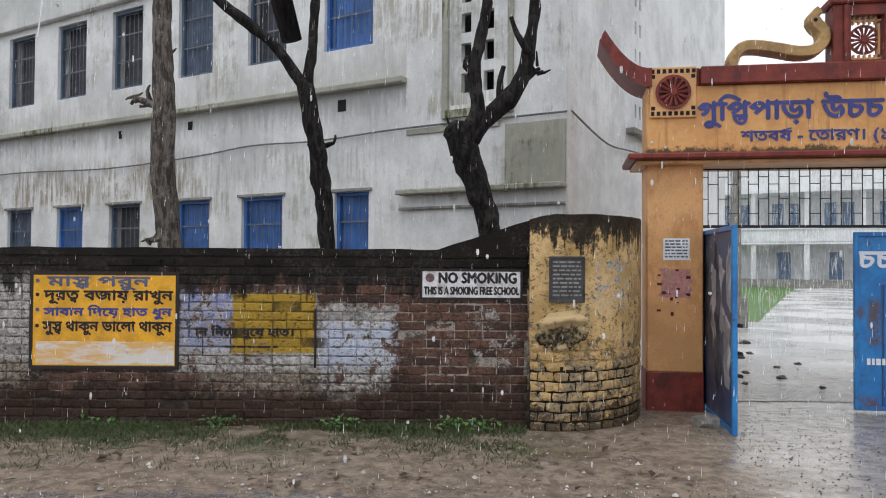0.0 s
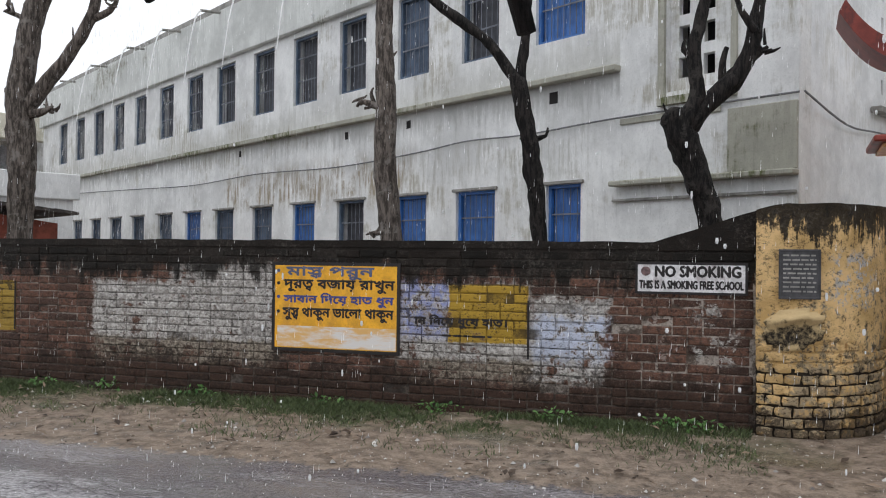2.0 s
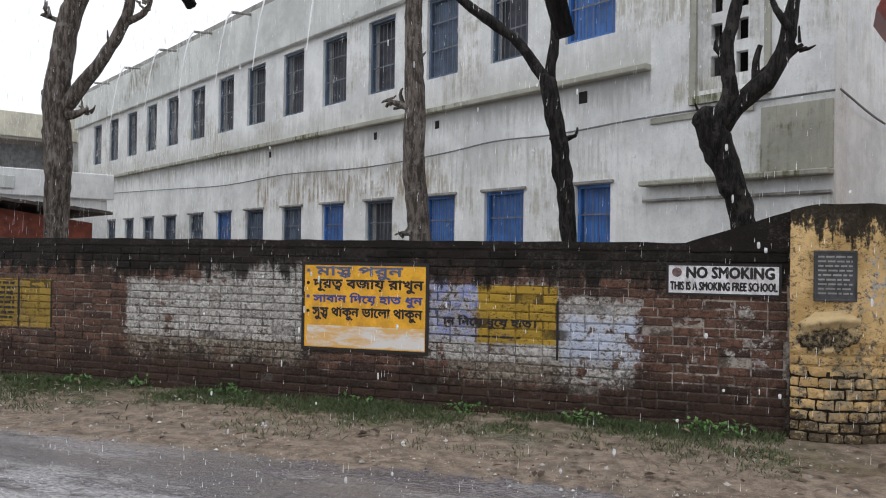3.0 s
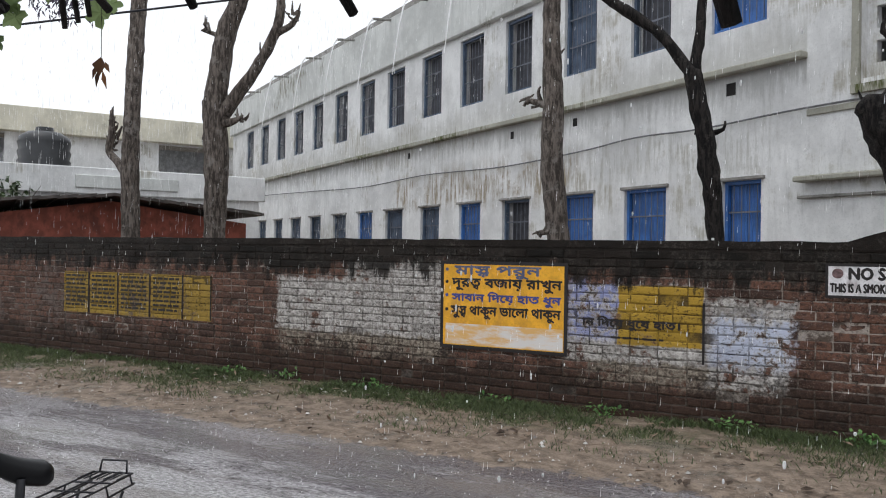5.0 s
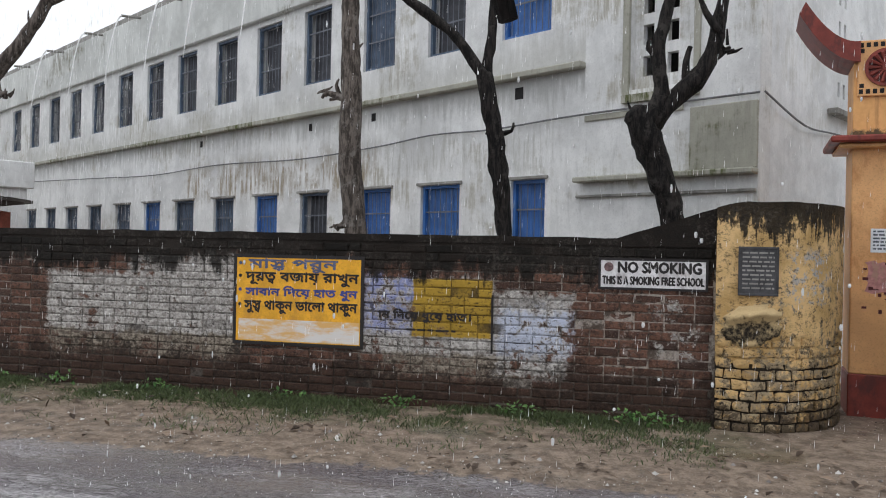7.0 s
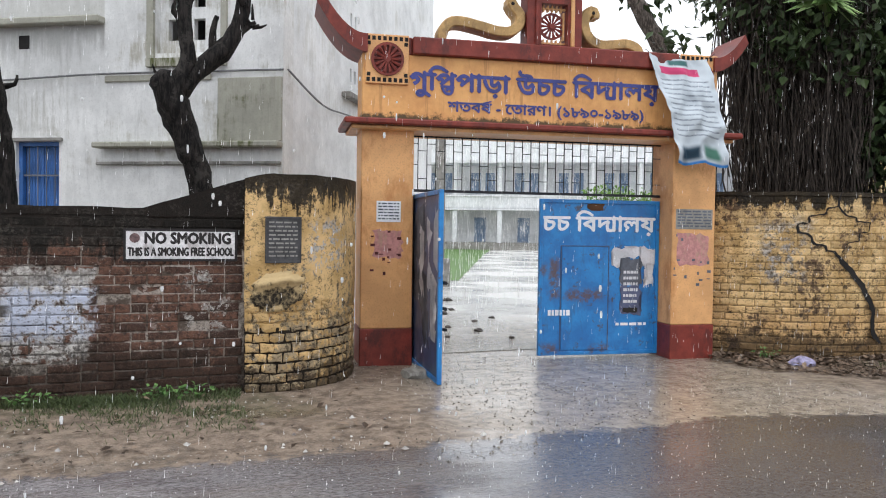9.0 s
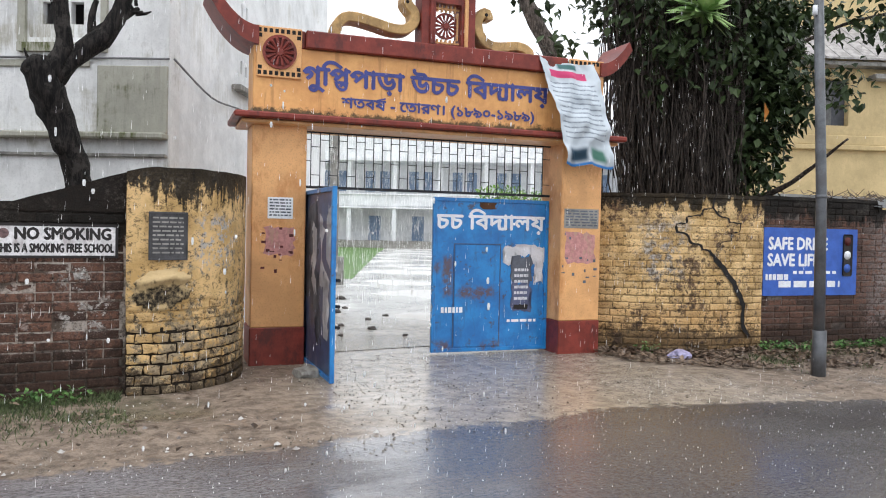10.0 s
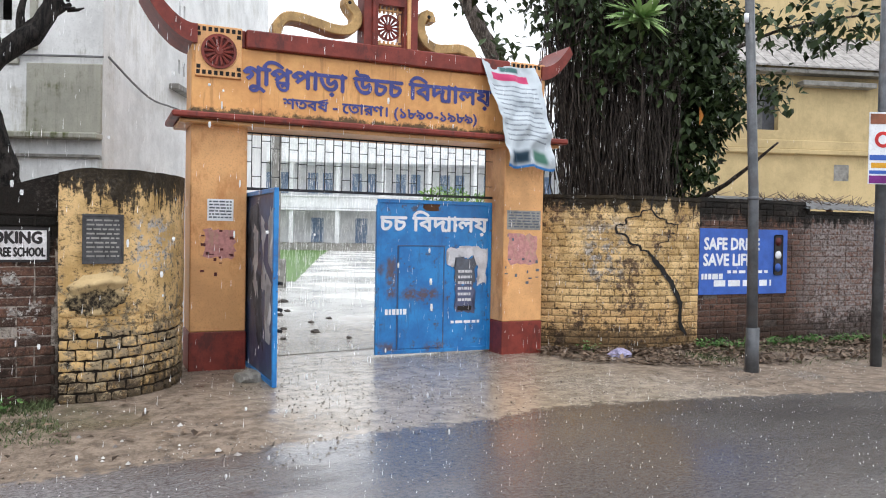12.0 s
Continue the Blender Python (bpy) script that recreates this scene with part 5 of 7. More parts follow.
tree("forked grey-brown tree with lopped twigs", 8.6, BARK_BROWN, [
    ("trunk", [(-8.54, 1.71, 0.160), (-8.46, 2.73, 0.177), (-8.46, 3.58, 0.185), (-8.41, 4.09, 0.159), (-8.31, 4.77, 0.149), (-8.09, 5.24, 0.130), (-7.88, 5.88, 0.1), (-7.7, 6.6, 0.05)]),
    ("limb", [(-8.40, 3.45, 0.12), (-7.79, 4.12, 0.085), (-7.43, 4.65, 0.075), (-7.33, 5.05, 0.066), (-7.39, 5.47, 0.050), (-7.3, 6.0, 0.03)]),
    ("limb", [(-7.43, 4.65, 0.050), (-7.11, 4.76, 0.041), (-6.98, 4.93, 0.02)]),
    ("stub", [(-8.40, 4.70, 0.045), (-8.62, 4.80, 0.035), (-8.80, 4.86, 0.02)]), ("stub", [(-8.62, 4.80, 0.03), (-8.64, 4.95, 0.015)]),
    ("stub", [(-8.45, 3.65, 0.06), (-8.68, 3.78, 0.04), (-8.75, 3.72, 0.02)]), ("stub", [(-8.35, 3.40, 0.07), (-8.08, 3.42, 0.05), (-7.95, 3.48, 0.02)])], (-8.54, 0),
     ((-8.66, 3.78, 9), (-7.98, 3.44, 9), (-8.72, 4.88, 8), (-7.05, 4.85, 9), (-7.62, 4.40, 3), (-7.38, 5.2, 6)))
tree("straight grey-brown trunk with a budding side shoot", 8.5, BARK_BROWN, [
    ("trunk", [(-10.25, 1.71, 0.147), (-10.20, 2.79, 0.137), (-10.13, 3.70, 0.126), (-10.13, 4.61, 0.126), (-10.13, 5.52, 0.12), (-10.10, 6.34, 0.1), (-10, 7, 0.05)]),
    ("limb", [(-10.25, 2.68, 0.07), (-10.45, 2.9, 0.06), (-10.66, 3.09, 0.060), (-10.62, 3.36, 0.06), (-10.67, 3.76, 0.02)]),
    ("stub", [(-10.64, 3.2, 0.04), (-10.8, 3.35, 0.015)]), ("stub", [(-10.63, 3.3, 0.04), (-10.5, 3.5, 0.015)])], (-10.25, 0),
     ((-10.66, 3.15, 10), (-10.64, 3.42, 9), (-10.66, 3.62, 6)))


# ---- pole, far houses and courtyard ----
def pipe(name, pts, r, mat, parent, n=10, label=""):
    bm = bmesh.new()
    tube(bm, pts, [r] * len(pts) if not isinstance(r, (list, tuple)) else r, n)
    return part(name, bm, mat, parent, label, smooth=True)


pole = thing("street_pole", "leaning grey steel lamp pole on a rusty base", "pole", pose(7.62, 5.33, 0))
pipe("shaft", [(0, 0, 0.0), (-0.02, 0.02, 2.0), (-0.08, 0.10, 4.4)], [0.062, 0.055, 0.05], STEEL, pole)
pipe("base_sleeve", [(0, 0, 0), (0, 0, 0.5)], [0.078, 0.072], STEEL, pole)
pipe("collar", [(-0.02, 0.02, 1.93), (-0.02, 0.02, 1.97)], 0.062, STEEL, pole)
pipe("insulator", [(-0.14, 0.08, 3.9), (-0.14, 0.08, 4.0)], 0.025, WHITE_TEXT, pole)
pole2 = thing("street_pole", "dark grey roadside pole carrying a printed board", "pole", pose(9.36, 4.87, 0))
pipe("shaft", [(0, 0, 0), (0, 0, 5.2)], [0.065, 0.055], STEEL, pole2)
board = thing("advert_board", "red and white printed advert board tied to the pole", "sign", pose(9.17, 4.80, -0.12, 0, 0, -33))
part("sheet", boxes((-0.13, 0.40, -0.01, 0.0, 2.28, 3.12)), WHITE_TEXT, board)
RED_PRINT = simple("red_print", (0.55, 0.03, 0.03), 0.5)
bm = bmesh.new()
ring_mesh(bm, 0.03, 2.80, 0.055, 0.095, -0.014, -0.011, 20)
box(bm, 0.12, 0.36, -0.014, -0.011, 2.70, 2.90)
part("print", bm, RED_PRINT, board)
for x0, x1, z0, z1, c in ((-0.12, 0.39, 2.98, 3.10, simple("brown_print", (0.25, 0.09, 0.05), 0.5)), (-0.12, 0.39, 2.56, 2.62, SIGN_BLUE), (-0.10, 0.30, 2.47, 2.53, SIGN_YELLOW), (-0.12, 0.39, 2.40, 2.44, SIGN_BLUE),
                          (-0.12, 0.39, 2.29, 2.38, simple("purple_print", (0.18, 0.02, 0.2), 0.5))):
    part("print", boxes((x0, x1, -0.014, -0.011, z0, z1)), c, board)

yellow = thing("yellow_house", "old yellow plastered house with a tiled verandah roof", "house", pose(17.29, 13.79, 0, 0, 0, -25))
bm = bmesh.new()
pierced(bm, -0.6, 16, 0, 6.3, [(1.38, 2.2, 4.5, 5.72), (6.4, 7.4, 4.5, 5.72)], 0, 0.3)
part("wall", bm, BACK_YELLOW, yellow)
part("wall", boxes((-0.6, 16, 1.4, 1.7, 6.6, 9.2)), BACK_YELLOW, yellow)
part("wall", boxes((-0.6, -0.3, 0.3, 6, 0, 7)), BACK_YELLOW, yellow)
for x0 in (1.38, 6.4):
    # this window is a dark sheet painted as the room's shade
    win = part("window", boxes((x0, x0 + 0.9, 0.2, 0.25, 4.45, 5.75)), ROOM_SHADE, yellow)
    part("window_shutter", boxes((x0 + 0.02, x0 + 0.4, 0.10, 0.14, 4.52, 5.7)), simple("grey_shutter", (0.12, 0.12, 0.12), 0.6), win)
part("ledge", soft_boxes(0.02, (-0.7, 16, -0.14, -0.002, 3.85, 3.98), (-0.65, 16, -0.06, -0.002, 3.98, 4.24)), BACK_YELLOW, yellow, "stained string course")
part("hood", soft_boxes(0.02, (2.7, 4.9, -0.35, -0.002, 5.70, 5.84)), CONCRETE, yellow)
part("bare_patch", soft_boxes(0.004, (3.9, 4.35, -0.004, 0.0, 3.15, 3.6)), CONCRETE, yellow, "grey repair patch")
bm = bmesh.new()
for r in range(9):
    for c in range(48):
        x0, t0 = -0.9 + c * 0.36, r / 9
        y0, z0 = -0.5 + 1.9 * t0, 6.15 + 1.30 * t0
        v = box(bm, x0, x0 + 0.34, y0, y0 + 0.235, z0, z0 + 0.05)
        for q in v:
            q.co.z += (q.co.y - y0) * 0.68
tagged(part("roof", bm, ROOF_TILE, yellow, "weathered pale tile roof"), kind="stuff")
part("roof_deck", boxes((-0.9, 16, -0.4, 1.4, 6.02, 6.12)), CONCRETE, yellow)

leanto = thing("tin_roof", "low corrugated tin roof littered with dry twigs behind the wall", "roof", pose(10.55, 6.75, 0, 0, 0, -9))
bm = bmesh.new()
prev = None
for k in range(81):
    x = k * 0.035
    z = 1.98 + 0.012 * math.sin(k * math.pi / 2)
    cur = [bm.verts.new((x, y, z + y * 0.12)) for y in (-0.25, 2.2)]
    if prev:
        bm.faces.new((prev[0], cur[0], cur[1], prev[1]))
    prev = cur
bmesh.ops.solidify(bm, geom=bm.faces[:], thickness=0.006)
part("sheet", bm, TIN, leanto)
for x in (0.1, 2.7):
    part("post", boxes((x, x + 0.08, 1.6, 1.68, 0, 2.14)), RUST, leanto)
bm = bmesh.new()
rng = random.Random(8)
for k in range(120):
    x, y = rng.uniform(0, 2.7), rng.uniform(0.0, 1.8)
    a, l = rng.uniform(0, 6.3), rng.uniform(0.1, 0.35)
    tube(bm, [(x, y, 2.02 + y * 0.12), (x + l * math.cos(a), y + l * math.sin(a) * 0.5, 2.05 + y * 0.12 + rng.uniform(0, 0.1))], [0.008, 0.004], 4)
tagged(part("twigs", bm, LITTER, leanto), kind="stuff")

# courtyard and the school block behind it
court = sheet("pavement", 2.4, 60, 8.75, 75, 0.006, 20, 20, YARD, "wet concrete school courtyard with standing water", "courtyard")
lawn = bmesh.new()
lawn.faces.new([lawn.verts.new(p) for p in ((3.5, 24, 0.012), (8.6, 21.2, 0.012), (18.2, 41.2, 0.012), (26, 57, 0.012), (12, 60, 0.012))])
tagged(part("lawn", lawn, LAWN, None, "wet green lawn beside the courtyard"), category="lawn", kind="structure")
FAR_SHUTTER = simple("pale_blue_shutter", (0.20, 0.28, 0.42), 0.5)
far = thing("school_block", "distant white two-storey school block with verandah columns", "building", pose(23.07, 57.76, 0, 0, 0, -31.3))
part("plinth", boxes((-22, 40, -1.2, 3, 0, 0.55), (-22, 40, -1.6, -1.2, 0, 0.3)), CONCRETE, far)
part("back_wall", boxes((-22, 40, 2.6, 2.9, 0.55, 9.4)), WHITE_CLEAN, far)
part("balcony", boxes((-22, 40, -0.3, -0.1, 3.15, 4.3), (-22, 40, -0.3, 2.6, 3.15, 3.35)), WHITE_CLEAN, far)
part("cornice", soft_boxes(0.03, (-22, 40, -0.45, -0.302, 3.12, 3.24), (-22, 40, -0.42, -0.302, 4.2, 4.32)), WHITE_CLEAN, far)
part("eave", boxes((-22, 40, -0.6, 2.9, 6.9, 7.1), (-22, 40, -0.3, -0.1, 7.1, 9.4)), WHITE_CLEAN, far)
for k in range(-5, 11):
    x = 3.63 * k
    part("column", soft_boxes(0.02, (x - 0.18, x + 0.18, -0.3, 0.06, 0.55, 3.14)), WHITE_CLEAN, far)
    part("column", soft_boxes(0.02, (x - 0.15, x + 0.15, -0.28, 0.02, 4.32, 6.9)), WHITE_CLEAN, far)
    part("door", boxes((x + 1.2, x + 2.2, 2.56, 2.598, 0.56, 2.6)), FAR_SHUTTER, far)
    for x0 in (0.9, 2.1):
        part("window", boxes((x + x0, x + x0 + 0.8, 2.56, 2.598, 4.6, 6.3)), FAR_SHUTTER, far)
post = thing("gate_post", "grey concrete post standing in the courtyard", "post", pose(7.24, 19.2, 0))
part("shaft", soft_boxes(0.01, (-0.10, 0.10, -0.1, 0.1, 0, 4.3)), CONCRETE, post)
part("base", soft_boxes(0.01, (-0.22, 0.22, -0.22, 0.22, 0, 0.75)), CONCRETE, post)
rng = random.Random(12)


def clod(r, seed):
    bm = bmesh.new()
    bmesh.ops.create_icosphere(bm, subdivisions=2, radius=r)
    for v in bm.verts:
        v.co *= 1 + 0.5 * noise.noise(v.co / r * 1.3 + Vector((seed, 0, 0)))
        v.co.z *= 0.5
    return bm


for k, (x, y, r) in enumerate(((4.6, 10.5, 0.07), (5.0, 11.6, 0.05), (4.4, 12.3, 0.06), (5.3, 13.4, 0.06), (3.9, 10.0, 0.04), (4.9, 12.8, 0.09), (4.3, 11.0, 0.05), (5.5, 12.0, 0.05), (5.9, 15.2, 0.1), (4.75, 9.7, 0.04))):
    tagged(part("stone", clod(r, k), TILE_ROOF, None, "dark wet clod lying on the courtyard"), category="stone", group="clods in the courtyard").location = (x, y, 0.02)
rk = tagged(part("stone", clod(0.14, 3.3), CONCRETE, None, "grey stone holding the open gate leaf"), category="stone")
rk.location = (2.55, 7.42, 0.04)
shrub_spots = [((20.3, 31.5), 1.5), ((22.6, 33.0), 1.8), ((24.6, 33.2), 1.5)]


# ---- banyan behind the right-hand wall ----
def leaf_quad(bm, p, d, up, l, w):
    d = d.normalized()
    s = d.cross(up).normalized() * w
    fold = up * (w * 0.35)
    a, b, c, e = p, p + d * l * 0.45 + s + fold, p + d * l, p + d * l * 0.45 - s + fold
    m = p + d * l * 0.5
    va, vb, vc, ve, vm = (bm.verts.new(q) for q in (a, b, c, e, m))
    bm.faces.new((va, vm, vb))
    bm.faces.new((vm, vc, vb))
    bm.faces.new((va, ve, vm))
    bm.faces.new((ve, vc, vm))


def leaf_cloud(bm, rng, centre, size, n, l=0.16, droop=0.5):
    for _ in range(n):
        v = Vector((rng.gauss(0, 1), rng.gauss(0, 1), rng.gauss(0, 1)))
        v = v.normalized() * rng.random() ** 0.45
        p = Vector(centre) + Vector((v.x * size[0], v.y * size[1], v.z * size[2]))
        d = Vector((rng.uniform(-1, 1), rng.uniform(-1, 1), rng.uniform(-1, 0.6) - droop))
        up = Vector((rng.uniform(-0.5, 0.5), rng.uniform(-0.8, 0.2), 1)).normalized()
        s = rng.uniform(0.6, 1.25)
        leaf_quad(bm, p, d, up, l * s, l * 0.33 * s)


banyan = thing("banyan_tree", "dark banyan with a curtain of hanging aerial roots behind the wall", "tree", pose(8.9, 8.9, 0))
bm = bmesh.new()
for x, y, r, lean in ((0, 0, 0.42, 0.1), (0.45, -0.1, 0.30, 0.3), (-0.45, 0.1, 0.2, -0.35), (0.8, 0.2, 0.15, 0.4)):
    limb(bm, [(x, y, 0, r * 1.4), (x, y, 1.5, r), (x + lean * 0.5, y, 3.2, r * 0.9), (x + lean * 1.6, y, 5.2, r * 0.7), (x + lean * 3, y, 7.2, r * 0.4)], 10, 0.4, 0.3)
part("trunk", bm, ROOT, banyan, smooth=True)
for pts in ([(-0.3, 0.1, 4.2, 0.16), (-1.4, 0.5, 3.9, 0.13), (-1.95, 0.4, 4.1, 0.12), (-2.25, 0.5, 4.6, 0.11), (-2.6, 0.7, 5.4, 0.1)],
            [(0.4, -0.1, 3.8, 0.06), (1.0, -1.0, 4.2, 0.035), (1.5, -2.0, 4.6, 0.022), (2.3, -3.0, 4.75, 0.012)],
            [(0.2, 0, 4.6, 0.15), (-0.6, -0.5, 5.2, 0.1), (-1.4, -0.6, 5.6, 0.06)], [(0.9, -0.2, 2.0, 0.05), (0.8, -1.4, 2.2, 0.04), (0.55, -2.6, 2.8, 0.015)]):
    bm = bmesh.new()
    limb(bm, pts, 9, 0.3, 0.12)
    part("limb", bm, ROOT if pts[0][0] > -0.2 else BARK_BROWN, banyan, smooth=True)
rng = random.Random(21)
bm = bmesh.new()
for k in range(1900):
    a = rng.uniform(-math.pi, 0.15 * math.pi)
    rr = rng.uniform(0.3, 1.0)
    x, y = 1.40 * rr * math.cos(a) + 0.05, 1.1 * rr * math.sin(a) + 0.1
    top, low = rng.uniform(3.6, 6.4), rng.choice((1.75, 1.75, 2.0, 2.4, 2.9)) + rng.uniform(0, 0.4)
    pts, px, py = [], x * 1.05, y * 1.05
    n = 9
    for i in range(n):
        t = i / (n - 1)
        px += rng.uniform(-0.09, 0.09)
        py += rng.uniform(-0.06, 0.06)
        pts.append((px * (1 - 0.12 * t), py, top + (low - top) * t))
    r = rng.choice((0.003, 0.004, 0.005, 0.007, 0.012))
    tube(bm, pts, [r] * n, 4, cap=False)
tagged(part("root_curtain", bm, ROOT, banyan, "hanging curtain of brown aerial roots"), kind="stuff")
bm = bmesh.new()
for c, s, n in (((0.0, -0.2, 5.4), (1.9, 1.3, 1.4), 2600), ((1.1, -0.6, 4.3), (1.0, 0.9, 1.3), 1600), ((0.1, -1.0, 4.2), (1.3, 0.3, 0.8), 520), ((0.85, -0.9, 2.9), (0.55, 0.5, 1.0), 800),
                ((-1.0, 0, 5.0), (0.7, 0.7, 0.7), 260), ((-2.2, 0.5, 4.9), (0.5, 0.4, 0.3), 45), ((1.2, -1.2, 3.7), (0.6, 0.5, 0.7), 380), ((-0.9, -0.6, 4.2), (0.35, 0.3, 0.9), 200),
                ((1.25, -0.7, 4.6), (0.55, 0.5, 0.9), 900), ((1.35, -0.8, 3.5), (0.4, 0.4, 0.7), 420), ((1.9, -0.9, 5.0), (0.6, 0.5, 0.35), 260), ((-2.3, -0.2, 4.15), (0.35, 0.3, 0.25), 40)):
    leaf_cloud(bm, rng, c, s, n)
tagged(part("crown", bm, LEAF, banyan, "dense dark leathery leaves"), kind="stuff")
bm = bmesh.new()
leaf_cloud(bm, rng, (1.7, -2.4, 4.6), (1.2, 0.9, 0.35), 300, 0.17)
leaf_cloud(bm, rng, (1.35, -1.9, 3.75), (0.5, 0.5, 0.45), 130, 0.16)
leaf_cloud(bm, rng, (2.9, -3.4, 4.45), (0.8, 0.6, 0.2), 70, 0.15)
tagged(part("crown", bm, LEAF, banyan, "sparse overhanging leaves"), kind="stuff")
bm = bmesh.new()
for k in range(84):
    a = rng.uniform(0, 6.283)
    leaf_quad(bm, Vector((-0.60, -1.15, 4.62)), Vector((math.cos(a), math.sin(a) * 0.7, rng.uniform(-0.7, 0.7))), Vector((0, -0.8, 1)).normalized(), rng.uniform(0.32, 0.60), rng.uniform(0.06, 0.09))
tagged(part("leaf_rosette", bm, LEAF_PALE, banyan, "bright green leaf rosette"), kind="stuff")
bm = bmesh.new()
leaf_quad(bm, Vector((0.55, -1.3, 3.45)), Vector((0, 0, -1)), Vector((0.3, -1, 0)), 0.28, 0.09)
part("dead_leaf", bm, simple("amber_leaf", (0.42, 0.16, 0.03), 0.5), banyan)
# shrubs in the courtyard
for (x, y), r in shrub_spots:
    sh = thing("small_tree", "small green tree in the courtyard", "tree", pose(x, y, 0))
    bm = bmesh.new()
    for k in range(7):
        limb(bm, [(0, 0, 0, 0.04), (rng.uniform(-0.3, 0.3), rng.uniform(-0.3, 0.3), 1.8, 0.03), (rng.uniform(-0.9, 0.9), rng.uniform(-0.8, 0.8), 3.2, 0.01)], 5, 0, 0.3)
    part("stems", bm, BARK_BROWN, sh)
    bm = bmesh.new()
    leaf_cloud(bm, rng, (0, 0, 2.6), (r, r, 1.3), 800, 0.26)
    tagged(part("foliage", bm, LEAF_BRIGHT, sh), kind="stuff")
# bushes by the low house
bush = thing("bush", "straggling dark bush beside the shed", "bush", pose(-15.2, 9.3, 0))
bm = bmesh.new()
for k in range(14):
    limb(bm, [(0, 0, 0, 0.03), (rng.uniform(-0.5, 0.5), rng.uniform(-0.4, 0.4), 1.3, 0.02), (rng.uniform(-1.4, 1.4), rng.uniform(-0.7, 0.7), rng.uniform(1.9, 3.1), 0.006)], 5, 0, 0.3)
part("stems", bm, BARK_BROWN, bush)
bm = bmesh.new()
leaf_cloud(bm, rng, (-0.2, 0, 2.35), (1.3, 0.8, 0.65), 620, 0.15)
tagged(part("foliage", bm, LEAF, bush), kind="stuff")

# ---- cloth banner on the gateway ----
banner = thing("banner", "wet white printed cloth banner hung askew on the gateway", "banner", GM)
bm = bmesh.new()
nx, nz = 26, 44
grid = []
for j in range(nz + 1):
    v = j / nz
    l, r = 3.33 + 0.27 * v ** 0.9, 4.10 + 0.13 * v
    row = []
    for i in range(nx + 1):
        u = i / nx
        x = l + (r - l) * u
        z = 3.62 - 0.03 * u - 1.30 * v - 0.05 * math.sin(u * math.pi) * (1 - v) - 0.02 * math.sin(u * 9) * v
        fold = abs(math.sin(u * 5 + v * 7 + 2 * noise.noise(Vector((u * 2, v * 3, 7)))))
        y = -0.08 - 0.27 * min(1, v * 1.8) + 0.05 * fold + 0.07 * noise.noise(Vector((u * 3, v * 5, 0))) + 0.03 * noise.noise(Vector((u * 9, v * 13, 3)))
        row.append(bm.verts.new((x, y, z)))
    grid.append(row)
for j in range(nz):
    for i in range(nx):
        bm.faces.new((grid[j][i], grid[j + 1][i], grid[j + 1][i + 1], grid[j][i + 1]))
uvl = bm.loops.layers.uv.new("uv")
where = {v: (i / nx, 1 - j / nz) for j, row in enumerate(grid) for i, v in enumerate(row)}
for f in bm.faces:
    for lp in f.loops:
        lp[uvl].uv = where[lp.vert]
cg = Graph("printed_cloth", 0.45)
sep = cg.nt.nodes.new("ShaderNodeSeparateXYZ")
cg.put(sep.inputs[0], cg.coord.outputs["UV"])
u, v = sep.outputs[0], sep.outputs[1]
col = cg.mix(cg.noise(5, 4), (0.38, 0.43, 0.48), (0.62, 0.67, 0.71))
dash = cg.nt.nodes.new("ShaderNodeTexNoise")
mp = cg.nt.nodes.new("ShaderNodeMapping")
mp.inputs["Scale"].default_value = (34, 21.0, 1)
cg.put(mp.inputs["Vector"], cg.coord.outputs["UV"])
cg.put(dash.inputs["Vector"], mp.outputs[0])
lines = cg.mul(cg.between(cg.math("FRACT", cg.math("MULTIPLY", v, 21.0)), 0.3, 0.62, 0.05), cg.ramp(dash.outputs["Fac"], 0.42, 0.5), cg.between(u, 0.08, 0.9, 0.01), cg.between(v, 0.25, 0.80, 0.01))
col = cg.mix(cg.math("MULTIPLY", lines, 0.95), col, (0.16, 0.18, 0.22))
col = cg.mix(cg.mul(cg.between(v, 0.84, 0.91, 0.005), cg.between(u, 0.14, 0.80, 0.01)), col, (0.55, 0.06, 0.16))
col = cg.mix(cg.mul(cg.between(v, 0.93, 0.985, 0.01), cg.between(u, 0.3, 0.62, 0.03)), col, (0.05, 0.13, 0.13))
col = cg.mix(cg.mul(cg.between(v, 0.04, 0.16, 0.03), cg.between(u, 0.1, 0.45, 0.05)), col, (0.03, 0.06, 0.09))
col = cg.mix(cg.mul(cg.between(v, 0.05, 0.17, 0.03), cg.between(u, 0.55, 0.85, 0.05)), col, (0.06, 0.16, 0.12))
col = cg.mix(cg.between(v, -0.1, 0.025, 0.01), col, (0.05, 0.2, 0.5))
cg.color(col)
part("cloth", bm, cg.mat, banner, smooth=True)
for p, q in (((3.33, -0.08, 3.62), (3.30, -0.05, 3.66)), ((4.10, -0.08, 3.59), (4.2, -0.04, 3.66))):
    pipe("cord", [p, q], 0.005, IRON, banner, 5)

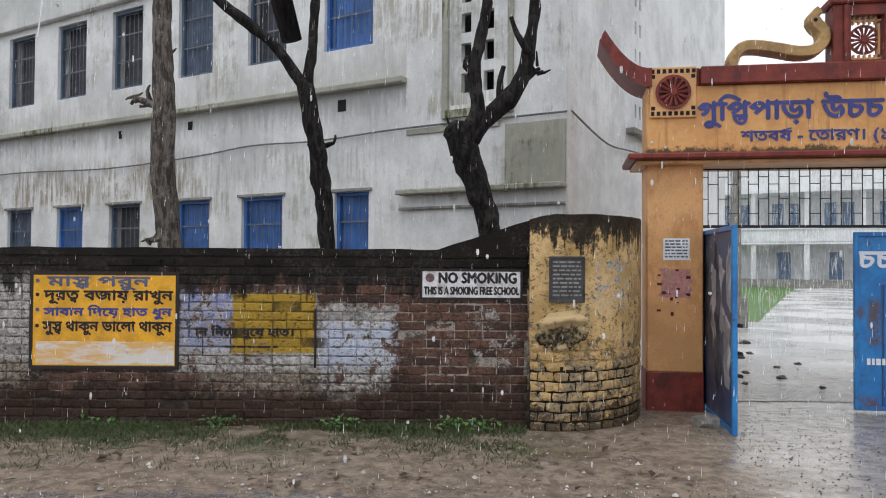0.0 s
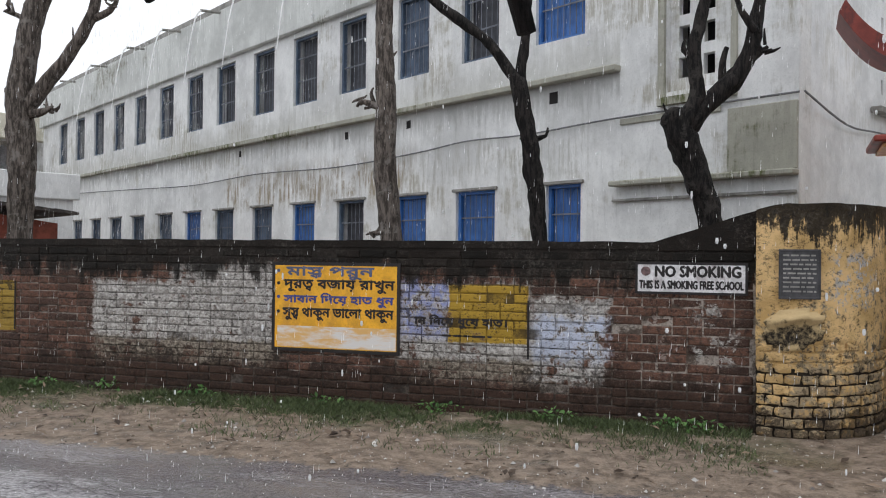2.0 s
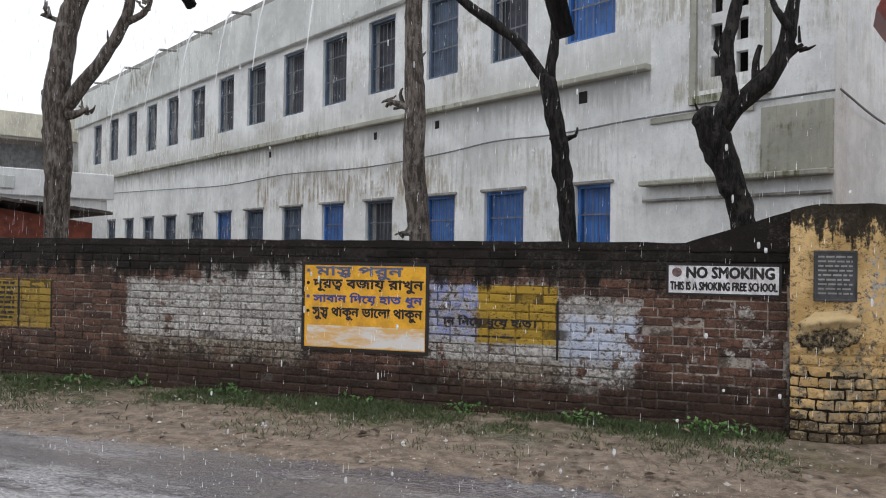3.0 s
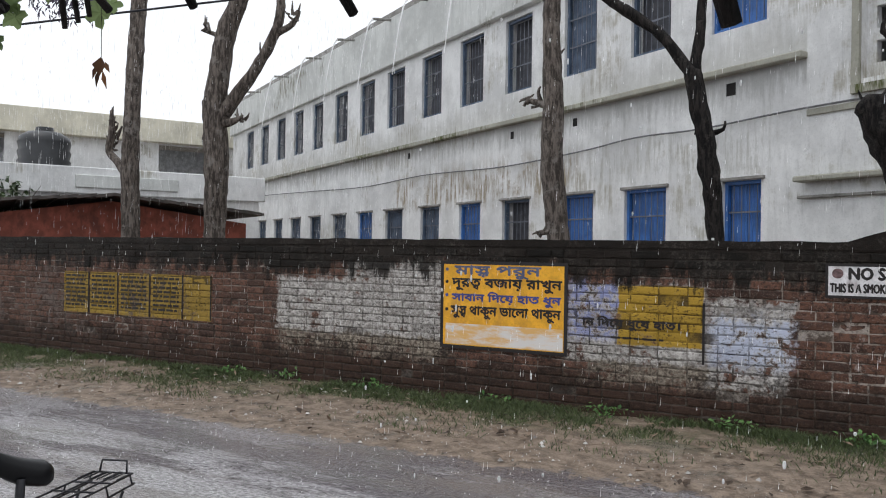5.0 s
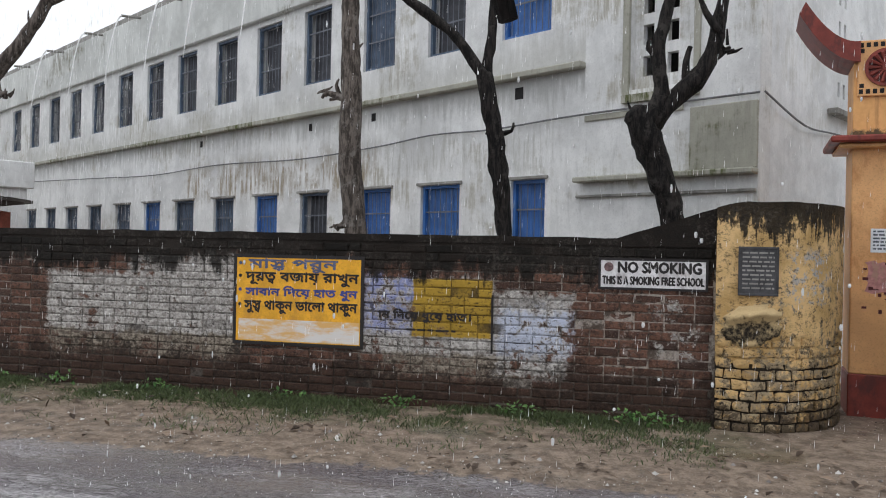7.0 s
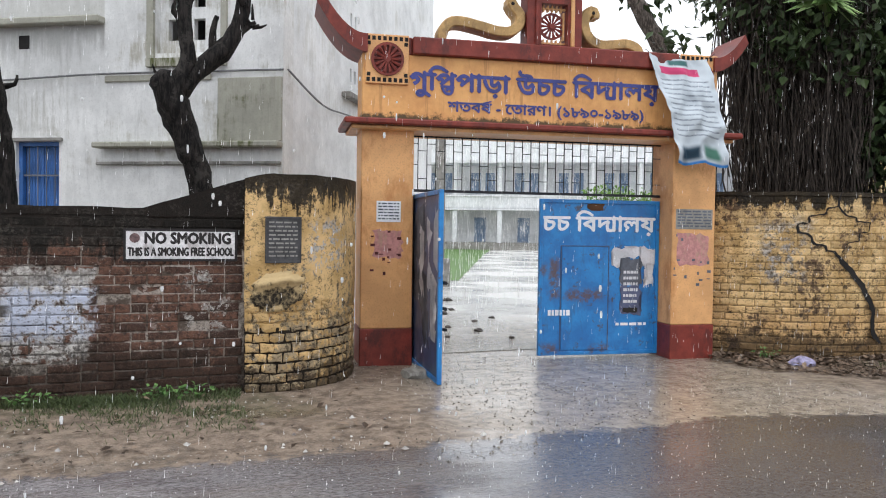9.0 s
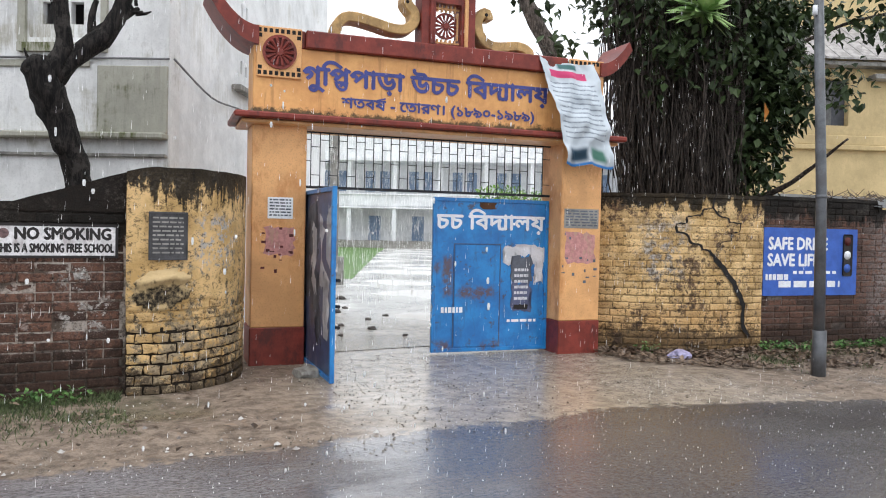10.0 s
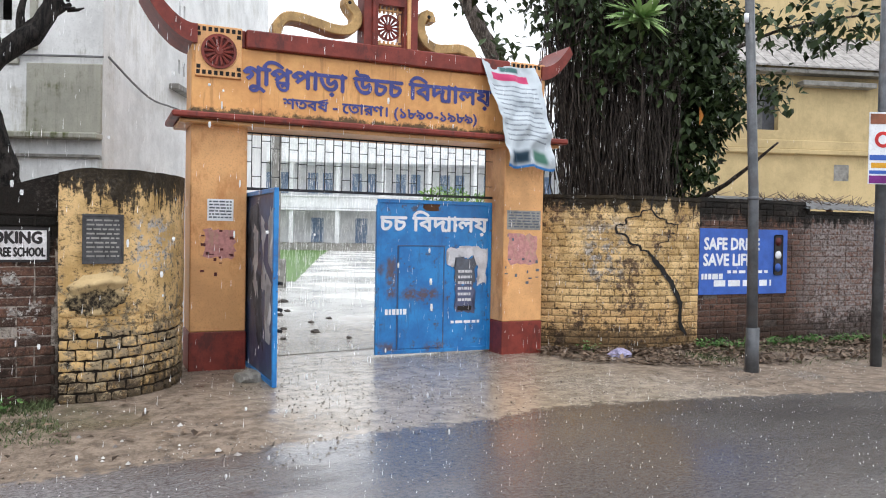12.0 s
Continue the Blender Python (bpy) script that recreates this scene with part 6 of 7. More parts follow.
# ---- bicycle parked at the roadside ----
bike = thing("bicycle", "black roadster bicycle with a worn saddle and wire carrier", "bicycle", pose(-2.33, 1.53, 0, 0, 0, 21.2) @ Matrix.Scale(0.91, 4))
bm = bmesh.new()
prev = None
for k in range(13):
    t = k / 12
    y = -0.12 + 0.22 * t
    w = 0.017 + 0.044 * max(0, (t - 0.25) / 0.75) ** 0.8
    z = 0.985 - 0.014 * math.sin(t * math.pi) - 0.10 * t
    w, cap = w * (1 - max(0, t - 0.8) ** 2 * 8) * (0.7 if k == 0 else 1), 0.65 if k in (0, 12) else 1
    ring = [bm.verts.new((w * math.cos(a), y, z + cap * (0.026 + 0.010 * t) * math.sin(a) - ((0.02 + 0.014 * math.sin(t * math.pi)) if math.sin(a) < -0.4 else 0))) for a in (2 * math.pi * i / 12 for i in range(12))]
    if prev:
        for i in range(12):
            bm.faces.new((prev[i], prev[(i + 1) % 12], ring[(i + 1) % 12], ring[i]))
    else:
        bm.faces.new(ring[::-1])
    prev = ring
bm.faces.new(prev)
bmesh.ops.transform(bm, matrix=pose(-0.02, -0.01, 0, 0, 0, -32), verts=bm.verts[:])
part("saddle", bm, SADDLE, bike, "glossy black saddle", smooth=True)
pipe("seat_post", [(0, -0.03, 0.88), (0, -0.06, 0.55)], 0.016, IRON, bike)
pipe("seat_clamp", [(0, -0.06, 0.78), (0, -0.05, 0.70)], 0.03, IRON, bike)
pipe("frame_tube", [(0, -0.06, 0.66), (0, -0.20, 0.30), (0, -0.60, 0.72)], 0.016, IRON, bike)
for sx in (-0.05, 0.05):
    pipe("stay", [(sx * 0.4, -0.05, 0.66), (sx, 0.24, 0.33)], 0.009, IRON, bike)
    pipe("chain_stay", [(sx * 0.6, -0.20, 0.30), (sx, 0.24, 0.33)], 0.009, IRON, bike)
    pipe("fork_blade", [(sx, -0.62, 0.62), (sx, -0.76, 0.34)], 0.011, IRON, bike)
pipe("handlebar", [(-0.17, -0.54, 0.96), (-0.14, -0.63, 0.97), (0, -0.65, 0.94), (0.14, -0.63, 0.97), (0.17, -0.54, 0.96)], 0.012, STEEL, bike)
pipe("steering_tube", [(0, -0.60, 0.96), (0, -0.63, 0.62)], 0.017, IRON, bike)


def wheel(y):
    bm = bmesh.new()
    n, m = 36, 8
    rings = []
    for i in range(n):
        a = 2 * math.pi * i / n
        rings.append([bm.verts.new((0.018 * math.cos(b), y + (0.315 + 0.018 * math.sin(b)) * math.cos(a), 0.335 + (0.315 + 0.018 * math.sin(b)) * math.sin(a))) for b in (2 * math.pi * k / m for k in range(m))])
    for i in range(n):
        p, q = rings[i], rings[(i + 1) % n]
        for k in range(m):
            bm.faces.new((p[k], p[(k + 1) % m], q[(k + 1) % m], q[k]))
    w = part("wheel", bm, RUBBER, bike, smooth=True)
    pipe("hub", [(-0.05, y, 0.335), (0.05, y, 0.335)], 0.02, STEEL, w)
    bm = bmesh.new()
    for i in range(20):
        a = 2 * math.pi * i / 20
        tube(bm, [(0.02 * (-1) ** i, y, 0.335), (0, y + 0.3 * math.cos(a), 0.335 + 0.3 * math.sin(a))], [0.0015, 0.0015], 4, cap=False)
    tagged(part("spokes", bm, STEEL, w), kind="stuff")
    bm = bmesh.new()
    prev = None
    for i in range(13):
        a = math.pi * (0.05 + 0.8 * i / 12) if y > 0 else math.pi * (0.2 + 0.7 * i / 12)
        cur = [bm.verts.new((x, y + r * math.cos(a), 0.335 + r * math.sin(a))) for x, r in ((-0.03, 0.345), (-0.02, 0.362), (0.02, 0.362), (0.03, 0.345))]
        if prev:
            for k in range(3):
                bm.faces.new((prev[k], prev[k + 1], cur[k + 1], cur[k]))
        prev = cur
    part("mudguard", bm, simple("red_mudguard", (0.20, 0.02, 0.02), 0.3) if y > 0 else IRON, w, "dark red mudguard" if y > 0 else "")


wheel(0.26)
wheel(-0.78)
carrier = part("carrier", bmesh.new(), IRON, bike, "black wire luggage carrier")
for sx in (-0.085, -0.030, 0.030, 0.085):
    pipe("carrier_wire", [(sx * 0.6, 0.03, 0.715), (sx, 0.12, 0.745), (sx, 0.56, 0.735)], 0.0042, IRON, carrier, 6)
for y in (0.14, 0.27, 0.40, 0.56):
    pipe("carrier_wire", [(-0.088, y, 0.748 - (y - 0.14) * 0.03), (0.088, y, 0.748 - (y - 0.14) * 0.03)], 0.0042, IRON, carrier, 6)
for k in range(7):
    pipe("carrier_wire", [(-0.085 + 0.028 * k, 0.44, 0.742), (-0.085 + 0.028 * k, 0.56, 0.738)], 0.003, IRON, carrier, 5)
pipe("carrier_loop", [(-0.06, 0.56, 0.735), (-0.055, 0.57, 0.785), (0.055, 0.57, 0.785), (0.06, 0.56, 0.735)], 0.0048, IRON, carrier, 6)
for sx in (-0.095, 0.095):
    pipe("carrier_rail", [(sx * 0.7, 0.04, 0.68), (sx, 0.12, 0.70), (sx, 0.56, 0.695)], 0.0045, IRON, carrier, 6)
    for y in (0.16, 0.36, 0.54):
        pipe("carrier_strut", [(sx * 0.9, y, 0.745 - (y - 0.14) * 0.03), (sx, y, 0.699)], 0.004, IRON, carrier, 5)
    pipe("carrier_leg", [(sx, 0.47, 0.69), (sx * 0.7, 0.26, 0.34)], 0.006, IRON, carrier, 6)

# ---- awning over the viewer, sticks and creeper that hang from it ----
awning = thing("thatch_awning", "low thatched shop awning with stick ends hanging from it", "awning", pose(0, 0, 0))
bm = bmesh.new()
rng = random.Random(4)


def lobed_leaf(bm, p, d, up, l):
    """A broad leaf with five blunt lobes, a little cupped."""
    d = d.normalized()
    s = d.cross(up).normalized()
    mid = bm.verts.new(p + d * l * 0.42)
    ring = []
    n = 25
    for i in range(n):
        a = 2 * math.pi * (i + 0.5) / n
        r = l * (0.50 + 0.11 * math.cos(5 * a) + 0.05 * math.cos(11 * a + p.x * 40)) * (0.55 if abs(a - math.pi) < 0.2 else 1)
        ring.append(bm.verts.new(p + d * (l * 0.42 + r * math.cos(a)) + s * (r * math.sin(a) * 0.95) + up.normalized() * (l * 0.10 * abs(math.sin(a)) + rng.uniform(-0.03, 0.03) * l)))
    for i in range(n):
        bm.faces.new((mid, ring[i], ring[(i + 1) % n]))


for k in range(260):
    x, z = rng.uniform(-3.2, 3.0), rng.uniform(2.26, 2.36)
    tube(bm, [(x, -1.2, z + 0.5), (x + rng.uniform(-0.1, 0.1), 0.0, z + 0.2), (x + rng.uniform(-0.12, 0.12), rng.uniform(0.70, 0.95), z - 0.02)], [0.02, 0.02, 0.008], 4)
tagged(part("thatch", bm, simple("old_thatch", (0.16, 0.11, 0.06), 0.9), awning), kind="stuff")
pipe("beam", [(-3.3, 0.80, 2.22), (3.0, 0.80, 2.22)], 0.035, BARK_BLACK, awning)
for x in (-3.25, 2.9):
    pipe("post", [(x, 0.80, 0), (x, 0.80, 2.22)], 0.045, BARK_BLACK, awning)
for pts, r in (([(-0.24, 0.84, 2.24), (-0.20, 0.92, 1.98), (-0.155, 0.94, 1.805)], 0.017), ([(-0.70, 0.74, 2.24), (-0.62, 0.76, 1.90), (-0.575, 0.77, 1.825)], 0.009),
               ([(-1.45, 0.72, 2.24), (-1.24, 0.68, 1.95), (-1.18, 0.71, 1.895)], 0.012), ([(-1.02, 0.80, 2.22), (-0.97, 0.84, 1.98), (-0.93, 0.85, 1.905)], 0.010)):
    pipe("stick", pts, [r * 0.9, r, r * 0.75], BARK_BLACK, awning, 7)
for pts, r in (([(-1.38, 0.45, 2.30), (-1.30, 0.43, 1.74), (-1.06, 0.547, 1.807), (-0.991, 0.587, 1.836)], 0.0085), ([(-0.94, 0.62, 2.25), (-0.929, 0.623, 1.874), (-0.923, 0.627, 1.812)], 0.0045),
               ([(-0.93, 0.63, 2.25), (-0.917, 0.630, 1.874), (-0.908, 0.635, 1.820)], 0.004), ([(-0.91, 0.64, 2.25), (-0.902, 0.639, 1.867), (-0.896, 0.642, 1.828)], 0.004), ([(-0.92, 0.64, 2.25), (-0.895, 0.644, 1.862), (-0.874, 0.654, 1.836)], 0.007)):
    pipe("stick", pts, [r * 0.9] + [r] * (len(pts) - 2) + [r * 0.8], BARK_BLACK, awning, 7)
bm = bmesh.new()
for k in range(60):
    x, z = rng.uniform(-1.12, -1.02), rng.uniform(1.83, 1.90)
    tube(bm, [(x - 0.05, 0.50, 2.30), (x - 0.01, 0.54, 1.95), (x + rng.uniform(0, 0.03), 0.56 + rng.uniform(-0.02, 0.02), z)], [0.006, 0.005, 0.003], 4)
tagged(part("straw_tuft", bm, simple("brown_straw", (0.20, 0.12, 0.06), 0.9), awning, "ragged brown straw"), kind="stuff")
creeper = thing("creeper", "leafy creeper hanging from the awning with a dead leaf", "plant", pose(-1.8, 1.25, 0))
bm = bmesh.new()
tube(bm, [(0.2, -0.45, 2.24), (0.07, 0.05, 2.22), (0.068, 0.06, 2.15), (0.07, 0.06, 2.02)], [0.006, 0.003, 0.001, 0.001], 5)
limb(bm, [(0.2, -0.45, 2.24, 0.006), (-0.1, 0.0, 2.24, 0.006), (-0.3, -0.1, 2.16, 0.004)], 5, 0, 0.05)
part("stem", bm, BARK_BLACK, creeper)
bm = bmesh.new()
lobed_leaf(bm, Vector((0.06, 0.06, 2.165)), Vector((0.1, 0, -1)), Vector((0.2, -1, 0)), 0.075)
lobed_leaf(bm, Vector((0.12, 0.04, 2.16)), Vector((0.3, 0, -0.6)), Vector((0.9, -0.6, 0)), 0.05)
for x, z, l in ((-0.06, 2.20, 0.07), (-0.12, 2.17, 0.08), (-0.17, 2.13, 0.07), (-0.21, 2.15, 0.08), (-0.03, 2.18, 0.06), (-0.26, 2.10, 0.06), (-0.15, 2.16, 0.06), (-0.24, 2.16, 0.09), (-0.19, 2.19, 0.09), (-0.28, 2.14, 0.09), (-0.10, 2.19, 0.08), (-0.22, 2.06, 0.05), (-0.29, 2.06, 0.06)):
    lobed_leaf(bm, Vector((x, -0.05 + rng.uniform(-0.03, 0.03), z + 0.02)), Vector((rng.uniform(-0.7, 0.7), 0, -0.8)), Vector((rng.uniform(-0.3, 0.6), -1, rng.uniform(-0.2, 0.7))), l * 0.95)
tagged(part("leaves", bm, CREEPER, creeper), kind="stuff")
bm = bmesh.new()
leaf_quad(bm, Vector((0.07, 0.06, 2.02)), Vector((-0.1, 0, -1)), Vector((0.3, -1, 0)), 0.05, 0.020)
for x, z, e, l in ((0.055, 2.00, -0.5, 0.04), (0.075, 1.985, 0.35, 0.055), (0.062, 1.99, -0.2, 0.05), (0.085, 2.005, 0.6, 0.035)):
    leaf_quad(bm, Vector((x, 0.06, z)), Vector((e, 0, -1)), Vector((0.3, -1, 0)), l, 0.007)
part("dead_leaf", bm, LEAF_BROWN, creeper)
bm = bmesh.new()
for k in range(260):
    leaf_quad(bm, Vector((rng.gauss(-0.01, 0.045), rng.uniform(-0.05, 0.05), rng.gauss(2.17, 0.03))), Vector((rng.uniform(-1, 1), 0, rng.uniform(-1, 0.4))), Vector((0.2, -1, 0)), rng.uniform(0.012, 0.03), 0.0025)
tagged(part("blossom", bm, simple("dull_purple_blossom", (0.10, 0.08, 0.13), 0.6), creeper), kind="stuff")
wire = thing("overhead_wire", "black overhead wires crossing above the road", "cable", pose(0, 0, 0))
pipe("strand", [(-14, -1.4, 2.6), (-5.67, 3.66, 3.23), (-4.22, 4.49, 3.47), (4, 8.5, 5.6), (12, 12, 7.5)], 0.009, IRON, wire, 5)

# ---- curved walls beside the gate ----
class Line:
    """A plan line, walked by its length."""

    def __init__(self, pts):
        self.q = smooth_line([(x, y, 0, 0) for x, y in pts], 0.02)
        self.s = [0.0]
        for a, b in zip(self.q, self.q[1:]):
            self.s.append(self.s[-1] + (b.xyz - a.xyz).length)
        self.length = self.s[-1]

    def at(self, s):
        i = max(1, min(len(self.s) - 1, next((k for k, v in enumerate(self.s) if v >= s), len(self.s) - 1)))
        t = (s - self.s[i - 1]) / (self.s[i] - self.s[i - 1])
        a, b = self.q[i - 1].xyz, self.q[i].xyz
        d = (b - a).normalized()
        return a.lerp(b, t), math.atan2(d.y, d.x)


def curved_body(name, line, top, material, label, inset=0.012, thick=0.24):
    bm = bmesh.new()
    n = int(line.length / 0.05)
    prev = None
    for k in range(n + 1):
        s = line.length * k / n
        p, a = line.at(s)
        nrm = Vector((-math.sin(a), math.cos(a), 0))
        z = top(s)
        cur = [bm.verts.new((*(p + nrm * o).xy, h)) for o, h in ((inset, 0), (inset, z - 0.05), (-0.006, z - 0.045), (-0.006, z), (thick, z), (thick, 0))]
        if prev:
            for i in range(5):
                bm.faces.new((prev[i], cur[i], cur[i + 1], prev[i + 1]))
        else:
            bm.faces.new(cur)
        prev = cur
    bm.faces.new(prev[::-1])
    bmesh.ops.recalc_face_normals(bm, faces=bm.faces[:])
    return tagged(part(name, bm, material, None, label), category="wall", kind="structure")


def lay_bricks(wall, line, top, bl, ch, joint, material, chosen, seed, uneven=0.004, skip=None, rough=0.003):
    """Courses of bricks along a plan line; chosen(s, z) picks the ones that are objects of their own."""
    rng = random.Random(seed)
    shapes = {}
    verts, faces = [], []
    row, z = 0, 0.0
    while z + ch < max(top(line.length * k / 20) for k in range(21)):
        s = -bl * (0.5 if row % 2 else 0.0)
        while s < line.length:
            l = bl * rng.choice((1.0, 1.0, 1.0, 0.5) if bl > 0.2 else (1.0, 1.0, 0.9, 1.15))
            a0, a1 = max(0.0, s), min(line.length, s + l)
            s += l
            if a1 - a0 < 0.05 or z + ch > top((a0 + a1) / 2) - 0.03 or (skip and skip((a0 + a1) / 2, z)):
                continue
            w = round((a1 - a0 - joint) / 0.01) * 0.01
            h = ch - joint
            p, a = line.at(a0 + joint / 2)
            p2, _ = line.at(a1)
            a = math.atan2(p2.y - p.y, p2.x - p.x)
            nrm = Vector((-math.sin(a), math.cos(a), 0))
            off = max(-0.003, rng.gauss(0, uneven)) + (0.010 if rng.random() < 0.05 else 0)
            pos = p + nrm * off
            m = pose(pos.x, pos.y, z + joint / 2, 0, rng.gauss(0, 0.35), math.degrees(a))
            key = (w, rng.randrange(4))
            if key not in shapes:
                bm = chamfered_brick(w, h, c=0.006 + rough * 0.5, rng=rng, rough=rough)
                me = bpy.data.meshes.new("brick")
                bm.to_mesh(me)
                bm.free()
                me.materials.append(material)
                shapes[key] = me
            if chosen((a0 + a1) / 2, z):
                ob = new("brick", shapes[key])
                ob.parent, ob.matrix_local = wall, m
            else:
                base = len(verts)
                verts += [tuple(m @ v.co) for v in shapes[key].vertices]
                faces += [[base + i for i in f.vertices] for f in shapes[key].polygons]
        z += ch
        row += 1
    if faces:
        me = bpy.data.meshes.new("brickwork")
        me.from_pydata(verts, [], faces)
        me.materials.append(material)
        ob = new("brickwork", me)
        ob.parent = wall
        tagged(ob, kind="stuff")


LEFT = Line([(0.80, 7.10), (1.08, 7.04), (1.42, 7.12), (1.74, 7.36), (1.95, 7.70), (2.06, 8.05), (2.10, 8.25)])
left_top = lambda s: 1.95 + 0.05 * min(1, s / 0.25) + 0.012 * noise.noise(Vector((s * 4, 1, 0)))
RIGHT = Line([(6.42, 7.90), (6.72, 7.58), (7.10, 7.28), (7.60, 7.03), (8.10, 6.91), (8.60, 6.86)])
right_top = lambda s: 2.03 + 0.012 * noise.noise(Vector((s * 4, 2, 0)))
DARK = Line([(8.605, 6.90), (10.6, 6.58), (12.4, 6.30), (22, 4.8)])
dark_top = lambda s: (2.05 if s < 2.05 else 1.92) + 0.015 * noise.noise(Vector((s * 3, 3, 0)))
wall_left = curved_body("wall_left", LEFT, left_top, JOINT_YELLOW, "curved brick wall with flaking yellow wash and black algae", 0.026)
wall_right = curved_body("wall_right", RIGHT, right_top, JOINT_YELLOW2, "curved yellow-painted brick wall with a long stepped crack")
wall_far = curved_body("wall_far", DARK, dark_top, JOINT_DARK, "dark damp brick boundary wall with a painted sign")

# plaque and broken plaster pocket on the left curved wall
plaque = thing("stone_plaque", "dark engraved stone plaque set in the curved wall", "plaque", pose(1.13, 7.035, 0, 0, 0, 3))
part("slab", soft_boxes(0.006, (-0.155, 0.155, -0.022, 0.03, 1.20, 1.60)), STONE, plaque)
part("frame", soft_boxes(0.003, (-0.165, 0.165, -0.03, -0.023, 1.59, 1.61), (-0.165, 0.165, -0.03, -0.023, 1.19, 1.21), (-0.165, -0.15, -0.03, -0.023, 1.21, 1.59), (0.15, 0.165, -0.03, -0.023, 1.21, 1.59)), STONE, plaque)
bm = bmesh.new()
bars(bm, -0.13, 0.13, 1.23, 1.57, 9, -0.022, 0.5, 17)
tagged(part("engraving", bm, CONCRETE, plaque), kind="stuff")
bm = bmesh.new()
rows_ = []
for j in range(19):
    row = []
    for i in range(29):
        u, v = i / 28 * 2 - 1, j / 18 * 2 - 1
        x, z = 0.835 + 0.27 * (u + 1), 0.93 + 0.19 * v + 0.03 * u
        rag = 0.25 * noise.noise(Vector((u * 2.2, v * 2.2, 4))) + 0.12 * noise.noise(Vector((u * 6, v * 6, 1)))
        rr = (u * u + v * v) ** 0.5 + rag
        p, a = LEFT.at(max(0.0, x - 0.80))
        rim = 0.42 + 0.12 * (1 - u * u) + rag * 0.4
        lip = 0.075 * math.exp(-((v - rim) / (0.16 if v > rim else 0.26)) ** 2) * max(0.0, 1 - u * u) ** 0.6
        hollow = 0.03 * math.exp(-((v + 0.05) / 0.3) ** 2 - (u / 0.6) ** 2)
        y = p.y - 0.022 - lip + hollow * 0.3 + 0.012 * noise.noise(Vector((x * 22, z * 22, 0))) + (0.05 if rr > 0.93 else 0)
        row.append(bm.verts.new((p.x, y, z)))
    rows_.append(row)
for a, b in zip(rows_, rows_[1:]):
    for i in range(28):
        bm.faces.new((a[i], a[i + 1], b[i + 1], b[i]))
pk = Graph("shaded_broken_plaster", 0.8)
n2 = pk.noise(14, 6, 0.7)
# dark band below the bulge: the hollow's shade put into the colour
pm = pk.ramp(pk.math("ADD", pk.axis(2), pk.math("MULTIPLY", pk.math("SUBTRACT", n2, 0.5), 0.5)), 1.00, 0.90)
pm = pk.mul(pm, pk.ramp(pk.math("ADD", pk.axis(2), pk.math("MULTIPLY", pk.math("SUBTRACT", n2, 0.5), 0.5)), 0.74, 0.80))
pk.color(pk.mix(pm, pk.mix(n2, (0.46, 0.33, 0.17), (0.63, 0.47, 0.26)), pk.mix(pk.ramp(pk.noise(30, 6, 0.8), 0.44, 0.58), (0.020, 0.016, 0.013), (0.19, 0.145, 0.085))))
pk.bump(n2, 0.8, 0.03)
tagged(part("plaster_pocket", bm, pk.mat, wall_left, "broken bulge of plaster, the shade of its hollow painted on", smooth=True))
edge_at = lambda s: 0.80 + 0.16 * noise.noise(Vector((s * 2.3, 0, 5))) + 0.06 * noise.noise(Vector((s * 9, 0, 2)))
bm = bmesh.new()
rows_ = []
ns_, nz_ = 60, 44
for k in range(ns_ + 1):
    s = LEFT.length * k / ns_
    p, a = LEFT.at(s)
    nrm = Vector((-math.sin(a), math.cos(a), 0))
    row = []
    for j in range(nz_ + 1):
        z = 0.60 + (left_top(s) - 0.035 - 0.60) * j / nz_
        o = -0.004 + 0.007 * noise.noise(Vector((s * 5, z * 5, 0))) + 0.004 * noise.noise(Vector((s * 17, z * 17, 3)))
        if z < edge_at(s):
            o = 0.02
        row.append(bm.verts.new((*(p + nrm * o).xy, z)))
    rows_.append(row)
for a, b in zip(rows_, rows_[1:]):
    for j in range(nz_):
        bm.faces.new((a[j], b[j], b[j + 1], a[j + 1]))
part("plaster", bm, BRICK_YELLOW, wall_left, "uneven yellow-washed plaster skin", smooth=True)
# crack in the right-hand wall
CRACK = [(7.79, 2.04), (7.75, 1.86), (7.62, 1.84), (7.60, 1.76), (7.43, 1.74), (7.43, 1.66), (7.31, 1.64), (7.32, 1.54), (7.42, 1.52), (7.49, 1.40), (7.60, 1.38), (7.62, 1.32), (7.72, 1.31),
         (7.81, 1.19), (7.92, 1.10), (8.01, 0.98), (8.10, 0.90), (8.15, 0.79), (8.22, 0.68), (8.26, 0.56), (8.25, 0.42), (8.26, 0.33), (8.36, 0.20)]
BRANCH = [(7.75, 1.86), (7.84, 1.76), (7.98, 1.73), (8.0, 1.68), (8.18, 1.67), (8.16, 1.56), (8.04, 1.54), (8.03, 1.44), (7.88, 1.42), (7.81, 1.30)]
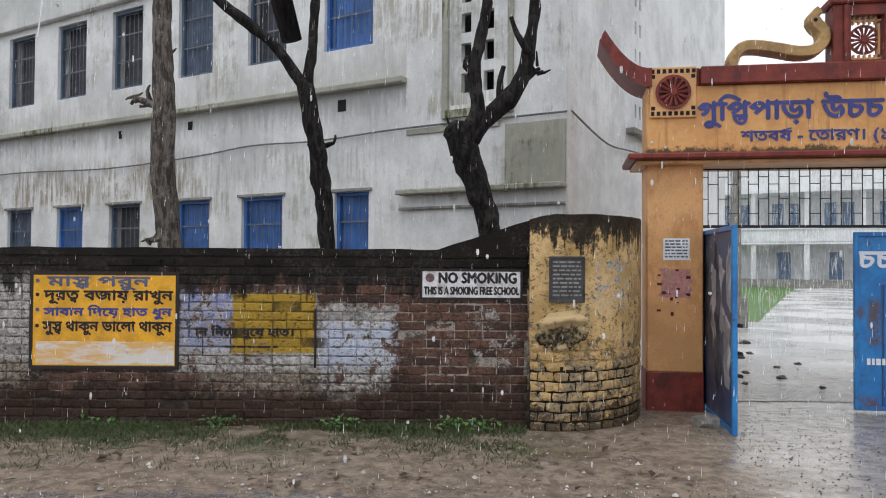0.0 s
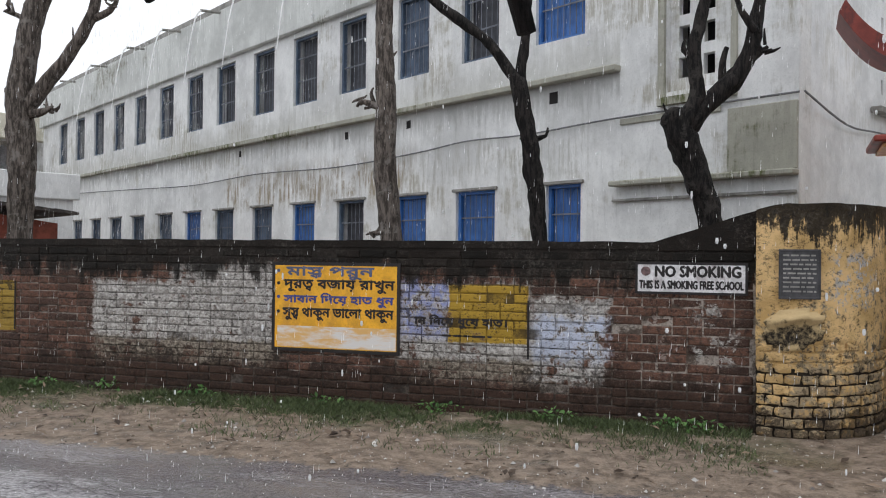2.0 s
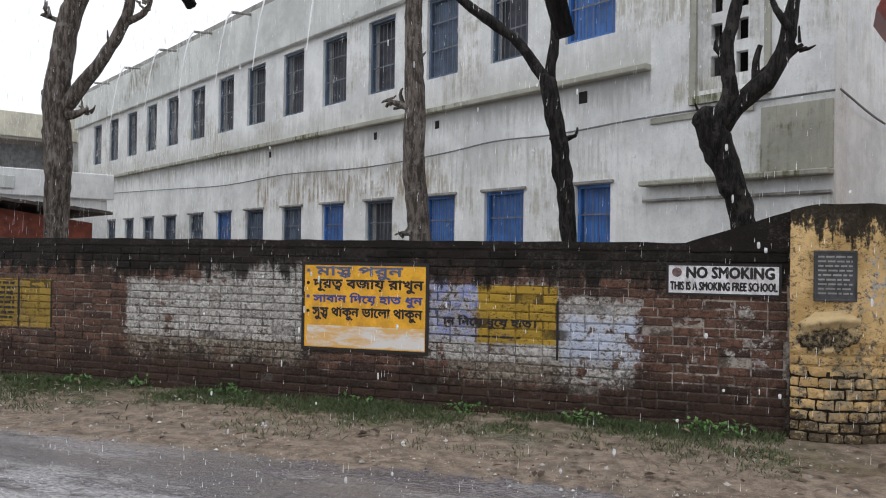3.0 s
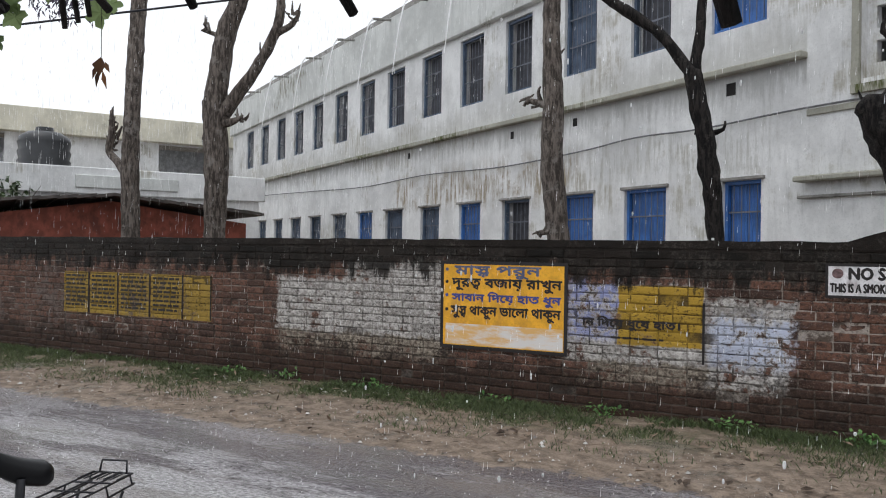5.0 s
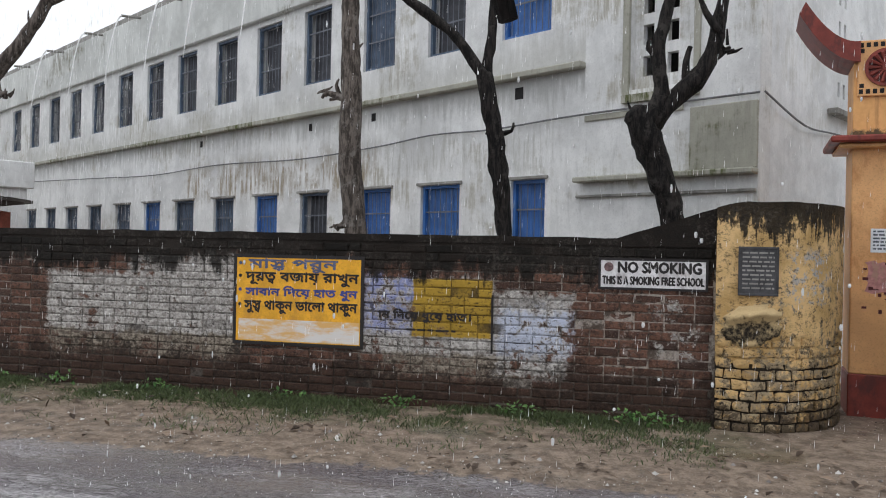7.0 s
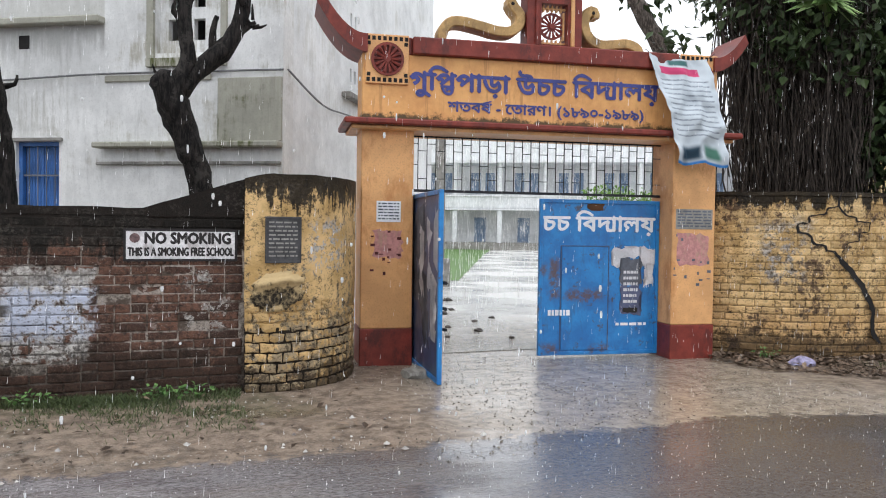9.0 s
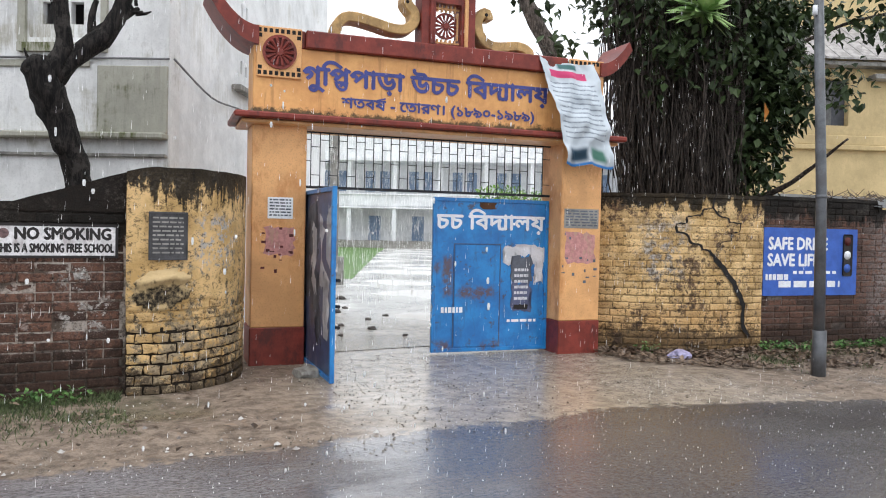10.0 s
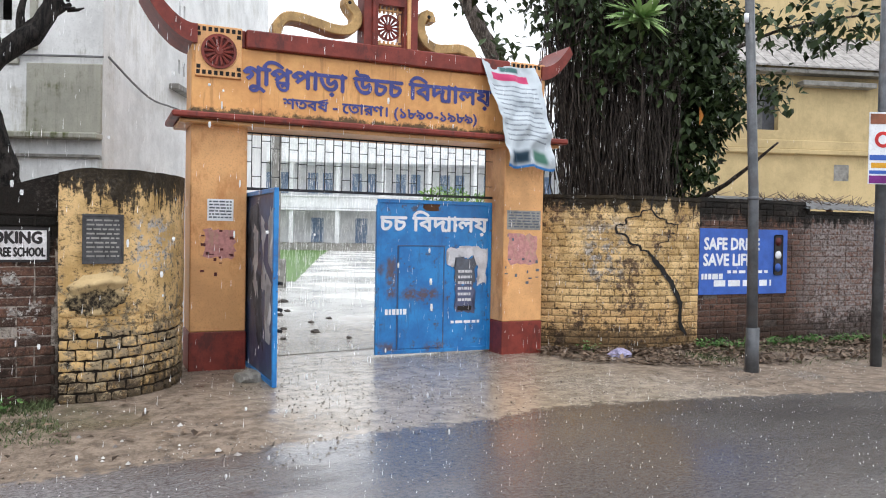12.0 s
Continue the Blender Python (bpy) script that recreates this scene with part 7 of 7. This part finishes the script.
for pts, wide in ((CRACK, 0.017), (BRANCH, 0.012)):
    jag = random.Random(8)
    pts = [pts[0]] + [(a[0] + (b[0] - a[0]) * f + (jag.uniform(-0.012, 0.012) if f < 1 else 0), a[1] + (b[1] - a[1]) * f + (jag.uniform(-0.010, 0.010) if f < 1 else 0)) for a, b in zip(pts, pts[1:]) for f in (0.33, 0.67, 1.0)]
    bm = bmesh.new()
    prev = None
    for k, (x, z) in enumerate(pts):
        s = next(q for q, p in ((i * 0.01, RIGHT.at(i * 0.01)[0]) for i in range(int(RIGHT.length * 100))) if p.x >= x)
        p, a = RIGHT.at(s)
        w = wide * (0.75 + (0.95 if 7.8 < x < 8.3 and wide > 0.015 else 0.1) + 0.3 * noise.noise(Vector((k * 1.7, 0, 0))))
        q, along = p + Vector((math.sin(a), -math.cos(a), 0)) * 0.016, Vector((math.cos(a), math.sin(a), 0))
        cur = [bm.verts.new((*(q + along * d).xy, z + e)) for d, e in ((-w, -w * 0.7), (w, w * 0.7))]
        if prev:
            bm.faces.new((prev[0], prev[1], cur[1], cur[0]))
        prev = cur
    part("crack", bm, DARKHOLE, wall_right, "long stepped crack")

# blue painted sign on the far wall
sp, sa = DARK.at(0.02)
safe = thing("road_safety_sign", "blue painted road safety sign with white lettering and a signal drawing", "sign", pose(sp.x, sp.y, 0, 0, 0, -9.1))
part("ground_coat", boxes((0.0, 1.62, -0.020, -0.010, 0.72, 1.63)), SIGN_BLUE, safe)
lettering("letters", "SAFE DRIVE", 0.16, WHITE_TEXT, safe, pose(0.58, -0.022, 1.42), 1.0, bold=0.055)
lettering("letters", "SAVE LIFE", 0.16, WHITE_TEXT, safe, pose(0.50, -0.022, 1.20), 0.86, bold=0.055)
bm = bmesh.new()
bars(bm, 0.5, 1.25, 1.0, 1.06, 1, -0.021, 0.8, 31)
bars(bm, 0.04, 0.42, 0.92, 1.02, 1, -0.021, 0.9, 32)
bars(bm, 0.26, 1.32, 0.82, 0.93, 1, -0.021, 0.9, 33)
tagged(part("small_letters", bm, WHITE_TEXT, safe), kind="stuff")
part("signal_case", soft_boxes(0.02, (1.36, 1.52, -0.026, -0.0205, 0.98, 1.56)), BLACK_TEXT, safe)
for z, c in ((1.46, MAROON), (1.27, WHITE_TEXT), (1.09, SIGN_BLUE)):
    pipe("signal_light", [(1.44, -0.027, z), (1.44, -0.031, z)], 0.06, c, safe, 16)

# ---- verge: grass, weeds, litter ----
rng = random.Random(31)
verts, faces = [], []


def blade(x, y, z, h, w, lean):
    a = rng.uniform(0, 6.283)
    dx, dy = math.cos(a), math.sin(a)
    b = len(verts)
    lx, ly = rng.gauss(0, lean), rng.gauss(0, lean)
    verts.extend([(x - dx * w, y - dy * w, z), (x + dx * w, y + dy * w, z), (x + lx * 0.5 + dx * w * 0.6, y + ly * 0.5 + dy * w * 0.6, z + h * 0.6), (x + lx, y + ly, z + h)])
    faces.extend([(b, b + 1, b + 2), (b, b + 2, b + 3)])


for _ in range(120000):
    x = rng.uniform(-13, 0.75)
    d = abs(rng.gauss(0.22, 0.36)) if rng.random() < 0.75 else rng.uniform(0, 1.5)
    y = 7.17 - d
    dens = noise.noise(Vector((x * 0.8, y * 1.4, 5))) + 0.5 * noise.noise(Vector((x * 3, y * 3, 9))) - 0.18 * d
    if dens < rng.uniform(-0.42, 0.40):
        continue
    h = rng.uniform(0.022, 0.065) * (1.4 if d < 0.25 else 1)
    blade(x, y, 0.0, h, rng.uniform(0.003, 0.006), h * 0.5)
for _ in range(14000):
    x = rng.uniform(7.6, 13)
    y = 6.85 - (x - 8) * 0.15 - abs(rng.gauss(0, 0.6))
    if noise.noise(Vector((x * 1.3, y * 2, 2))) < rng.uniform(-0.2, 0.4):
        continue
    blade(x, y, 0.0, rng.uniform(0.02, 0.07), 0.005, 0.03)
me = bpy.data.meshes.new("grass")
me.from_pydata(verts, [], faces)
me.materials.append(GRASS)
tagged(new("grass", me), "short wet grass along the foot of the wall", "grass", kind="stuff")
bm = bmesh.new()
for cx, cy, n in ((0.35, 7.0, 60), (0.1, 7.02, 40), (-0.9, 7.05, 40), (-2.0, 7.05, 40), (-3.2, 7.05, 30), (-4.6, 7.05, 45), (-5.8, 7.05, 40), (-6.6, 7.0, 30), (8.75, 6.62, 90), (9.6, 6.4, 80), (10.4, 6.3, 120), (10.9, 6.2, 90), (6.9, 7.2, 30), (11.6, 6.0, 90), (9.1, 6.5, 70), (10.0, 6.35, 90), (11.2, 6.1, 90), (8.55, 6.7, 60)):
    leaf_cloud(bm, rng, (cx, cy, 0.09), (0.24, 0.09, 0.07), int(n * 1.3), 0.048, 0.0)
tagged(part("weeds", bm, WEED, None, "small broad-leaved weeds along the walls"), category="weeds", kind="stuff")
bm = bmesh.new()
for _ in range(8500):
    if rng.random() < 0.05:
        x, y = rng.uniform(-9, 1.8), rng.uniform(5.1, 7.0)
    else:
        x = rng.uniform(6.3, 13)
        y = (7.9 - (x - 6.4) * 0.75 if x < 7.4 else 6.95 - (x - 8) * 0.15) - rng.random() ** 1.5 * 1.45 - 0.03
        if noise.noise(Vector((x * 1.6, y * 1.6, 4))) < rng.uniform(-0.55, 0.15):
            continue
    leaf_quad(bm, Vector((x, y, 0.025 + rng.uniform(0, 0.02))), Vector((rng.uniform(-1, 1), rng.uniform(-1, 1), rng.uniform(-0.1, 0.3))), Vector((rng.uniform(-0.3, 0.3), rng.uniform(-0.3, 0.3), 1)).normalized(), rng.uniform(0.04, 0.12), rng.uniform(0.01, 0.03))
tagged(part("leaf_litter", bm, LITTER, None, "wet dead leaves and scraps on the verge"), category="litter", kind="stuff")
verts, faces = [], []
for _ in range(420):
    x, y = rng.uniform(-9, 2.4), rng.uniform(4.95, 6.9)
    r = rng.uniform(0.005, 0.014) if rng.random() < 0.80 else rng.uniform(0.014, 0.030)
    b = len(verts)
    verts.extend([(x + r * rng.uniform(0.6, 1.3) * math.cos(a), y + r * rng.uniform(0.6, 1.3) * math.sin(a), 0.012) for a in (0, 1.26, 2.5, 3.8, 5.0)] + [(x, y, 0.012 + r * 0.8)])
    faces.extend([(b + k, b + (k + 1) % 5, b + 5) for k in range(5)])
me = bpy.data.meshes.new("pebbles")
me.from_pydata(verts, [], faces)
me.materials.append(PALE_LITTER)
tagged(new("pebbles", me), "pale stones and scraps scattered on the verge", "pebbles", kind="stuff")
verts, faces = [], []
for _ in range(5200):
    if rng.random() < 0.6:
        x, y = rng.uniform(1.6, 8.5), rng.uniform(4.6, 8.4)
    else:
        x, y = rng.uniform(-9, 1.6), rng.uniform(5.0, 6.9)
    r = rng.uniform(0.004, 0.012)
    b = len(verts)
    verts.extend([(x + r * rng.uniform(0.6, 1.3) * math.cos(a), y + r * rng.uniform(0.6, 1.3) * math.sin(a), 0.004) for a in (0, 1.26, 2.5, 3.8, 5.0)] + [(x, y, 0.006 + r * 0.7)])
    faces.extend([(b + k, b + (k + 1) % 5, b + 5) for k in range(5)])
me = bpy.data.meshes.new("gravel")
me.from_pydata(verts, [], faces)
me.materials.append(leaf_material("wet_gravel", (0.03, 0.025, 0.02), (0.26, 0.22, 0.18)))
tagged(new("gravel", me), "fine wet gravel washed over the gate approach", "gravel", kind="stuff")
bag = tagged(part("plastic_bag", clod(0.13, 7.7), simple("lilac_plastic", (0.35, 0.33, 0.5), 0.3, vary=0.4, scale=20), None, "crumpled lilac plastic bag on the ground"), category="litter")
bag.location = (7.0, 6.75, 0.05)

# ---- rain, as it hangs in the air ----
verts, faces = [], []
for _ in range(7500):
    y = rng.uniform(2.0, 10.0) if rng.random() < 0.6 else rng.uniform(10, 45)
    x = rng.uniform(-1.15, 1.0) * (y + 1.2)
    z = rng.uniform(0.02, 1.6 + 0.42 * (y + 2))
    if 6.0 < y < 9.5 and z < 0.1:
        continue
    l, r = rng.uniform(0.03, 0.10) * min(1.0, y / 8), rng.uniform(0.0007, 0.0020) * min(1.0, 0.3 + y / 9)
    b = len(verts)
    verts.extend([(x - r, y, z), (x, y - r, z), (x + r, y, z), (x, y + r, z), (x + 0.05 * l, y, z + l), (x, y, z - 0.2 * l)])
    faces.extend([(b + k, b + (k + 1) % 4, b + 4) for k in range(4)] + [(b + (k + 1) % 4, b + k, b + 5) for k in range(4)])
def streak(x, y, z, l, r):
    b = len(verts)
    verts.extend([(x - r, y, z), (x, y - r, z), (x + r, y, z), (x, y + r, z), (x + 0.05 * l, y, z + l), (x, y, z - 0.2 * l)])
    faces.extend([(b + k, b + (k + 1) % 4, b + 4) for k in range(4)] + [(b + (k + 1) % 4, b + k, b + 5) for k in range(4)])


# thicker rain beyond the gate, added as a white veil in place of haze
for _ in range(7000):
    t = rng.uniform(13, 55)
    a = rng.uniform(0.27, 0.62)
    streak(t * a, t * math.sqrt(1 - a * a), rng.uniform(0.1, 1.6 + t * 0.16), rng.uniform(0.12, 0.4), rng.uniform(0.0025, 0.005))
# the same haze veil of streaks before the far-left buildings
for _ in range(5500):
    t = rng.uniform(14, 34)
    a = rng.uniform(-0.9, -0.55)
    streak(t * a, t * math.sqrt(1 - a * a), rng.uniform(1.8, 1.6 + t * 0.30), rng.uniform(0.10, 0.3), rng.uniform(0.0018, 0.004))
for _ in range(8000):
    x, y = rng.uniform(-9, 10), rng.uniform(1.8, 8.5)
    streak(x, y, 0.010, rng.uniform(0.004, 0.014), rng.uniform(0.0006, 0.0022))
for _ in range(110):
    a = rng.uniform(-0.75, 0.68)
    y = rng.uniform(0.95, 1.3)
    x, z = a * 1.0 * y, 1.52 + rng.uniform(-0.38, 0.36) * y
    l, r = rng.uniform(0.003, 0.011), rng.uniform(0.0010, 0.0026)
    b = len(verts)
    verts.extend([(x + r * math.cos(q), y + r * math.sin(q), z + h * l) for h, r in ((-0.5, r * 0.6), (0.0, r), (0.5, r * 0.7)) for q in (0, 1.05, 2.1, 3.14, 4.2, 5.24)])
    for h in (0, 6):
        faces.extend([(b + h + k, b + h + (k + 1) % 6, b + h + 6 + (k + 1) % 6, b + h + 6 + k) for k in range(6)])
    faces.extend([tuple(b + k for k in range(5, -1, -1)), tuple(b + 12 + k for k in range(6))])
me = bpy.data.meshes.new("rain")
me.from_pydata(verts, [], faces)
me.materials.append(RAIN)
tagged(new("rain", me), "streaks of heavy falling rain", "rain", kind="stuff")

# ---- bricks, last ----
STRAIGHT = Line([(-16, 7.2), (-8, 7.2), (0.80, 7.2)])
lay_bricks(long_wall, STRAIGHT, lambda s: 1.64 + max(0, (s - 15.9) * 0.33), 0.262, 0.083, 0.010, BRICK, lambda s, z: s > 13.0, 41)
lay_bricks(wall_left, LEFT, left_top, 0.148, 0.092, 0.018, BRICK_YELLOW, lambda s, z: s < 1.75, 42, 0.006, lambda s, z: z > edge_at(s) - 0.02, 0.008)
lay_bricks(wall_right, RIGHT, right_top, 0.20, 0.090, 0.011, BRICK_YELLOW2, lambda s, z: s > 0.5, 43, 0.004, None, 0.005)
lay_bricks(wall_far, DARK, dark_top, 0.25, 0.083, 0.010, BRICK_DARK, lambda s, z: s < 3.6 and z > 0.25, 44, 0.003)
